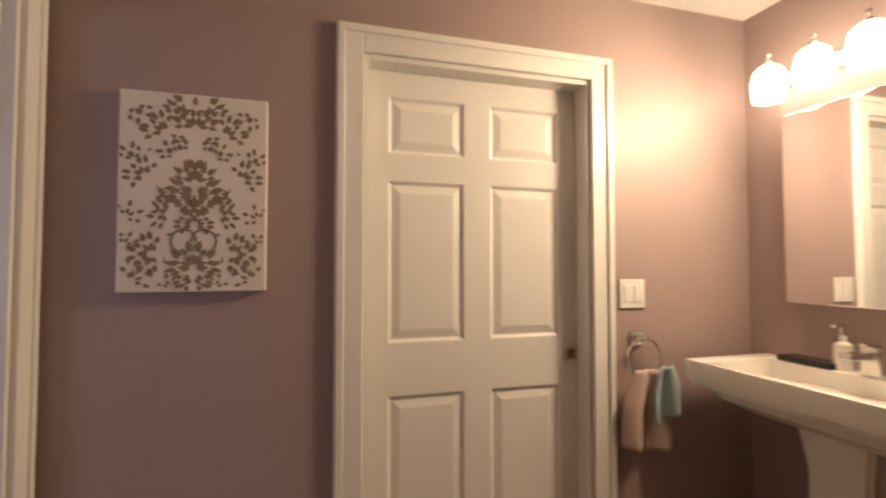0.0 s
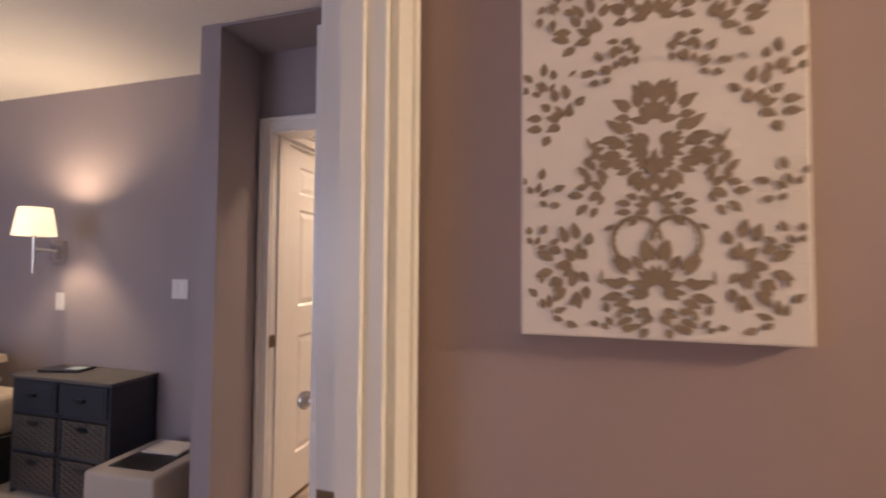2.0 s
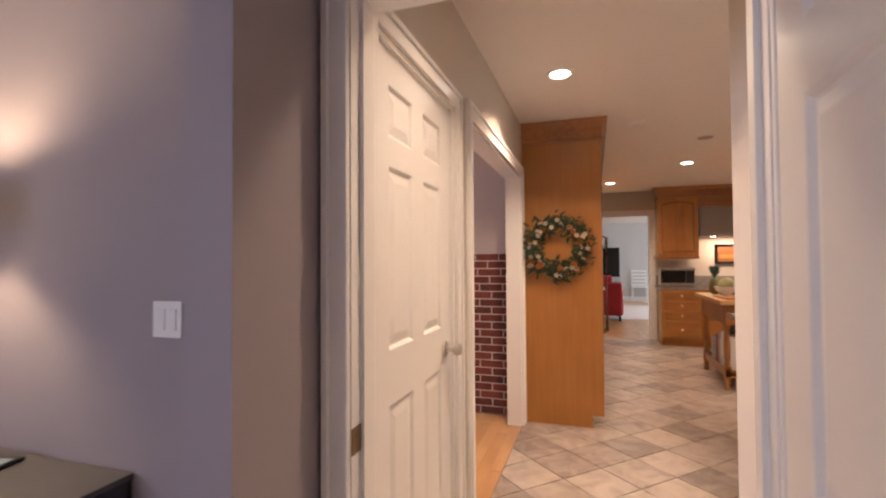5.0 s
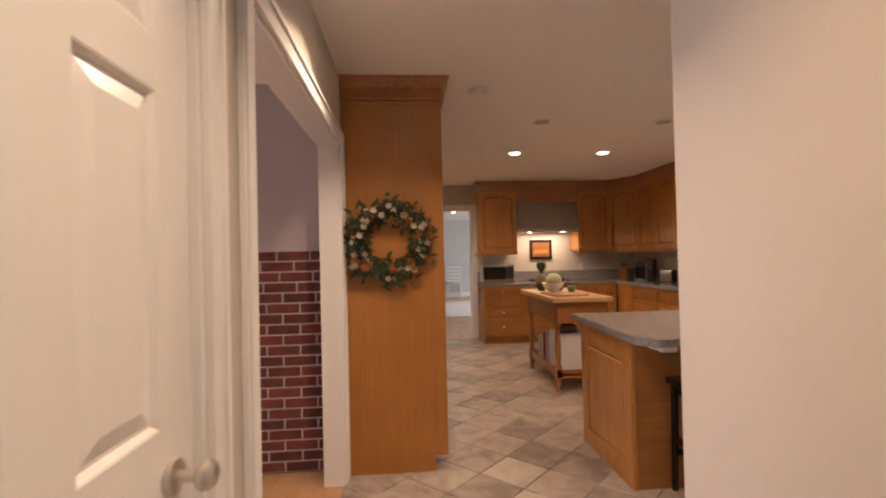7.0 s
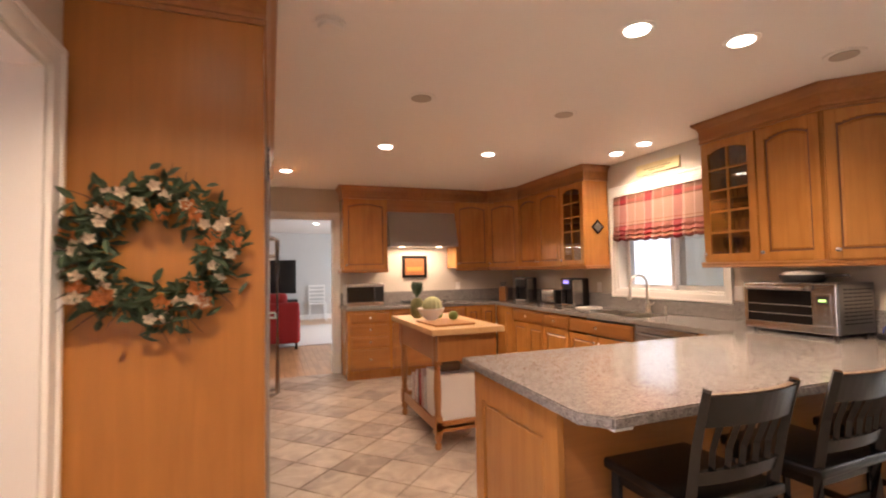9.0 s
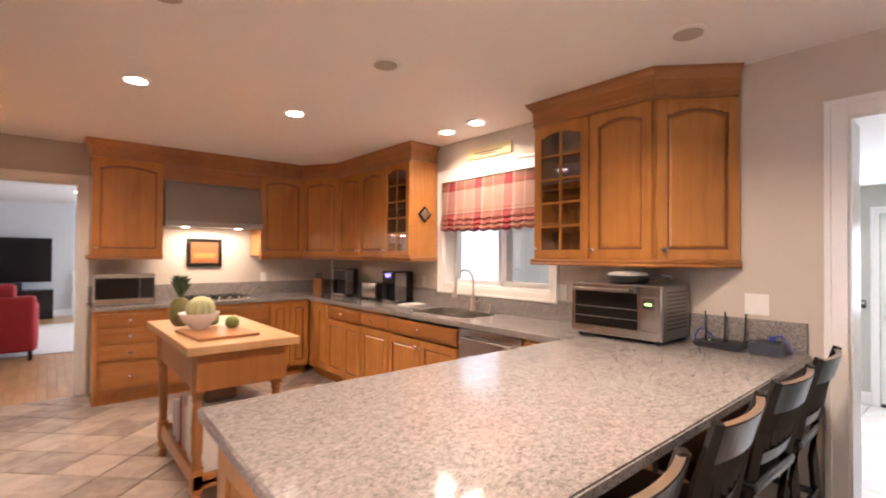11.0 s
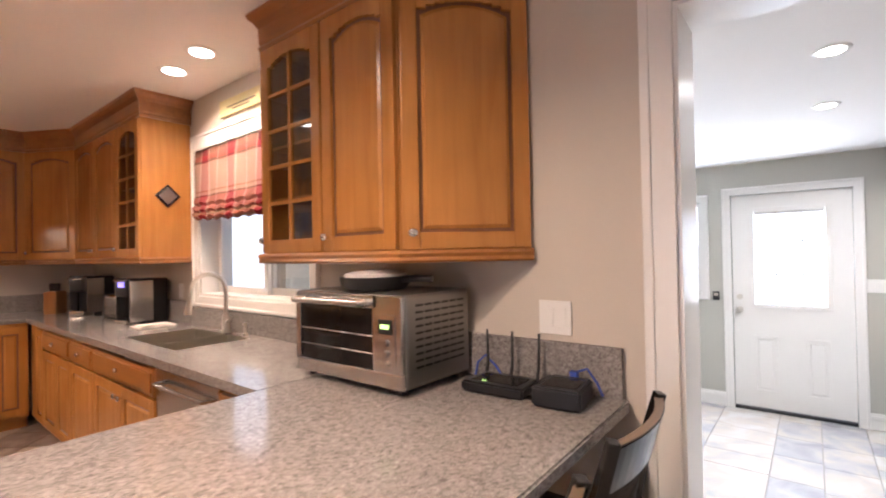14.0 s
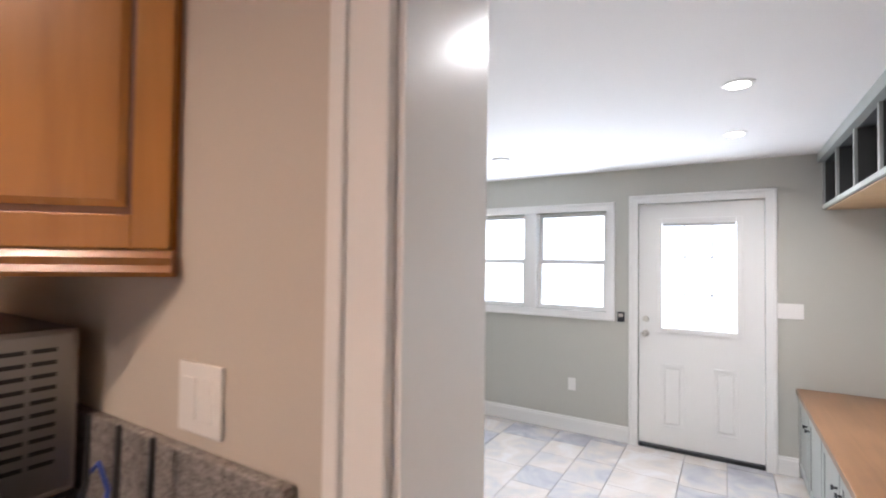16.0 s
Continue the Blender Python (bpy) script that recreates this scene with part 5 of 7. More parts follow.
part("lower_trim", bx(0.212, 0.698, 10.318, 10.332, 0.918, 0.972, 0.003), "steel", mw)
for x in (0.25, 0.66):
    part("foot", cyl(bmesh.new(), Matrix.Translation((x, 10.5, 0.92)), 0.015, 0.015, 0.009), "black", mw)


def coffee_maker(x, y, turn, mat, label, disp):
    c = thing("coffee_maker", label, "coffee maker", "", at(x, y, 0.9155, turn))
    bm = bmesh.new()
    box(bm, -0.09, 0.09, -0.06, 0.14, 0.0, 0.33, 0.025, 3)
    part("body", bm, "black", c, "", True)
    part("head", bx(-0.088, 0.088, -0.15, -0.061, 0.20, 0.335, 0.022, 3), "black", c, "", True)
    part("side_trim", box(bx(-0.096, -0.088, -0.14, 0.02, 0.02, 0.315, 0.003), 0.088, 0.096, -0.14, 0.02, 0.02, 0.315, 0.003), "steel", c, "silver side trim")
    part("drip_tray", bx(-0.075, 0.075, -0.16, -0.062, 0.0, 0.035, 0.006), "steel", c)
    part("display", bx(-0.04, 0.04, -0.153, -0.149, 0.27, 0.31), disp, c, "small display")
    part("lid_handle", sweep(bmesh.new(), [(-0.07, -0.13, 0.336), (-0.07, -0.165, 0.315), (0.07, -0.165, 0.315), (0.07, -0.13, 0.336)], 0.008), "steel", c, "", True)
    return c


coffee_maker(2.68, 8.93, -80, "black", "black single cup coffee maker with blue display", "ledblue")
coffee_maker(2.66, 10.02, -62, "black", "black and silver pod coffee maker in the corner", "black")
to = thing("toaster", "stainless two slot toaster", "toaster", "", at(2.70, 9.44, 0.9155, -85))
part("body", bx(-0.14, 0.14, -0.08, 0.08, 0.008, 0.19, 0.03, 3), "steel", to, "", True)
part("end_cap", box(bx(-0.155, -0.13, -0.082, 0.082, 0.0, 0.185, 0.02), 0.13, 0.155, -0.082, 0.082, 0.0, 0.185, 0.02), "black", to)
for y in (-0.03, 0.03):
    part("slot", bx(-0.11, 0.11, y - 0.011, y + 0.011, 0.185, 0.1915), "black", to)
kb = thing("knife_block", "small amber wooden knife block", "knife block", "", at(2.47, 10.35, 0.9155, -40) @ pose(0, 0, 0, 0, 0, 0))
bm = bmesh.new()
prism(bm, [(-0.05, -0.09), (0.05, -0.09), (0.05, 0.07), (-0.05, 0.07)], 0, 0.20)
bmesh.ops.bevel(bm, geom=list(bm.edges), offset=0.006, segments=2, affect="EDGES")
part("block", bm, "cartwood", kb)
for k in range(4):
    part("knife_handle", bx(-0.035 + 0.022 * k, -0.022 + 0.022 * k, -0.03, -0.008, 0.20, 0.27, 0.003), "black", kb)
single("dish_cloth", box(bx(2.52, 2.76, 8.55, 8.72, 0.9155, 0.926, 0.004), 2.55, 2.74, 8.57, 8.70, 0.9255, 0.934, 0.004), "paper", "folded white dish cloth on the counter", "cloth")

# toaster oven
tv = thing("toaster_oven", "stainless countertop toaster oven with glass door", "toaster oven", "", at(2.45, 6.665, 0.9155, -90))
W, D, Hh = 0.58, 0.37, 0.335
# body steel darker than the front: the wall cabinet's shade is in the colour
part("body", bx(0, W, 0.02, D, 0.022, Hh, 0.012, 2), "darksteel", tv)
bm = bmesh.new()
box(bm, 0.004, W - 0.004, 0.0, 0.021, 0.024, 0.075, 0.004)
box(bm, 0.004, W - 0.115, 0.0, 0.021, 0.285, Hh - 0.004, 0.004)
box(bm, 0.004, 0.03, 0.0, 0.021, 0.075, 0.285, 0.003)
box(bm, W - 0.14, W - 0.004, 0.0, 0.021, 0.075, Hh - 0.004, 0.004)
part("front_frame", bm, "steel", tv)
part("window", bx(0.03, W - 0.14, 0.008, 0.016, 0.075, 0.285), "ovenglass", tv, "dark glass door")
for z in (0.13, 0.19):
    part("rack", sweep(bmesh.new(), [(0.035, 0.007, z), (W - 0.145, 0.007, z)], 0.0014, 6), "nickel", tv)
part("handle", sweep(bmesh.new(), [(0.04, 0.0, 0.30), (0.04, -0.035, 0.302), (W - 0.17, -0.035, 0.302), (W - 0.17, 0.0, 0.30)], 0.012, 10), "steel", tv, "wide bar handle", True)
cp = part("control_panel", bx(W - 0.115, W - 0.03, -0.003, 0.001, 0.08, 0.27, 0.002), "steel", tv, "pale control panel")
part("display_screen", bx(W - 0.105, W - 0.042, -0.005, -0.003, 0.205, 0.252), "black", cp)
part("display", bx(W - 0.095, W - 0.055, -0.006, -0.0052, 0.222, 0.236), "led", cp, "green lit display")
for k in range(3):
    part("dial", cyl(bmesh.new(), rot_x90(W - 0.072, -0.006, 0.105 + 0.035 * k), 0.012, 0.011, 0.012, 14), "steel", cp, "", True)
sl = bmesh.new()
for r in range(10):
    for c in range(6):
        box(sl, W - 0.0008, W + 0.0012, 0.065 + c * 0.046, 0.103 + c * 0.046, 0.085 + r * 0.023, 0.093 + r * 0.023)
tagged(part("vent_grid", sl, "black", tv, "rows of dark vent openings"), "", "", "", "stuff")
for x in (0.04, W - 0.04):
    for y in (0.05, D - 0.04):
        part("foot", cyl(bmesh.new(), Matrix.Translation((x, y, 0.011)), 0.014, 0.012, 0.0225, 12), "black", tv)
pn = thing("griddle_pan", "dark oval pan with pale grey lid", "pan", "", at(2.60, 6.36, 0.9155 + 0.336, -83))
part("pan", lathe(bmesh.new(), [(0.02, 0.0), (0.115, 0.0), (0.135, 0.02), (0.14, 0.045), (0.13, 0.045), (0.12, 0.03)], seg=32), "black", pn, "", True)
part("lid", lathe(bmesh.new(), [(0.122, 0.0455), (0.12, 0.055), (0.08, 0.066), (0.01, 0.07)], seg=32), "rug", pn, "pale grey lid", True)
part("pan_handle", sweep(bmesh.new(), [(0.13, 0, 0.035), (0.2, 0, 0.04), (0.27, 0.01, 0.038)], [0.012, 0.012, 0.010], 8), "black", pn, "", True)
pn.scale = (0.92, 1.05, 1.1)


def router(x, y, w, d, h, turn, n, label):
    r = thing("router", label, "router", "routers on the counter", at(x, y, 0.9155, turn))
    bm = bmesh.new()
    prism(bm, [(-w / 2, -d / 2), (w / 2, -d / 2), (w / 2 * 0.88, d / 2), (-w / 2 * 0.88, d / 2)], 0.003, h)
    bmesh.ops.bevel(bm, geom=list(bm.edges), offset=0.007, segments=2, affect="EDGES")
    part("case", bm, "black", r, "", True)
    part("top_panel", bx(-w * 0.36, w * 0.36, -d * 0.36, d * 0.30, h, h + 0.003, 0.001), "ovenglass", r)
    for i in range(n):
        ax = (i - (n - 1) / 2) * w * 0.42
        part("antenna", sweep(bmesh.new(), [(ax, d / 2 - 0.01, h * 0.6), (ax, d / 2 + 0.006, h + 0.03), (ax + 0.004 * (i - 1), d / 2 + 0.008, h + 0.15)], [0.007, 0.006, 0.0045], 8), "black", r, "", True)
    if n:
        part("status_light", bx(-0.045, -0.03, -d * 0.36, -d * 0.36 + 0.006, h + 0.0031, h + 0.004), "led", r)
    return r


router(2.72, 5.885, 0.235, 0.15, 0.038, -88, 3, "black wireless router with three antennas")
router(2.72, 5.66, 0.15, 0.17, 0.062, -84, 0, "black network box with blue cable plug")
cb = thing("network_cables", "blue and black cables behind the routers", "cable")
part("blue_cable", sweep(bmesh.new(), [(2.80, 5.93, 0.94), (2.825, 5.97, 0.965), (2.83, 6.02, 1.0), (2.825, 6.05, 0.97), (2.82, 6.06, 0.92)], 0.004, 8), "cable", cb, "blue cable", True)
part("blue_plug", bx(2.795, 2.815, 5.65, 5.675, 0.965, 0.995, 0.003), "cable", cb, "blue plug")
part("black_cord", sweep(bmesh.new(), [(2.81, 5.80, 0.935), (2.83, 5.76, 0.96), (2.832, 5.70, 0.94), (2.81, 5.69, 0.93)], 0.004, 8), "black", cb, "", True)
part("long_blue_cable", sweep(bmesh.new(), [(2.815, 5.66, 0.99), (2.833, 5.63, 1.0), (2.835, 5.60, 0.96), (2.832, 5.58, 0.92)], 0.004, 8), "cable", cb, "blue cable", True)


# ---- stools ----
def stool(x, y, turn, first=None):
    if first:
        return copy_thing(first, at(x, y, 0, turn))
    s = thing("bar_stool", "black wooden counter stool with slatted back", "stool", "stools at the peninsula", at(x, y, 0, turn))
    w, d = 0.42, 0.40
    bm = bmesh.new()
    box(bm, -w / 2, w / 2, -0.02, d, 0.60, 0.64, 0.014, 3)
    part("seat", bm, "blackwood", s, "", True)
    bm = bmesh.new()
    part("seat_frame", box(bx(-w / 2 + 0.03, w / 2 - 0.03, 0.02, d - 0.03, 0.555, 0.60), -w / 2 + 0.05, w / 2 - 0.05, 0.04, d - 0.05, 0.545, 0.556), "blackwood", s)
    for sx in (-1, 1):
        part("front_leg", sweep(bmesh.new(), [(sx * 0.185, d - 0.04, 0), (sx * 0.175, d - 0.045, 0.60)], [0.017, 0.021], 4), "blackwood", s)
        part("back_leg", sweep(bmesh.new(), [(sx * 0.19, -0.015, 0), (sx * 0.185, 0.015, 0.45), (sx * 0.185, 0.012, 0.62), (sx * 0.19, -0.025, 0.82), (sx * 0.195, -0.075, 1.0)], [0.018, 0.022, 0.022, 0.020, 0.017], 4), "blackwood", s)
        part("side_rail", bx(sx * 0.18 - 0.009, sx * 0.18 + 0.009, 0.02, d - 0.06, 0.28, 0.31, 0.003), "blackwood", s)
    part("foot_rail", bx(-0.17, 0.17, d - 0.055, d - 0.035, 0.20, 0.235, 0.004), "blackwood", s)
    part("back_stretcher", bx(-0.18, 0.18, -0.01, 0.008, 0.30, 0.33, 0.003), "blackwood", s)

    def curved(z0, z1, y0, y1, bow, t, half):
        bm = bmesh.new()
        n = 12
        ring = []
        for i in range(n + 1):
            u = -1 + 2 * i / n
            o = -bow * (1 - u * u)
            xx = u * half
            ring.append([bm.verts.new((xx, y0 + o, z0)), bm.verts.new((xx, y1 + o, z1)), bm.verts.new((xx, y1 + o - t, z1)), bm.verts.new((xx, y0 + o - t, z0))])
        for a, b in zip(ring, ring[1:]):
            for k in range(4):
                bm.faces.new((a[k], a[(k + 1) % 4], b[(k + 1) % 4], b[k]))
        bm.faces.new(ring[0][::-1])
        bm.faces.new(ring[-1])
        return bm

    part("top_rail", curved(0.885, 0.985, -0.035, -0.062, 0.03, 0.022, 0.198), "blackwood", s)
    part("worn_edge", curved(0.9855, 0.990, -0.061, -0.0625, 0.03, 0.021, 0.19), "worn", s, "worn brown top edge")
    part("lower_rail", curved(0.69, 0.735, 0.012, 0.0, 0.018, 0.020, 0.18), "blackwood", s)
    for k in range(5):
        u = -0.66 + 0.33 * k
        o1, o2 = -0.018 * (1 - u * u), -0.03 * (1 - u * u)
        part("back_slat", sweep(bmesh.new(), [(u * 0.18, -0.004 + o1, 0.72), (u * 0.185, -0.014 + o1, 0.80), (u * 0.19, -0.044 + o2, 0.90)], [0.013, 0.013, 0.013], 4), "blackwood", s)
    return s


s1 = stool(0.72, 5.42, 0)
for x, y, t in ((1.35, 5.44, 2), (1.93, 5.445, -2), (2.50, 5.45, 1)):
    stool(x, y, t, s1)

# ---- butcher block cart ----
kc = thing("kitchen_cart", "maple butcher block cart with turned legs", "cart")
CX0, CX1, CY0, CY1 = 0.42, 1.02, 7.57, 8.82
part("top", bx(CX0, CX1, CY0, CY1, 0.885, 0.93, 0.006), "butcher", kc, "pale butcher block top")
ap = bmesh.new()
for a in ((CX0 + 0.06, CX1 - 0.06, CY0 + 0.06, CY0 + 0.08), (CX0 + 0.06, CX1 - 0.06, CY1 - 0.08, CY1 - 0.06), (CX0 + 0.06, CX0 + 0.08, CY0 + 0.08, CY1 - 0.08), (CX1 - 0.08, CX1 - 0.06, CY0 + 0.08, CY1 - 0.08)):
    box(ap, *a, 0.68, 0.884, 0.002)
part("apron", ap, "cartwood", kc)
LEG = [(0.020, 0.0), (0.026, 0.01), (0.026, 0.04), (0.016, 0.055), (0.028, 0.075), (0.030, 0.10), (0.022, 0.115)]
for x in (CX0 + 0.085, CX1 - 0.085):
    for y in (CY0 + 0.15, CY1 - 0.15):
        bm = lathe(bmesh.new(), LEG, (x, y), 16)
        box(bm, x - 0.030, x + 0.030, y - 0.030, y + 0.030, 0.115, 0.25, 0.004)
        lathe(bm, [(0.024, 0.25), (0.029, 0.27), (0.023, 0.285), (0.028, 0.33), (0.030, 0.45), (0.026, 0.56), (0.021, 0.60), (0.030, 0.615), (0.024, 0.63), (0.028, 0.64)], (x, y), 16)
        box(bm, x - 0.030, x + 0.030, y - 0.030, y + 0.030, 0.64, 0.883, 0.004)
        part("leg", bm, "cartwood", kc, "", True)
sh = bmesh.new()
box(sh, CX0 + 0.09, CX1 - 0.09, CY0 + 0.12, CY1 - 0.12, 0.16, 0.18)
for k in (0, 1):
    yy = CY0 + 0.12 if k == 0 else CY1 - 0.14
    box(sh, CX0 + 0.06, CX1 - 0.06, yy, yy + 0.02, 0.135, 0.215, 0.003)
    xx = CX0 + 0.07 if k == 0 else CX1 - 0.09
    box(sh, xx, xx + 0.02, CY0 + 0.14, CY1 - 0.14, 0.135, 0.215, 0.003)
part("lower_shelf", sh, "cartwood", kc)
single("white_bin", bx(0.53, 0.90, 7.76, 8.08, 0.181, 0.56, 0.012), "paper", "white storage box on the cart shelf", "box")
mg = thing("magazine_stack", "untidy stack of magazines on the cart shelf", "magazines")
rg = random.Random(9)
for k in range(9):
    yy = 8.16 + k * 0.042
    part("magazine", bx(0.53 + rg.uniform(0, 0.03), 0.80, yy, yy + 0.03, 0.181, 0.41 + rg.uniform(0, 0.12), 0.002), ("paper", "peach", "red", "paper", "sepia")[k % 5], mg)
bk = single("handbag", bx(0.56, 0.74, 7.80, 7.98, 0.561, 0.64, 0.03, 3), "worn", "small brown leather pouch on the white box", "bag", smooth=True)
bt = thing("drink_bottle", "green bottle on the cart shelf", "bottle", "", at(0.88, 8.32, 0.181))
part("bottle", lathe(bmesh.new(), [(0.035, 0), (0.038, 0.02), (0.038, 0.2), (0.014, 0.26), (0.014, 0.3)]), "green", bt, "", True)
cbd = thing("cutting_board", "thin wooden cutting board on the cart", "cutting board", "", at(0.66, 7.95, 0.9305, 4))
part("board", bx(-0.17, 0.17, -0.22, 0.22, 0.0, 0.016, 0.005), "cartwood", cbd)
bw = thing("fruit_bowl", "white bowl on the cutting board", "bowl", "", at(0.60, 8.12, 0.947))
part("bowl", lathe(bmesh.new(), [(0.045, 0.0), (0.05, 0.008), (0.095, 0.05), (0.12, 0.10), (0.113, 0.10), (0.088, 0.055), (0.02, 0.02)], seg=32), "porcelain", bw, "", True)
ml = thing("round_gourd", "round yellow green gourd in the bowl", "gourd", "", at(0.605, 8.10, 0.985))
bm = bmesh.new()
bmesh.ops.create_uvsphere(bm, u_segments=40, v_segments=18, radius=0.082, matrix=Matrix.Translation((0, 0, 0.082)))
for v in bm.verts:
    a = math.atan2(v.co.y, v.co.x)
    k = 1 + 0.05 * math.cos(12 * a)
    v.co.x *= k
    v.co.y *= k
part("flesh", bm, "melon", ml, "", True)
pp = thing("pineapple", "dark green pineapple with leafy crown", "pineapple", "", at(0.53, 8.30, 0.9475))
bm = lathe(bmesh.new(), [(0.03, 0), (0.055, 0.03), (0.062, 0.09), (0.055, 0.15), (0.03, 0.18)])
part("fruit", bm, "rind", pp, "", True)
rg = random.Random(3)
bm = bmesh.new()
for k in range(46):
    m = Matrix.Translation((0, 0, 0.17 + 0.002 * k)) @ Matrix.Rotation(k * 2.4, 4, "Z") @ Matrix.Rotation(radians(75 - k * 0.2 - rg.uniform(0, 25)), 4, "X")
    leaf_blade(bm, m, 0.125 - 0.0008 * k, 0.022)
tagged(part("crown", bm, "leaf", pp, "spiky green crown"), "", "", "", "stuff")
for x, y, r, z in ((0.77, 8.03, 0.042, 0.9468), (0.70, 8.22, 0.045, 0.9468)):
    ap1 = thing("green_apple", "green apple on the cutting board", "apple", "apples on the cart", at(x, y, z))
    bm = bmesh.new()
    bmesh.ops.create_uvsphere(bm, u_segments=24, v_segments=14, radius=r, matrix=Matrix.Translation((0, 0, r * 0.9)))
    for v in bm.verts:
        q = max(0, 1 - math.hypot(v.co.x, v.co.y) / (r * 0.55))
        v.co.z += (-0.012 if v.co.z > r else 0.010) * q
    part("skin", bm, "green", ap1, "", True)
    part("stem", sweep(bmesh.new(), [(0, 0, r * 1.55), (0.004, 0, r * 2.05)], 0.002, 5), "twig", ap1)

# glassware behind the glazed doors
gl0 = thing("wine_glass", "clear stemmed glass on a cabinet shelf", "glass", "glassware in the cabinet", at(2.70, 6.72, UB + 0.019))
gp = part("goblet", lathe(bmesh.new(), [(0.03, 0), (0.03, 0.003), (0.004, 0.008), (0.004, 0.07), (0.03, 0.10), (0.034, 0.14), (0.028, 0.17), (0.026, 0.17)], seg=16), "shopglass", gl0, "", True)
for k in range(4):
    zz = UB + (UT - UB) * k / 4 + (0.019 if k == 0 else 0.0125)
    for i, (x, y) in enumerate(((2.66, 6.68), (2.66, 6.77), (2.66, 6.86), (2.67, 6.95), (2.76, 6.73), (2.76, 6.90))):
        if not (k == 0 and i == 0):
            copy_thing(gl0, at(x, y + 0.01 * ((i * 7 + k * 3) % 3 - 1), zz))

# ---- bathroom ----
pt = thing("canvas_print", "cream canvas with brown damask pattern", "wall art", "", at(0.12, 1.964, 1.214))
PW, PH = 0.415, 0.61
part("canvas", bx(0, PW, -0.030, 0, 0, PH, 0.004), "canvas", pt)
mot = bmesh.new()


def petal2(cx, cz, ang, ln, wd):
    """A flat painted leaf, mirrored about the middle of the canvas."""
    for s in (1, -1):
        n = 9
        pts = []
        for i in range(n + 1):
            t = i / n
            pts.append((t * ln, wd * math.sin(math.pi * t) ** 0.8 * (1.15 - 0.6 * t)))
        out = pts + [(u, -v * 0.7) for u, v in pts[::-1][1:-1]]
        ca, sa = math.cos(ang), math.sin(ang)
        vs = []
        for u, v in out:
            x, z = cx + u * ca - v * sa, cz + u * sa + v * ca
            x, z = PW / 2 + s * x, z
            if not (0.004 < x < PW - 0.004 and 0.004 < z < PH - 0.004):
                x, z = min(max(x, 0.004), PW - 0.004), min(max(z, 0.004), PH - 0.004)
            vs.append(mot.verts.new((x, -0.0304 - 0.000003 * len(mot.faces), z)))
        try:
            mot.faces.new(vs if s == 1 else vs[::-1])
        except ValueError:
            pass
        if abs(cx) < 1e-6 and abs(ang - math.pi / 2) < 1e-6:
            break


def spray(cx, cz, n, a0, a1, ln, wd):
    n = int(n * 1.5)
    wd, ln = wd * 0.8, ln * 0.95
    for i in range(n):
        a = a0 + (a1 - a0) * (i / max(1, n - 1))
        ll, q = ln * (0.85 + 0.35 * math.sin(i * 2.1) ** 2), 0.3 * math.sin(i * 3.7 + cz * 40)
        petal2(cx + 0.010 * math.cos(a), cz + 0.010 * math.sin(a), a + q, ll * 0.46, wd * 0.85)
        petal2(cx + (0.012 + ll * 0.5) * math.cos(a), cz + (0.012 + ll * 0.5) * math.sin(a), a - q, ll * 0.5, wd * 1.0)


R = radians
spray(0.0, 0.335, 5, R(20), R(88), 0.062, 0.012)
spray(0.0, 0.300, 5, R(-30), R(40), 0.072, 0.013)
spray(0.0, 0.290, 4, R(-88), R(-35), 0.050, 0.011)
spray(0.0, 0.345, 3, R(60), R(95), 0.050, 0.012)
spray(0.0, 0.505, 5, R(5), R(75), 0.060, 0.012)
spray(0.035, 0.545, 4, R(10), R(80), 0.050, 0.011)
spray(0.085, 0.485, 5, R(-20), R(100), 0.058, 0.012)
spray(0.02, 0.475, 4, R(-80), R(0), 0.036, 0.009)
spray(0.135, 0.350, 5, R(-40), R(120), 0.050, 0.012)
spray(0.165, 0.395, 3, R(20), R(110), 0.045, 0.010)
spray(0.105, 0.300, 4, R(150), R(260), 0.045, 0.010)
spray(0.07, 0.235, 4, R(-60), R(60), 0.048, 0.010)
spray(0.0, 0.205, 4, R(-30), R(70), 0.045, 0.010)
spray(0.115, 0.115, 7, R(-110), R(110), 0.056, 0.013)
spray(0.0, 0.075, 6, R(-20), R(85), 0.068, 0.012)
spray(0.0, 0.045, 3, R(-60), R(0), 0.045, 0.010)
spray(0.165, 0.035, 3, R(60), R(200), 0.050, 0.010)
spray(0.06, 0.012, 3, R(20), R(160), 0.036, 0.009)
spray(0.185, 0.225, 3, R(60), R(200), 0.040, 0.010)
spray(0.165, 0.560, 3, R(180), R(290), 0.045, 0.010)
spray(0.055, 0.42, 3, R(-20), R(80), 0.040, 0.010)
spray(0.19, 0.14, 3, R(80), R(200), 0.035, 0.009)
rp = random.Random(8)
for i in range(14):
    petal2(rp.uniform(0.012, 0.195), rp.uniform(0.02, 0.59), rp.uniform(0, 6.28), rp.uniform(0.012, 0.026), rp.uniform(0.003, 0.006))
petal2(0.0, 0.25, R(90), 0.05, 0.012)
petal2(0.0, 0.575, R(90), 0.03, 0.008)
for i in range(14):
    a = R(-60 + i * 17)
    petal2(0.028 + 0.034 * math.cos(a), 0.155 + 0.036 * math.sin(a), a + R(90), 0.016, 0.005)
mt = done("damask", mot, "damask")
mt.parent = pt
mt["label"] = "brown damask leaves and scrolls"
mt["kind"] = "stuff"

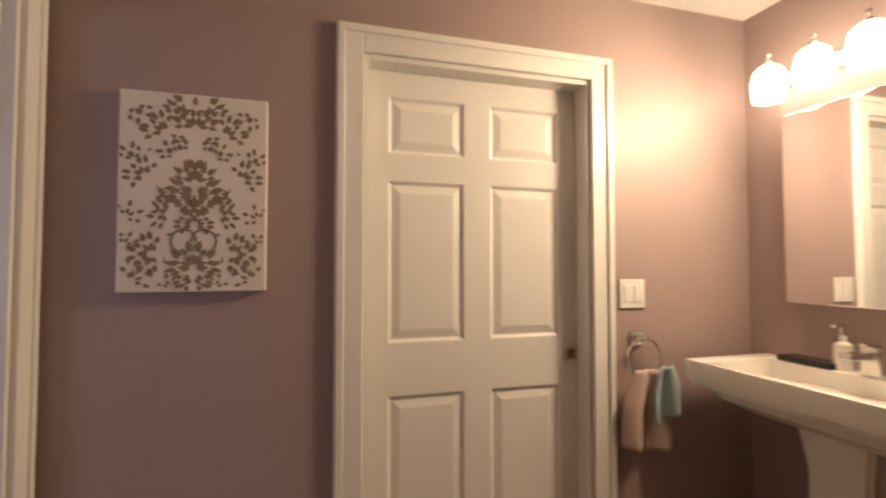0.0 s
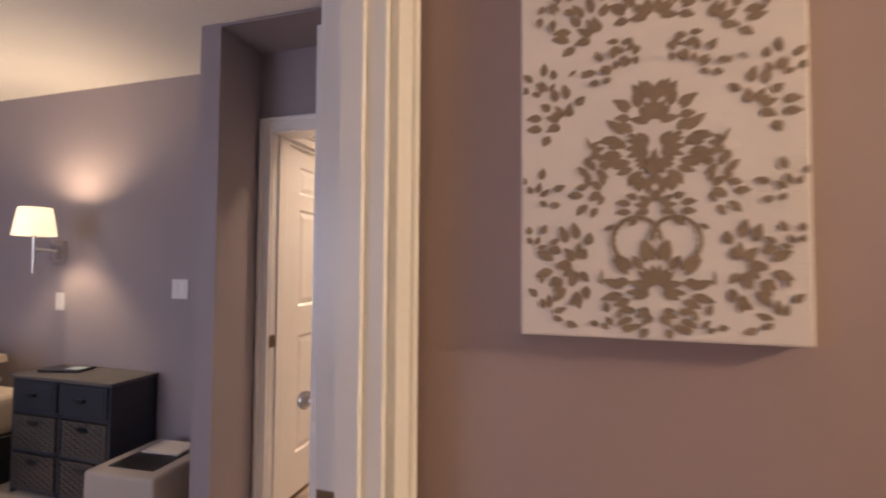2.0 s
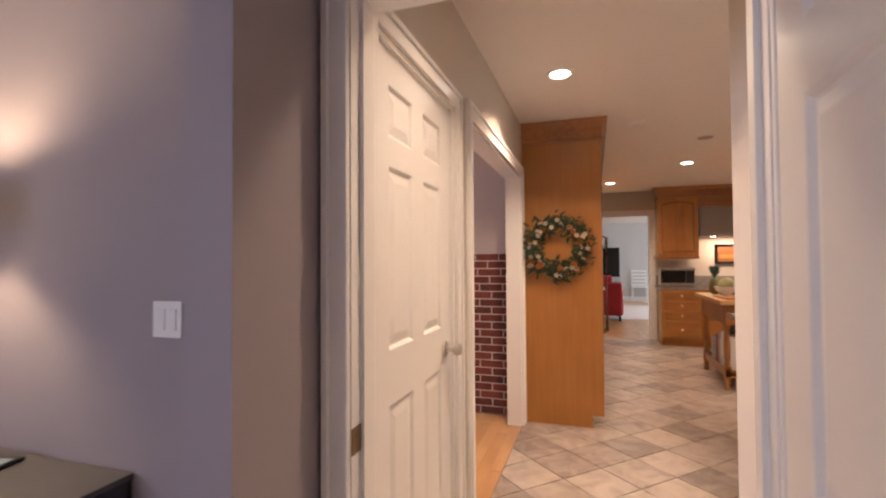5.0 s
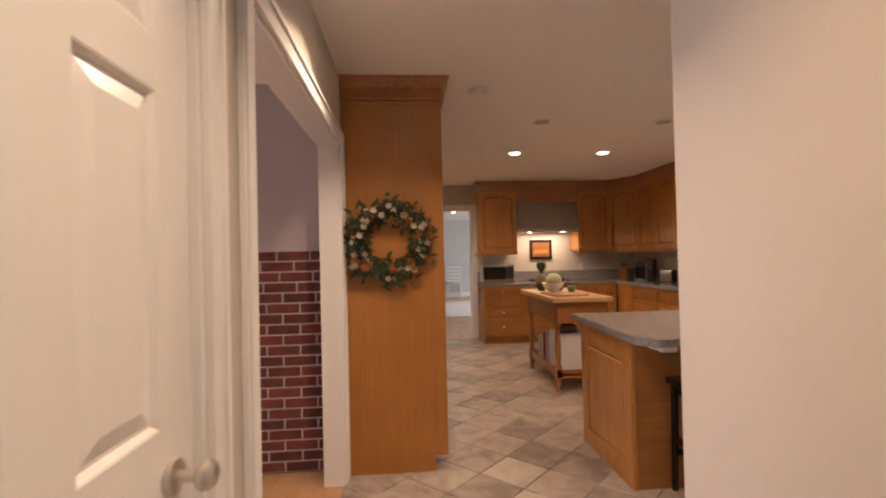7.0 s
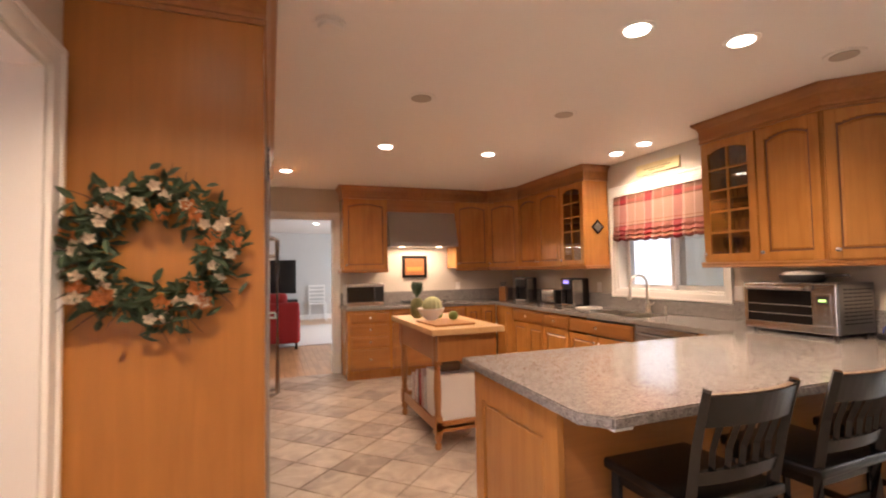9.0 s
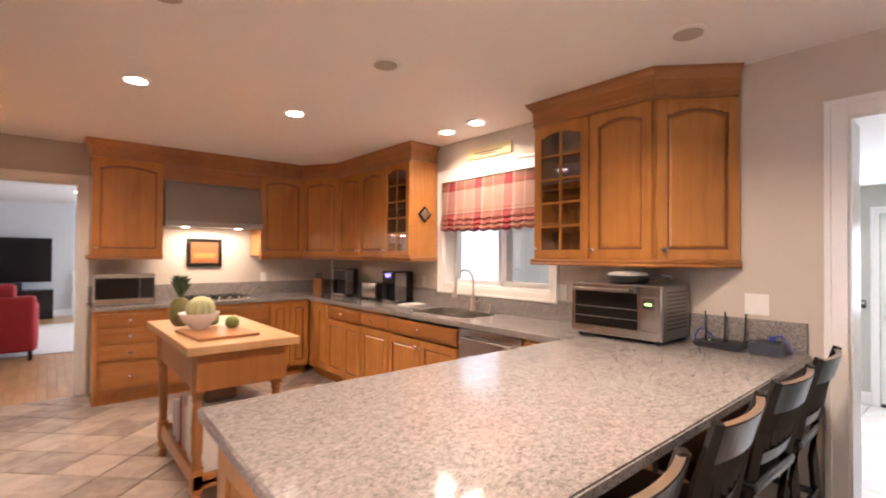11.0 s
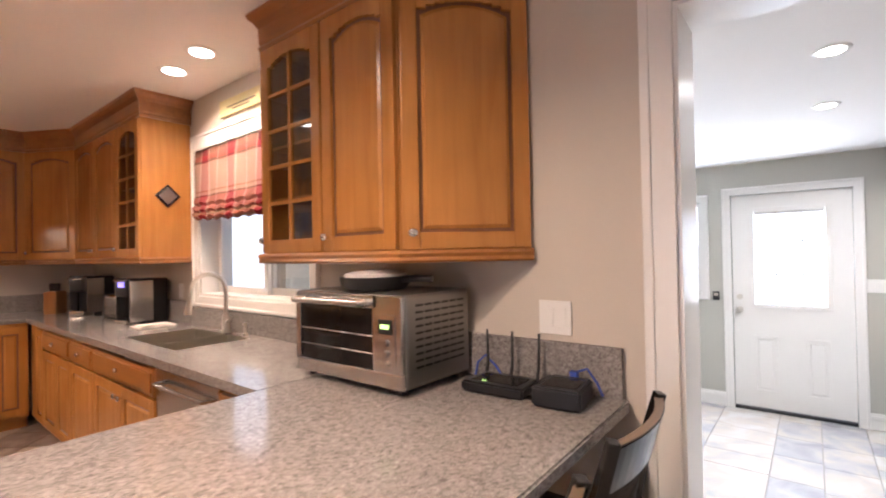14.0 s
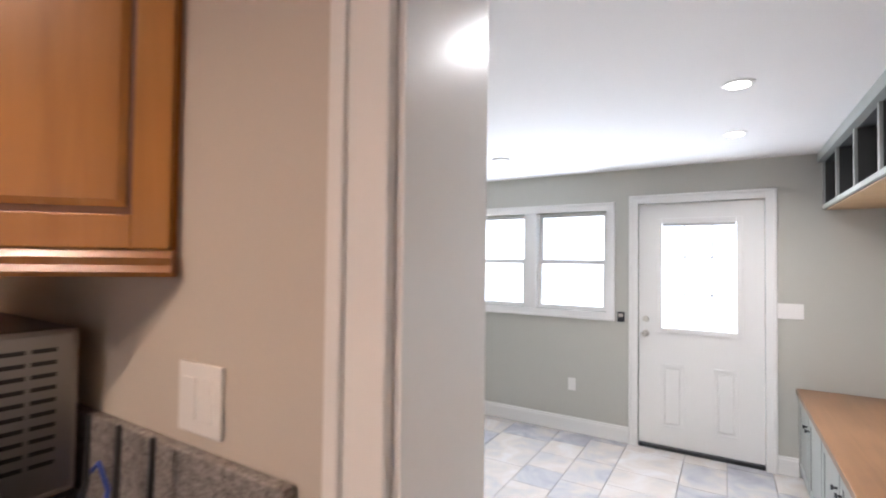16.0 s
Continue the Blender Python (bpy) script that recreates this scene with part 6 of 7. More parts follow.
plate(1.93, 1.964, 1.18, "-y", 2, "white double light switch plate in the bathroom")
tr = thing("towel_ring", "chrome towel ring on a square post", "towel ring", "", at(1.945, 1.964, 1.0))
part("post", box(bx(-0.028, 0.028, -0.012, 0, -0.028, 0.028, 0.004), -0.012, 0.012, -0.055, -0.010, -0.012, 0.012, 0.003), "chrome", tr)
part("ring", sweep(bmesh.new(), [(0.075 * math.sin(a), -0.050, -0.070 + 0.075 * math.cos(a)) for a in [2 * math.pi * i / 32 for i in range(33)]], 0.005, 8), "chrome", tr, "", True)


def cloth(name, x0, x1, z0, z1, y, mat, label, lean=0.0, seed=1):
    rg = random.Random(seed)
    ph = rg.uniform(0, 6)
    bm = bmesh.new()
    nx, nz = 18, 16
    grid = []
    for j in range(nz + 1):
        t = j / nz
        pinch = 0.45 + 0.55 * min(1, t * 2.2)
        row = []
        for i in range(nx + 1):
            u = i / nx
            x = (x0 + x1) / 2 + (u - 0.5) * (x1 - x0) * pinch + lean * t
            yy = y - 0.016 * math.sin(u * 9 + ph) * (0.5 + t) - 0.012 * (1 - t)
            row.append(bm.verts.new((x, yy, z1 - (z1 - z0) * t - 0.02 * t * math.sin(u * 3 + ph))))
        grid.append(row)
    for a, b in zip(grid, grid[1:]):
        for i in range(nx):
            bm.faces.new((a[i], a[i + 1], b[i + 1], b[i]))
    ob = single(name, bm, mat, label, "towel", smooth=True)
    so = ob.modifiers.new("thick", "SOLIDIFY")
    so.thickness = 0.008
    return ob


cloth("hand_towel", 1.845, 2.05, 0.58, 0.885, 1.915, "peach", "peach hand towel hanging on the ring", 0.0, 2)
cloth("wash_cloth", 1.94, 2.085, 0.70, 0.90, 1.885, "bluecloth", "pale blue wash cloth over the hand towel", 0.01, 4)

ps = thing("pedestal_sink", "white rectangular pedestal sink", "sink")
bm = bmesh.new()
SX, SY = (2.11, 2.546), (1.05, 1.885)
rim, tz = 0.045, 0.925
box(bm, SX[0], SX[1], SY[0], SY[0] + rim, 0.845, tz, 0.008)
box(bm, SX[0], SX[1], SY[1] - 0.09, SY[1], 0.845, tz, 0.008)
box(bm, SX[0], SX[0] + rim, SY[0] + rim, SY[1] - 0.09, 0.845, tz, 0.008)
box(bm, SX[1] - 0.11, SX[1], SY[0] + rim, SY[1] - 0.09, 0.845, tz, 0.008)
box(bm, SX[0] + 0.02, SX[1] - 0.02, SY[0] + 0.02, SY[1] - 0.02, 0.825, 0.86, 0.006)
part("basin", bm, "porcelain", ps, "", True)
bm = bmesh.new()
ring0 = None
for s, z in ((1.0, 0.86), (0.96, 0.84), (0.80, 0.79), (0.55, 0.76)):
    cx, cy = (SX[0] + SX[1]) / 2, (SY[0] + SY[1]) / 2
    hx, hy = 0.19 * s, 0.38 * s
    rg4 = [bm.verts.new((cx + a * hx, cy + b * hy, z)) for a, b in ((-1, -1), (1, -1), (1, 1), (-1, 1))]
    if ring0:
        for i in range(4):
            bm.faces.new((ring0[i], ring0[(i + 1) % 4], rg4[(i + 1) % 4], rg4[i]))
    ring0 = rg4
bm.faces.new(ring0)
part("underside", bm, "porcelain", ps)
bm = bmesh.new()
prev = None
for hx, hy, z in ((0.115, 0.13, 0.0), (0.115, 0.13, 0.03), (0.09, 0.10, 0.06), (0.085, 0.095, 0.60), (0.11, 0.125, 0.79)):
    rg4 = [bm.verts.new((2.40 + a * hx, 1.47 + b * hy, z)) for a, b in ((-1, -1), (1, -1), (1, 1), (-1, 1))]
    if prev:
        for i in range(4):
            bm.faces.new((prev[i], prev[(i + 1) % 4], rg4[(i + 1) % 4], rg4[i]))
    else:
        bm.faces.new(rg4[::-1])
    prev = rg4
bm.faces.new(prev)
bmesh.ops.bevel(bm, geom=list(bm.edges), offset=0.012, segments=2, affect="EDGES")
part("pedestal", bm, "porcelain", ps, "", True)
part("drain", cyl(bmesh.new(), Matrix.Translation((2.30, 1.43, 0.861)), 0.024, 0.024, 0.006), "chrome", ps, "", True)
bf = thing("basin_faucet", "low chrome bathroom faucet", "faucet", "", at(2.48, 1.45, 0.9255))
part("body", bx(-0.03, 0.03, -0.03, 0.03, 0, 0.10, 0.006), "chrome", bf)
part("spout", bx(-0.14, -0.025, -0.02, 0.02, 0.06, 0.085, 0.005), "chrome", bf)
part("lever", bx(-0.06, 0.02, -0.012, 0.012, 0.1005, 0.112, 0.003), "chrome", bf)
st = thing("soap_tray", "dark soap tray on the sink rim", "tray", "", at(2.48, 1.66, 0.9255))
part("tray", bx(-0.045, 0.045, -0.10, 0.10, 0, 0.022, 0.008), "black", st)
sp = thing("soap_bottle", "small clear soap pump bottle", "bottle", "", at(2.49, 1.555, 0.9255))
part("bottle", lathe(bmesh.new(), [(0.028, 0), (0.03, 0.01), (0.03, 0.09), (0.012, 0.10), (0.012, 0.12)]), "porcelain", sp, "", True)
part("pump", box(bx(-0.006, 0.006, -0.006, 0.006, 0.12, 0.15), -0.045, 0.008, -0.008, 0.008, 0.15, 0.16, 0.002), "chrome", sp)

mi = thing("bathroom_mirror", "frameless rectangular mirror above the sink", "mirror")
part("glass", bx(2.525, 2.535, 1.08, 1.785, 1.145, 1.905, 0.003), "mirror", mi)
part("backing", bx(2.535, 2.548, 1.10, 1.765, 1.165, 1.885), "black", mi)
vl = thing("vanity_light", "chrome bar light with three glass shades", "wall light")
part("bar", bx(2.515, 2.548, 1.34, 1.85, 2.02, 2.08, 0.006), "chrome", vl)
for y in (1.775, 1.60, 1.42):
    part("arm", sweep(bmesh.new(), [(2.515, y, 2.05), (2.46, y, 2.06), (2.45, y, 2.105)], 0.007, 8), "chrome", vl, "", True)
    part("finial", lathe(bmesh.new(), [(0.012, 2.105), (0.016, 2.115), (0.008, 2.135), (0.012, 2.145), (0.004, 2.155)], (2.45, y), 12), "chrome", vl, "", True)
    sh1 = part("glass_shade", lathe(bmesh.new(), [(0.03, 2.10), (0.052, 2.08), (0.062, 2.03), (0.058, 1.97), (0.05, 1.955)], (2.45, y), 24), "bulb", vl, "glowing frosted glass shade", True)
    sh1.visible_shadow = False
    lamp("vanity_lamp", "POINT", pose(2.38, y, 2.0), 1.5, (1.0, 0.77, 0.52), 0.06)

lamp("vanity_shade_glow", "AREA", pose(2.375, 1.36, 2.01, 0, 62, 0), 25.0, (1.0, 0.75, 0.49), 0.11, 0.30)

# ---- bedroom ----
ds = thing("bedside_cabinet", "charcoal cabinet with two drawers and baskets", "cabinet", "", at(-2.98, 3.08))
DW, DD, DH = 0.76, 0.285, 0.68
bm = bmesh.new()
for a in ((0, 0.02), (DW / 2 - 0.01, DW / 2 + 0.01), (DW - 0.02, DW)):
    box(bm, a[0], a[1], 0.0, DD, 0, DH - 0.02)
for z in (0.02, 0.24, 0.46):
    box(bm, 0.02, DW - 0.02, 0.0, DD, z, z + 0.018)
box(bm, 0.0, DW, DD - 0.01, DD, 0, DH - 0.02)
part("carcass", bm, "dresser", ds)
part("top", bx(-0.012, DW + 0.012, -0.015, DD, DH - 0.02, DH, 0.004), "dressertop", ds, "grey worn top")
for i in (0, 1):
    x0 = 0.024 + i * DW / 2
    d = part("drawer", box(bx(x0, x0 + DW / 2 - 0.04, -0.012, 0.05, 0.484, DH - 0.026, 0.003), x0 + 0.02, x0 + DW / 2 - 0.06, -0.016, -0.010, 0.505, DH - 0.046, 0.003), "dresser", ds)
    part("pull", box(bx(x0 + 0.13, x0 + 0.19, -0.034, -0.015, 0.565, 0.585, 0.004), x0 + 0.15, x0 + 0.17, -0.03, -0.012, 0.56, 0.57), "black", d)
    for z in (0.042, 0.262):
        bk = bmesh.new()
        for r in range(12):
            for c in range(9):
                o = 0.003 if (r + c) % 2 else 0.0
                xx = x0 + 0.006 + c * (DW / 2 - 0.052) / 9
                box(bk, xx, xx + (DW / 2 - 0.052) / 9 - 0.002, -0.006 - o, 0.004, z + r * 0.016, z + r * 0.016 + 0.014)
        box(bk, x0 + 0.006, x0 + DW / 2 - 0.046, 0.004, DD - 0.03, z, z + 0.19)
        b = part("basket", bk, "wicker", ds, "woven grey brown basket")
        part("handle_hole", bx(x0 + 0.13, x0 + 0.20, -0.0115, -0.006, z + 0.135, z + 0.165), "black", b)
pad = thing("tablet", "black tablet and papers on the cabinet", "tablet", "", at(-2.76, 3.22, DH + 0.0005, 12))
part("slab", bx(-0.14, 0.12, -0.05, 0.08, 0, 0.014, 0.003), "black", pad)
part("note", bx(0.0, 0.11, -0.02, 0.05, 0.0145, 0.017), "bluecloth", pad, "pale green note pad")

be = thing("bed", "bed with rumpled dark plum duvet", "bed")
part("base", bx(-4.85, -3.12, 1.25, 3.33, 0.0, 0.28, 0.01), "dresser", be)
part("mattress", bx(-4.83, -3.14, 1.27, 3.32, 0.28, 0.52, 0.05, 3), "linen", be)
bm = bmesh.new()
nx, ny = 90, 90
gridv = []
for i in range(nx + 1):
    col = []
    for j in range(ny + 1):
        u, v = i / nx, j / ny
        x, y = -5.0 + 2.02 * u, 1.10 + 1.92 * v
        e = min(u, 1 - u) * 2.02
        e2 = min(v, 1.2 - v) * 1.92
        drop = min(1.0, max(0.0, e / 0.20)) ** 0.5 * min(1.0, max(0.0, e2 / 0.22)) ** 0.5
        p = Vector((x * 2.1, y * 2.1, 0.3))
        z = 0.16 + 0.50 * drop + 0.13 * noise.noise(p) * drop + 0.07 * noise.noise(p * 2.3) + 0.05 * (0.35 - abs(noise.noise(Vector((x * 3.1 + y * 1.3, y * 6.0 - x * 2.0, 1.7))))) + 0.03 * (0.3 - abs(noise.noise(p * 4.1))) + 0.10 * drop * math.exp(-((x + 3.5) ** 2 + (y - 2.6) ** 2) / 0.35)
        col.append(bm.verts.new((x, y, z)))
    gridv.append(col)
for i in range(nx):
    for j in range(ny):
        bm.faces.new((gridv[i][j], gridv[i + 1][j], gridv[i + 1][j + 1], gridv[i][j + 1]))
dv = part("duvet", bm, "duvet", be, "rumpled dark duvet", True)
so = dv.modifiers.new("thick", "SOLIDIFY")
so.thickness = 0.03


def pillow(x, y, z, sx, sy, sz, turn, mat, label):
    bm = bmesh.new()
    bmesh.ops.create_cube(bm, size=2)
    bmesh.ops.subdivide_edges(bm, edges=list(bm.edges), cuts=7, use_grid_fill=True)
    for v in bm.verts:
        u, w = v.co.x, v.co.y
        k = (1 - abs(u) ** 3) * (1 - abs(w) ** 3)
        v.co = Vector((u * sx / 2, w * sy / 2, v.co.z * sz / 2 * (0.25 + 0.75 * k) + 0.012 * noise.noise(Vector((u * 2, w * 2, z)))))
    return single("pillow", bm, mat, label, "pillow", "pillows on the bed", True, at(x, y, z, turn) @ pose(0, 0, 0, 12, 0, 0))


pillow(-3.72, 3.08, 0.66, 0.62, 0.42, 0.20, 4, "linen", "beige pillow at the head of the bed")
pillow(-4.42, 3.05, 0.66, 0.62, 0.42, 0.20, -3, "linen", "beige pillow at the head of the bed")
fb = thing("folded_blanket", "stack of folded cream blankets on the bed", "blanket", "", at(-3.33, 2.98, 0.60, 8))
for k in range(3):
    part("fold", bx(-0.17 + 0.012 * k, 0.17 - 0.008 * k, -0.14, 0.14 - 0.01 * k, 0.035 * k, 0.034 + 0.035 * k, 0.014, 3), "linen", fb, "", True)
single("red_cushion", bx(-3.62, -3.44, 3.10, 3.24, 0.62, 0.70, 0.03, 3), "red", "small red cushion behind the blankets", "cushion", smooth=True)


def sconce(x, swing):
    s = thing("wall_sconce", "swing arm wall lamp with cream shade, lit", "wall lamp", "bedside wall lamps", at(x, 3.369, 1.40))
    part("wall_plate", bx(-0.055, 0.055, -0.022, 0, -0.075, 0.075, 0.005), "nickel", s)
    part("box", bx(-0.035, 0.035, -0.05, -0.021, -0.045, 0.045, 0.004), "chrome", s)
    e = (0.19, -0.28) if swing else (0.0, -0.235)
    part("arm", sweep(bmesh.new(), [(0, -0.05, 0.01), (e[0] * 0.25, -0.10, 0.01), (e[0], e[1], 0.01)], 0.009, 8), "nickel", s, "", True)
    part("stem", sweep(bmesh.new(), [(e[0], e[1], -0.13), (e[0], e[1], 0.10)], [0.006, 0.012], 10), "nickel", s, "", True)
    bm = bmesh.new()
    n = 32
    r0 = [bm.verts.new((e[0] + 0.105 * math.cos(2 * math.pi * i / n), e[1] + 0.105 * math.sin(2 * math.pi * i / n), 0.09)) for i in range(n)]
    r1 = [bm.verts.new((e[0] + 0.080 * math.cos(2 * math.pi * i / n), e[1] + 0.080 * math.sin(2 * math.pi * i / n), 0.255)) for i in range(n)]
    for i in range(n):
        bm.faces.new((r0[i], r0[(i + 1) % n], r1[(i + 1) % n], r1[i]))
    sh = part("shade", bm, "shade", s, "glowing cream fabric shade", True)
    so = sh.modifiers.new("thick", "SOLIDIFY")
    so.thickness = 0.002
    lamp("sconce_lamp", "POINT", pose(x + e[0], 3.369 + e[1], 1.605), 16.0, (1.0, 0.74, 0.46), 0.03)
    return s


sconce(-3.06, True)
sconce(-4.76, False)
plate(-2.07, 3.369, 1.18, "-y", 2, "silvery double switch plate beside the wing wall")
plate(-3.05, 3.369, 1.08, "-y", 1, "white outlet under the bedside lamp", "outlet")
plate(-4.72, 3.369, 1.08, "-y", 1, "white outlet under the far bedside lamp", "outlet")
pr = thing("printer", "beige desktop printer on the floor stand", "printer", "", at(-1.88, 3.06, 0, 4))
part("stand", bx(-0.20, 0.20, -0.20, 0.22, 0, 0.14, 0.006), "dresser", pr)
part("case", bx(-0.20, 0.20, -0.22, 0.22, 0.141, 0.34, 0.02, 3), "plastic", pr, "", True)
part("paper_slot", bx(-0.13, 0.13, -0.15, 0.08, 0.335, 0.345), "black", pr)
part("paper", bx(-0.11, 0.11, 0.02, 0.18, 0.3455, 0.352), "paper", pr, "white paper")

# ---- mudroom ----
xd = thing("outer_door", "closed white half glass entry door with blinds", "door")
bm = bmesh.new()
DX = 6.86
GY0, GY1, GZ0, GZ1 = 4.92, 5.53, 0.80, 1.76
for a in ((4.765, GY0, -0.18, 1.90), (GY1, 5.685, -0.18, 1.90), (GY0, GY1, -0.18, GZ0), (GY0, GY1, GZ1, 1.90)):
    box(bm, DX, DX + 0.045, a[0], a[1], a[2], a[3])
part("slab", bm, "white", xd)
bm = bmesh.new()
for a in ((GY0 - 0.012, GY0 + 0.03, GZ0 - 0.012, GZ1 + 0.012), (GY1 - 0.03, GY1 + 0.012, GZ0 - 0.012, GZ1 + 0.012), (GY0 + 0.03, GY1 - 0.03, GZ0 - 0.012, GZ0 + 0.03), (GY0 + 0.03, GY1 - 0.03, GZ1 - 0.03, GZ1 + 0.012)):
    box(bm, DX - 0.014, DX + 0.001, a[0], a[1], a[2], a[3], 0.004)
part("glass_frame", bm, "white", xd)
g = part("pane", bx(DX + 0.018, DX + 0.022, GY0, GY1, GZ0, GZ1), "glass", xd)
g.visible_shadow = False
mu = bmesh.new()
for k in (1, 2):
    yy = GY0 + (GY1 - GY0) * k / 3
    box(mu, DX + 0.024, DX + 0.030, yy - 0.006, yy + 0.006, GZ0, GZ1)
    zz = GZ0 + (GZ1 - GZ0) * k / 3
    box(mu, DX + 0.024, DX + 0.030, GY0, GY1, zz - 0.006, zz + 0.006)
part("grille", mu, "white", xd)
part("blind_rail", bx(DX - 0.004, DX + 0.012, GY0 + 0.035, GY1 - 0.035, GZ1 - 0.055, GZ1 - 0.03, 0.003), "rug", xd, "grey blind head rail")
for a, b in ((4.935, 5.115), (5.325, 5.515)):
    pf = bx(DX - 0.003, DX + 0.001, a, b, -0.02, 0.52)
    box(pf, DX - 0.013, DX - 0.002, a, a + 0.016, -0.02, 0.52, 0.002)
    box(pf, DX - 0.013, DX - 0.002, b - 0.016, b, -0.02, 0.52, 0.002)
    box(pf, DX - 0.013, DX - 0.002, a + 0.016, b - 0.016, -0.02, -0.004, 0.002)
    box(pf, DX - 0.013, DX - 0.002, a + 0.016, b - 0.016, 0.504, 0.52, 0.002)
    box(pf, DX - 0.014, DX - 0.002, a + 0.035, b - 0.035, 0.015, 0.485, 0.006, 1)
    part("panel", pf, "white", xd)
kn = bmesh.new()
cyl(kn, rot_y90(DX - 0.004, 5.63, 0.77), 0.028, 0.03, 0.01, 20)
bmesh.ops.create_uvsphere(kn, u_segments=18, v_segments=10, radius=0.027, matrix=Matrix.Translation((DX - 0.045, 5.63, 0.77)))
cyl(kn, rot_y90(DX - 0.02, 5.63, 0.77), 0.011, 0.011, 0.04, 12)
part("knob", kn, "nickel", xd, "satin nickel knob", True)
part("deadbolt", cyl(bmesh.new(), rot_y90(DX - 0.008, 5.63, 0.895), 0.024, 0.028, 0.02, 20), "nickel", xd, "", True)
part("threshold", bx(6.835, 6.95, 4.765, 5.685, -0.216, -0.185, 0.003), "black", xd, "dark threshold")
for z in (0.05, 0.95, 1.65):
    part("hinge", cyl(bmesh.new(), Matrix.Translation((6.853, 4.762, z)), 0.007, 0.007, 0.10, 10), "nickel", xd)
mwin = tagged(thing("window_2", "white double hung windows in the mudroom", "window"), "", "", "", "structure")
for a, b in ((5.962, 6.628), (6.752, 7.418)):
    for z0, z1, x in ((0.932, 1.40, 6.88), (1.372, 1.858, 6.915)):
        f = 0.036
        bm = bmesh.new()
        box(bm, x, x + 0.03, a, b, z0, z0 + f, 0.003)
        box(bm, x, x + 0.03, a, b, z1 - f, z1, 0.003)
        box(bm, x, x + 0.03, a, a + f, z0 + f, z1 - f, 0.003)
        box(bm, x, x + 0.03, b - f, b, z0 + f, z1 - f, 0.003)
        s = part("sash", bm, "white", mwin)
        g = part("pane", bx(x + 0.013, x + 0.017, a + f, b - f, z0 + f, z1 - f), "glass", s)
        g.visible_shadow = False
part("mullion", bx(6.83 - 0.015, 6.97, 6.629, 6.751, 0.932, 1.858, 0.003), "white", mwin)
kp = thing("keypad", "small black alarm keypad by the door", "keypad", "", at(6.829, 5.83, 0.90, -90))
part("case", bx(-0.03, 0.03, -0.018, 0, -0.045, 0.045, 0.004), "black", kp)
part("screen", bx(-0.02, 0.02, -0.020, -0.017, 0.0, 0.03), "plastic", kp)
plate(6.829, 4.605, 1.03, "-x", 3, "white triple switch plate beside the outer door")
plate(6.829, 6.27, 0.235, "-x", 1, "white outlet low on the mudroom wall", "outlet")

bn = thing("mudroom_bench", "long sage grey bench with stained wood seat", "bench")
part("seat", bx(3.30, 6.826, 3.952, 4.575, 0.415, 0.455, 0.005), "benchtop", bn, "brown stained plank seat")
part("carcass", bx(3.32, 6.826, 3.952, 4.535, -0.205, 0.414), "benchbox", bn)
for k in range(7):
    x0 = 3.34 + k * 0.497
    d = bx(x0 + 0.01, x0 + 0.487, 4.536, 4.553, -0.13, 0.40, 0.003)
    f = 0.055
    for a in ((x0 + 0.01, x0 + 0.01 + f, -0.13, 0.40), (x0 + 0.487 - f, x0 + 0.487, -0.13, 0.40), (x0 + 0.01 + f, x0 + 0.487 - f, -0.13, -0.13 + f), (x0 + 0.01 + f, x0 + 0.487 - f, 0.40 - f, 0.40)):
        box(d, a[0], a[1], 4.551, 4.560, a[2], a[3], 0.002)
    dd = part("door", d, "benchbox", bn)
    part("knob", lathe(bmesh.new(), [(0.0, 0.0), (0.006, 0.0), (0.006, 0.015), (0.013, 0.02), (0.012, 0.028)], seg=12), "black", dd, "black knob", True).matrix_local = Matrix.Translation((x0 + (0.45 if k % 2 else 0.05), 4.559, 0.30)) @ Matrix.Rotation(-math.pi / 2, 4, "X")
cy = thing("overhead_cubbies", "grey wall cubbies with crown above the bench", "shelf")
bm = bmesh.new()
box(bm, 3.30, 6.826, 3.952, 3.97, 1.80, 2.20)
box(bm, 3.30, 6.826, 3.97, 4.395, 1.80, 1.825)
box(bm, 3.30, 6.826, 3.97, 4.395, 2.15, 2.175)
for k in range(8):
    xx = 3.30 + k * (3.526 - 0.022) / 7
    box(bm, xx, xx + 0.022, 3.97, 4.395, 1.825, 2.15)
# cubby insides far darker than the grey frame: their shade is in the colour
part("carcass", bm, "shadebox", cy)
ff = bmesh.new()
box(ff, 3.30, 6.826, 4.396, 4.412, 1.80, 1.83, 0.002)
for k in range(8):
    xx = 3.30 + k * (3.526 - 0.03) / 7
    box(ff, xx, xx + 0.03, 4.396, 4.412, 1.83, 2.15, 0.002)
part("face_frame", ff, "benchbox", cy, "sage grey face frame")
part("underside", bx(3.31, 6.82, 3.98, 4.39, 1.792, 1.799), "butcher", cy, "bare wood underside")
# extra dark sheet that deepens the shade at the back
part("inner_back", bx(3.325, 6.80, 3.971, 3.976, 1.826, 2.149), "shadebox", cy, "cubby back coloured dark for shade")
part("crown", prism(bmesh.new(), [(3.30, 4.397), (6.826, 4.397), (6.826, 4.44), (3.30, 4.44)], 2.151, 2.219), "benchbox", cy)
vent = thing("ceiling_vent", "small white round ceiling vent", "vent", "", at(5.9, 6.6, 2.22))
part("cover", lathe(bmesh.new(), [(0.05, -0.012), (0.07, -0.010), (0.075, -0.001)], seg=24), "plastic", vent, "", True)

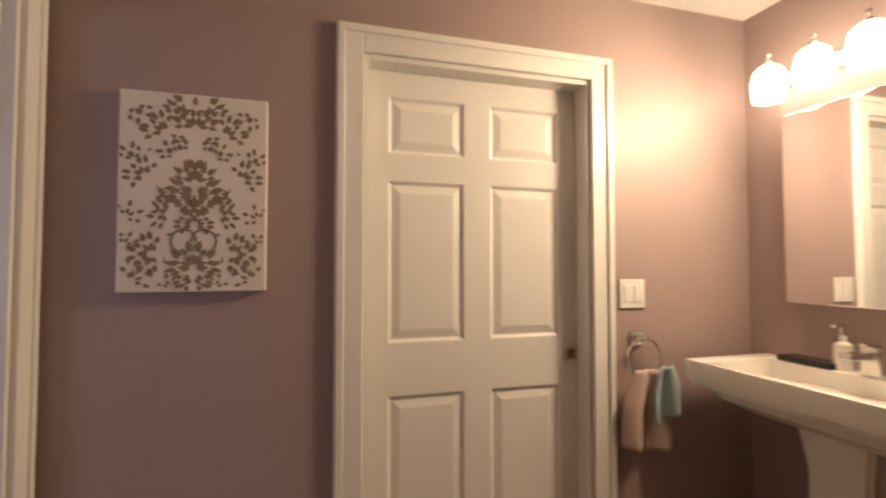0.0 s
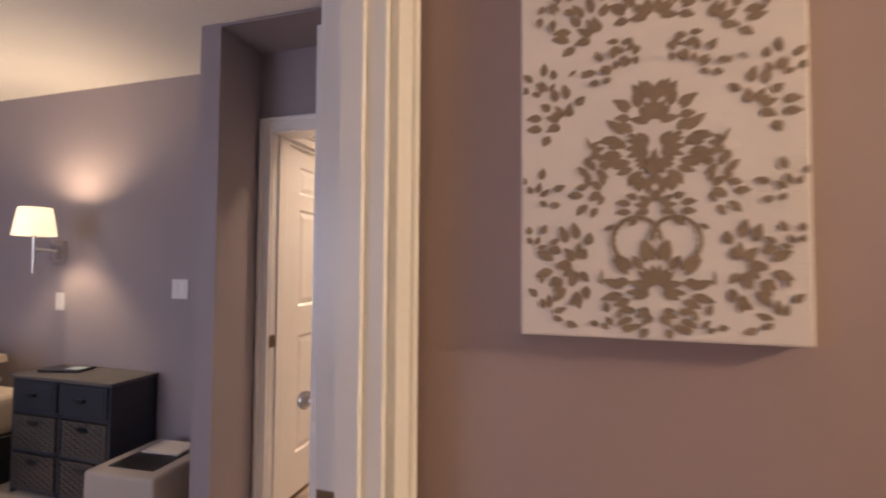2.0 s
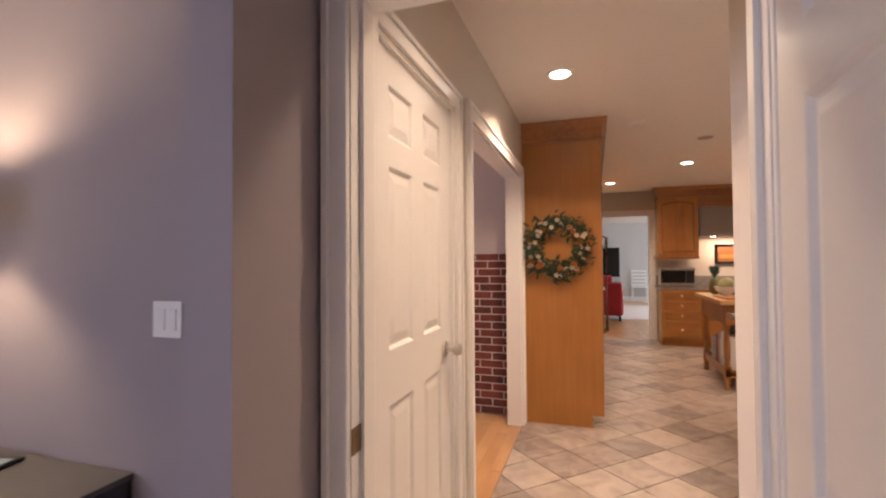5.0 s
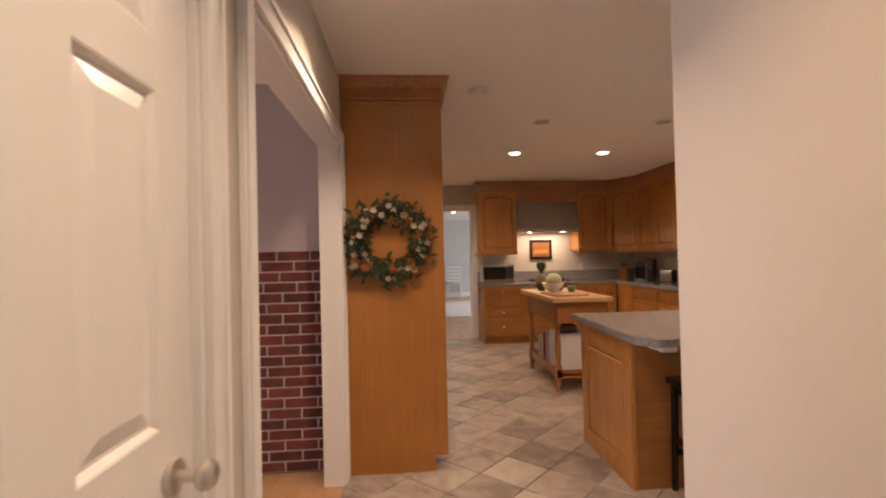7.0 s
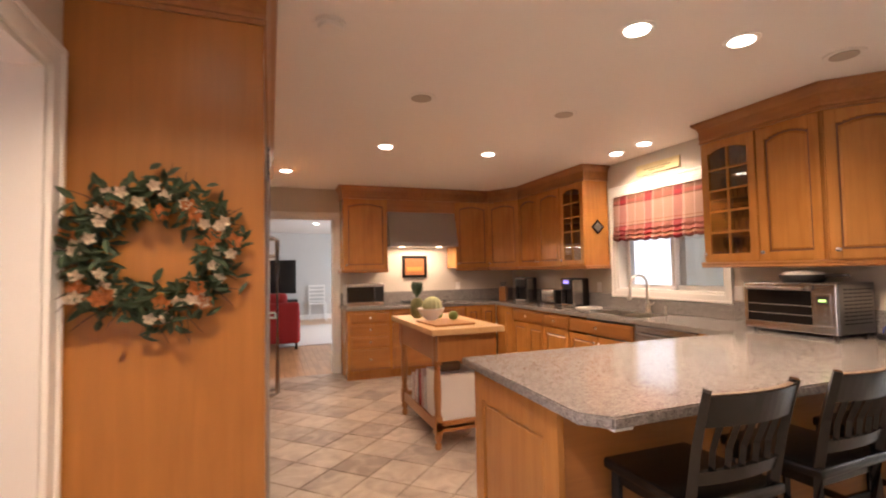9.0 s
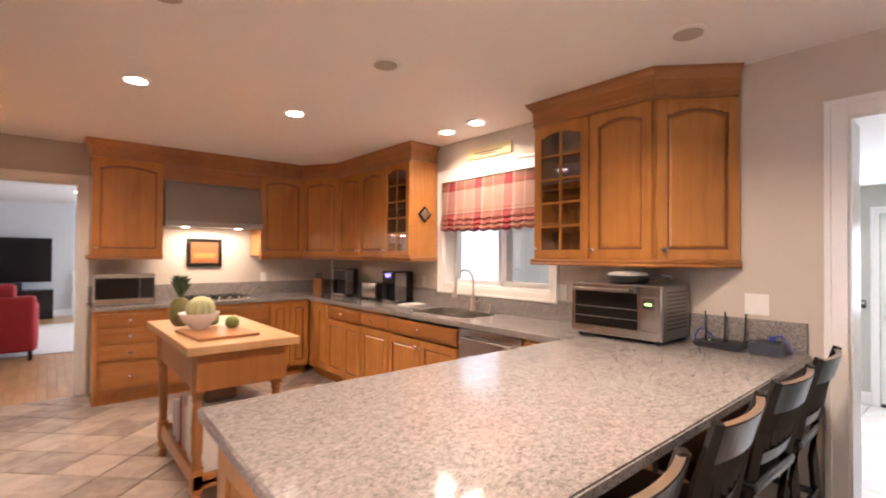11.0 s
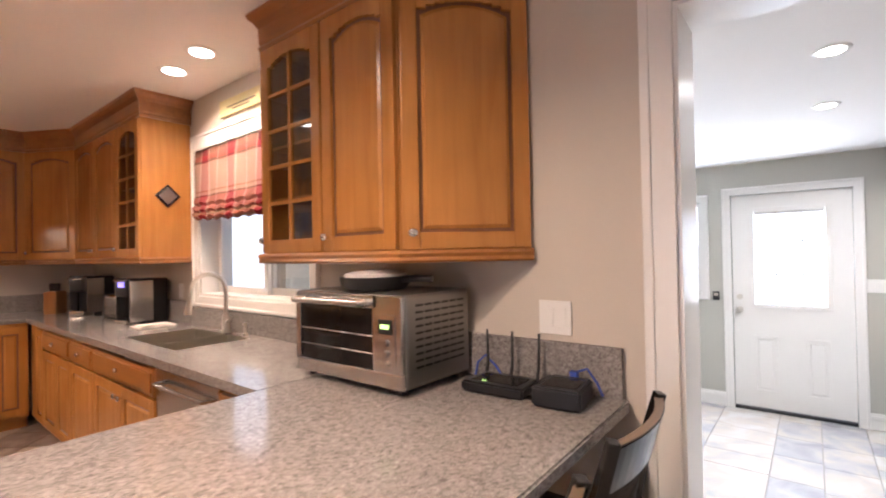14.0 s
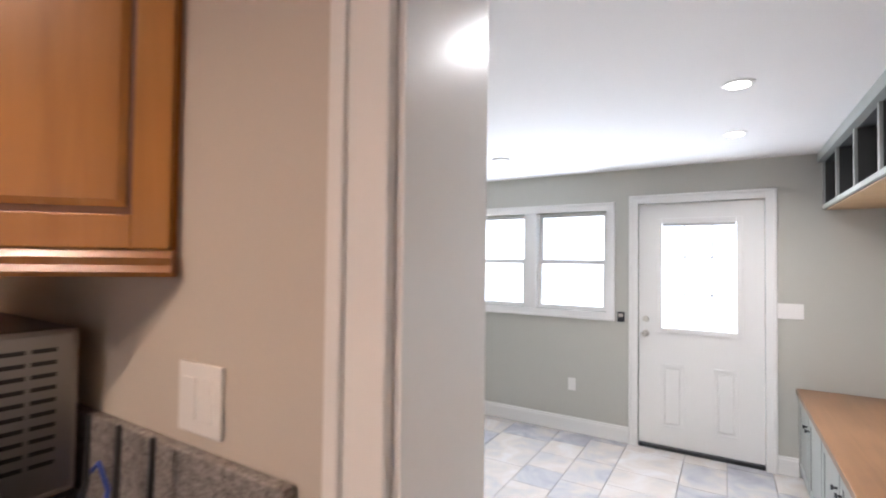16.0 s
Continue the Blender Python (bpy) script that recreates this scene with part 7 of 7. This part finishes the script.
# ---- living room seen through the doorway ----
ac = thing("armchair", "red upholstered armchair with cushion", "armchair")
part("back", bx(-1.25, -0.22, 13.0, 13.22, 0.12, 0.84, 0.05, 3), "red", ac, "", True)
for x in (-1.25, -0.37):
    part("arm", bx(x, x + 0.17, 13.1, 13.9, 0.12, 0.70, 0.05, 3), "red", ac, "", True)
part("seat", bx(-1.08, -0.37, 13.2, 13.9, 0.12, 0.45, 0.04, 3), "red", ac, "", True)
part("cushion", bx(-1.15, -0.42, 13.05, 13.30, 0.80, 1.0, 0.07, 3), "red", ac, "", True)
for x in (-1.2, -0.30):
    for y in (13.06, 13.82):
        part("leg", bx(x, x + 0.05, y, y + 0.05, 0, 0.12), "blackwood", ac)
tvs = thing("television", "large black flat television on a low stand", "television")
part("screen", bx(-1.55, -0.03, 18.05, 18.10, 0.78, 1.72, 0.008), "ovenglass", tvs)
part("stand", bx(-1.7, 0.0, 17.85, 18.3, 0.0, 0.62, 0.01), "blackwood", tvs)
part("foot", bx(-1.1, -0.5, 17.95, 18.2, 0.621, 0.78, 0.01), "black", tvs)
wc = thing("white_chair", "white ladder back chair against the wall", "chair", "", at(0.55, 18.0))
for x in (-0.22, 0.20):
    part("post", bx(x, x + 0.03, 0.3, 0.33, 0, 1.0, 0.004), "white", wc)
    part("front_leg", bx(x, x + 0.03, -0.1, -0.07, 0, 0.45, 0.004), "white", wc)
for k in range(5):
    part("slat", bx(-0.19, 0.20, 0.305, 0.322, 0.50 + 0.11 * k, 0.55 + 0.11 * k, 0.003), "white", wc)
part("seat", bx(-0.22, 0.23, -0.1, 0.3, 0.45, 0.48, 0.006), "white", wc)
single("area_rug", bx(-0.6, 2.6, 13.4, 16.8, 0.0, 0.012, 0.004), "rug", "pale grey patterned area rug", "rug")
downlight(0.3, 15.5, 2.5, 8, r=0.08)

# ---- family room ----
st = thing("wood_stove", "blue black enamelled wood stove with panelled front", "stove", "", at(-2.39, 6.95))
part("firebox", bx(-0.27, 0.27, -0.20, 0.24, 0.20, 0.71, 0.015), "navy", st, "", True)
part("top_plate", bx(-0.30, 0.30, -0.235, 0.27, 0.711, 0.745, 0.010), "navy", st, "glossy top plate", True)
part("ash_lip", bx(-0.25, 0.25, -0.30, -0.201, 0.205, 0.235, 0.008), "navy", st, "", True)
for x in (-0.235, 0.005):
    fm = bmesh.new()
    for q in ((x, x + 0.035, 0.27, 0.66), (x + 0.195, x + 0.23, 0.27, 0.66), (x + 0.035, x + 0.195, 0.27, 0.305), (x + 0.035, x + 0.195, 0.60, 0.66)):
        box(fm, q[0], q[1], -0.225, -0.201, q[2], q[3], 0.005)
    d = part("stove_door", fm, "navy", st)
    part("inset", bx(x + 0.033, x + 0.197, -0.211, -0.2005, 0.303, 0.602, 0.003), "navy", d)
for x in (-0.25, 0.19):
    for y in (-0.18, 0.16):
        part("leg", bx(x, x + 0.06, y, y + 0.06, 0, 0.199, 0.012), "navy", st)
wh = structure("chimney_breast", bx(-2.03, -1.482, 6.30, 7.6, 1.402, 2.5), "lilac", "painted chimney breast above the brick")
hearth = structure("brick_chimney", bx(-2.175, -1.482, 6.298, 7.62, 0, 1.395), "mortar", "red brick chimney base with grey mortar")
pf2 = thing("wall_plaque", "narrow dark wooden plaque with a red tag", "wall decoration", "", at(-3.78, 8.898, 1.72))
part("board", bx(-0.06, 0.06, -0.02, 0, -0.27, 0.27, 0.006), "worn", pf2)
for k in range(4):
    part("tile", bx(-0.042, 0.042, -0.026, -0.019, -0.24 + 0.125 * k, -0.14 + 0.125 * k, 0.003), "cartwood", pf2)
part("tag", bx(0.0, 0.10, -0.04, -0.027, -0.25, -0.12, 0.004), "red", pf2, "small red tag")

# ---- outside the mudroom windows ----
structure("backdrop_side", bx(5.5, 5.6, 7.95, 16, -0.75, 6.0), "sideyard", "hazy bright daylight outside the kitchen")
structure("backdrop", bx(12.0, 12.1, -3, 16, -0.75, 9.0), "outdoors", "hazy bright daylight outside")

# ---- floor tiles, planks and bricks ----
def clip_poly(poly, x0, x1, y0, y1):
    for ax, lim, keep in ((0, x0, 1), (0, x1, -1), (1, y0, 1), (1, y1, -1)):
        out = []
        for i, p in enumerate(poly):
            q = poly[(i + 1) % len(poly)]
            pin, qin = (p[ax] - lim) * keep >= 0, (q[ax] - lim) * keep >= 0
            if pin:
                out.append(p)
            if pin != qin:
                t = (lim - p[ax]) / (q[ax] - p[ax])
                out.append((p[0] + t * (q[0] - p[0]), p[1] + t * (q[1] - p[1])))
        poly = out
        if len(poly) < 3:
            return []
    return poly


def slab_mesh(name, poly, z0, z1, mat, ch=0.003):
    """A flat piece with eased upper edges."""
    cx, cy = sum(p[0] for p in poly) / len(poly), sum(p[1] for p in poly) / len(poly)

    def inset(p, d):
        v = Vector((cx - p[0], cy - p[1]))
        return (p[0] + v.normalized().x * d, p[1] + v.normalized().y * d)
    n = len(poly)
    vs = [(*p, z0) for p in poly] + [(*p, z1 - ch) for p in poly] + [(*inset(p, ch * 1.4), z1) for p in poly]
    fs = [tuple(range(2 * n, 3 * n))]
    for k in (0, n):
        for i in range(n):
            j = (i + 1) % n
            fs.append((k + i, k + j, k + n + j, k + n + i))
    me = bpy.data.meshes.new(name)
    me.from_pydata(vs, [], fs)
    me.materials.append(M[mat])
    return me


def piece(name, me, parent, loc=(0, 0, 0), turn=0.0):
    ob = new(name, me)
    ob.parent = parent
    ob.location = loc
    ob.rotation_euler = (0, 0, turn)
    return ob


T, GAP = 0.315, 0.007
h = T / 2 - GAP / 2
full = slab_mesh("floor_tile", [(0, -h * 1.41421), (h * 1.41421, 0), (0, h * 1.41421), (-h * 1.41421, 0)], -0.008, 0.0, "tile")
D = T * math.sqrt(2)
n = 0
for i in range(-12, 20):
    for j in range(0, 40):
        cx, cy = -0.088 + i * D + (D / 2 if j % 2 else 0), 3.23 + j * D / 2
        r = h * 1.41421
        fl = (-1.361, 2.865, 3.34, 10.80)
        if cx + r < fl[0] or cx - r > fl[1] or cy + r < fl[2] or cy - r > fl[3]:
            continue
        inside = cx - r >= fl[0] and cx + r <= fl[1] and cy - r >= fl[2] and cy + r <= fl[3]
        if (cx > 0.5 and 5.9 < cy < 6.4) or (cx < -0.9 and cy > 6.5) or (cx > 2.5 and cy > 6) or (cx > -0.2 and cy < 4.3):
            continue
        if inside:
            piece("tile", full, floor_k, (cx, cy, 0), 0)
            n += 1
        else:
            p = clip_poly([(cx, cy - r), (cx + r, cy), (cx, cy + r), (cx - r, cy)], *fl)
            if len(p) > 2:
                piece("tile", slab_mesh("floor_tile_cut", p, -0.008, 0.0, "tile"), floor_k)
                n += 1

# mudroom tiles: a pattern of large and small rectangles
sizes = {}
rg = random.Random(11)
y = 3.97
row = 0
while y < 7.6:
    hgt = (0.30, 0.45, 0.30)[row % 3]
    x = 3.10 - rg.uniform(0, 0.3)
    while x < 6.83:
        w = rg.choice((0.30, 0.45, 0.45, 0.60))
        a, b = max(x, 3.092), min(x + w, 6.83)
        if b - a > 0.05:
            key = (round(b - a, 3), hgt)
            if key not in sizes:
                q, r = (b - a) / 2 - 0.003, hgt / 2 - 0.003
                sizes[key] = slab_mesh("slate_piece", [(-q, -r), (q, -r), (q, r), (-q, r)], -0.008, 0.0, "slate", 0.002)
            piece("tile", sizes[key], floor_m, ((a + b) / 2, y + hgt / 2, -0.21))
        x += w
    y += hgt
    row += 1


def planks(parent, x0, x1, y0, y1, w, ln, seed):
    rg = random.Random(seed)
    me_of = {}
    x = x0
    while x < x1:
        y = y0 - rg.uniform(0, ln * 0.8)
        while y < y1:
            l = rg.choice((ln, ln * 0.8, ln * 1.25))
            a, b = max(y, y0), min(y + l, y1)
            if b - a > 0.03:
                key = round(b - a, 2)
                if key not in me_of:
                    q, r = w / 2 - 0.001, (b - a) / 2 - 0.001
                    me_of[key] = slab_mesh("oak_strip", [(-q, -r), (q, -r), (q, r), (-q, r)], -0.006, 0.0, "oak", 0.001)
                piece("plank", me_of[key], parent, (x + w / 2, (a + b) / 2, 0))
            y += l
        x += w


planks(floor_l, -1.6, 1.4, 10.79, 14.6, 0.083, 1.2, 4)
structure("floor_living_rest", box(box(bx(-4.9, -1.602, 10.9, 18.4, -0.005, 0.0), 1.412, 3.9, 10.9, 18.4, -0.005, 0.0), -1.6, 1.41, 14.602, 18.4, -0.005, 0.0), "oak", "honey oak floor")
planks(floor_f, -2.692, -1.37, 4.30, 6.29, 0.083, 0.9, 6)
structure("floor_family_rest", box(bx(-6.9, -2.694, 3.5, 10.2, -0.005, 0.0), -2.65, -1.482, 7.63, 10.2, -0.005, 0.0), "oak", "honey oak floor")

# bricks of the chimney, on its near and side faces
BL, BH, BJ = 0.200, 0.057, 0.0105
bmesh_of = {}


def brick_piece(w, parent, x, z):
    key = round(w, 3)
    if key not in bmesh_of:
        bm = bx(-w / 2, w / 2, -0.006, 0.02, -BH / 2, BH / 2, 0.003, 1)
        me = bpy.data.meshes.new("brick_block")
        bm.to_mesh(me)
        bm.free()
        me.materials.append(M["brick"])
        bmesh_of[key] = me
    ob = new("brick", bmesh_of[key])
    ob.parent = parent
    ob.location = (x, 6.298, z)
    return ob


rg = random.Random(8)
z = BH / 2 + 0.006
c = 0
while z < 1.40:
    x = -2.178 - (0.034 if z > 1.27 else 0.017 if z > 1.13 else 0.0)
    if c % 2:
        w = 0.098
        brick_piece(w, hearth, x + w / 2, z)
        x += w + BJ
    while x < -1.486:
        w = min(BL, -1.483 - x)
        if w > 0.03:
            brick_piece(w, hearth, x + w / 2, z)
        x += w + BJ
    z += BH + BJ
    c += 1

# ---- daylight in the window openings ----
lamp("window_light_mud", "AREA", pose(6.80, 6.69, 1.39, 0, 90, 0), 25.0, DAY, 0.9, 1.4)
lamp("window_light_door", "AREA", pose(6.78, 5.22, 1.28, 0, 90, 0), 9.0, DAY, 0.9, 0.55)
lamp("window_light_bed", "AREA", pose(-3.2, -1.48, 1.35, 90, 0, 0), 34.0, (0.76, 0.76, 1.0), 2.3, 1.4)
lamp("window_light_living", "AREA", pose(3.88, 14.3, 1.35, 0, 90, 0), 85.0, DAY, 1.6, 4.2)
lamp("window_light_family", "AREA", pose(-6.88, 6.9, 1.35, 0, -90, 0), 75.0, (0.92, 0.85, 0.95), 1.6, 2.5)
# added lamp at the made-up back opening, brightens the space past the doorway
lamp("added_light_back_hall", "AREA", pose(-6.88, 9.6, 1.45, 0, -90, 0), 26.0, DAY, 1.2, 0.85)
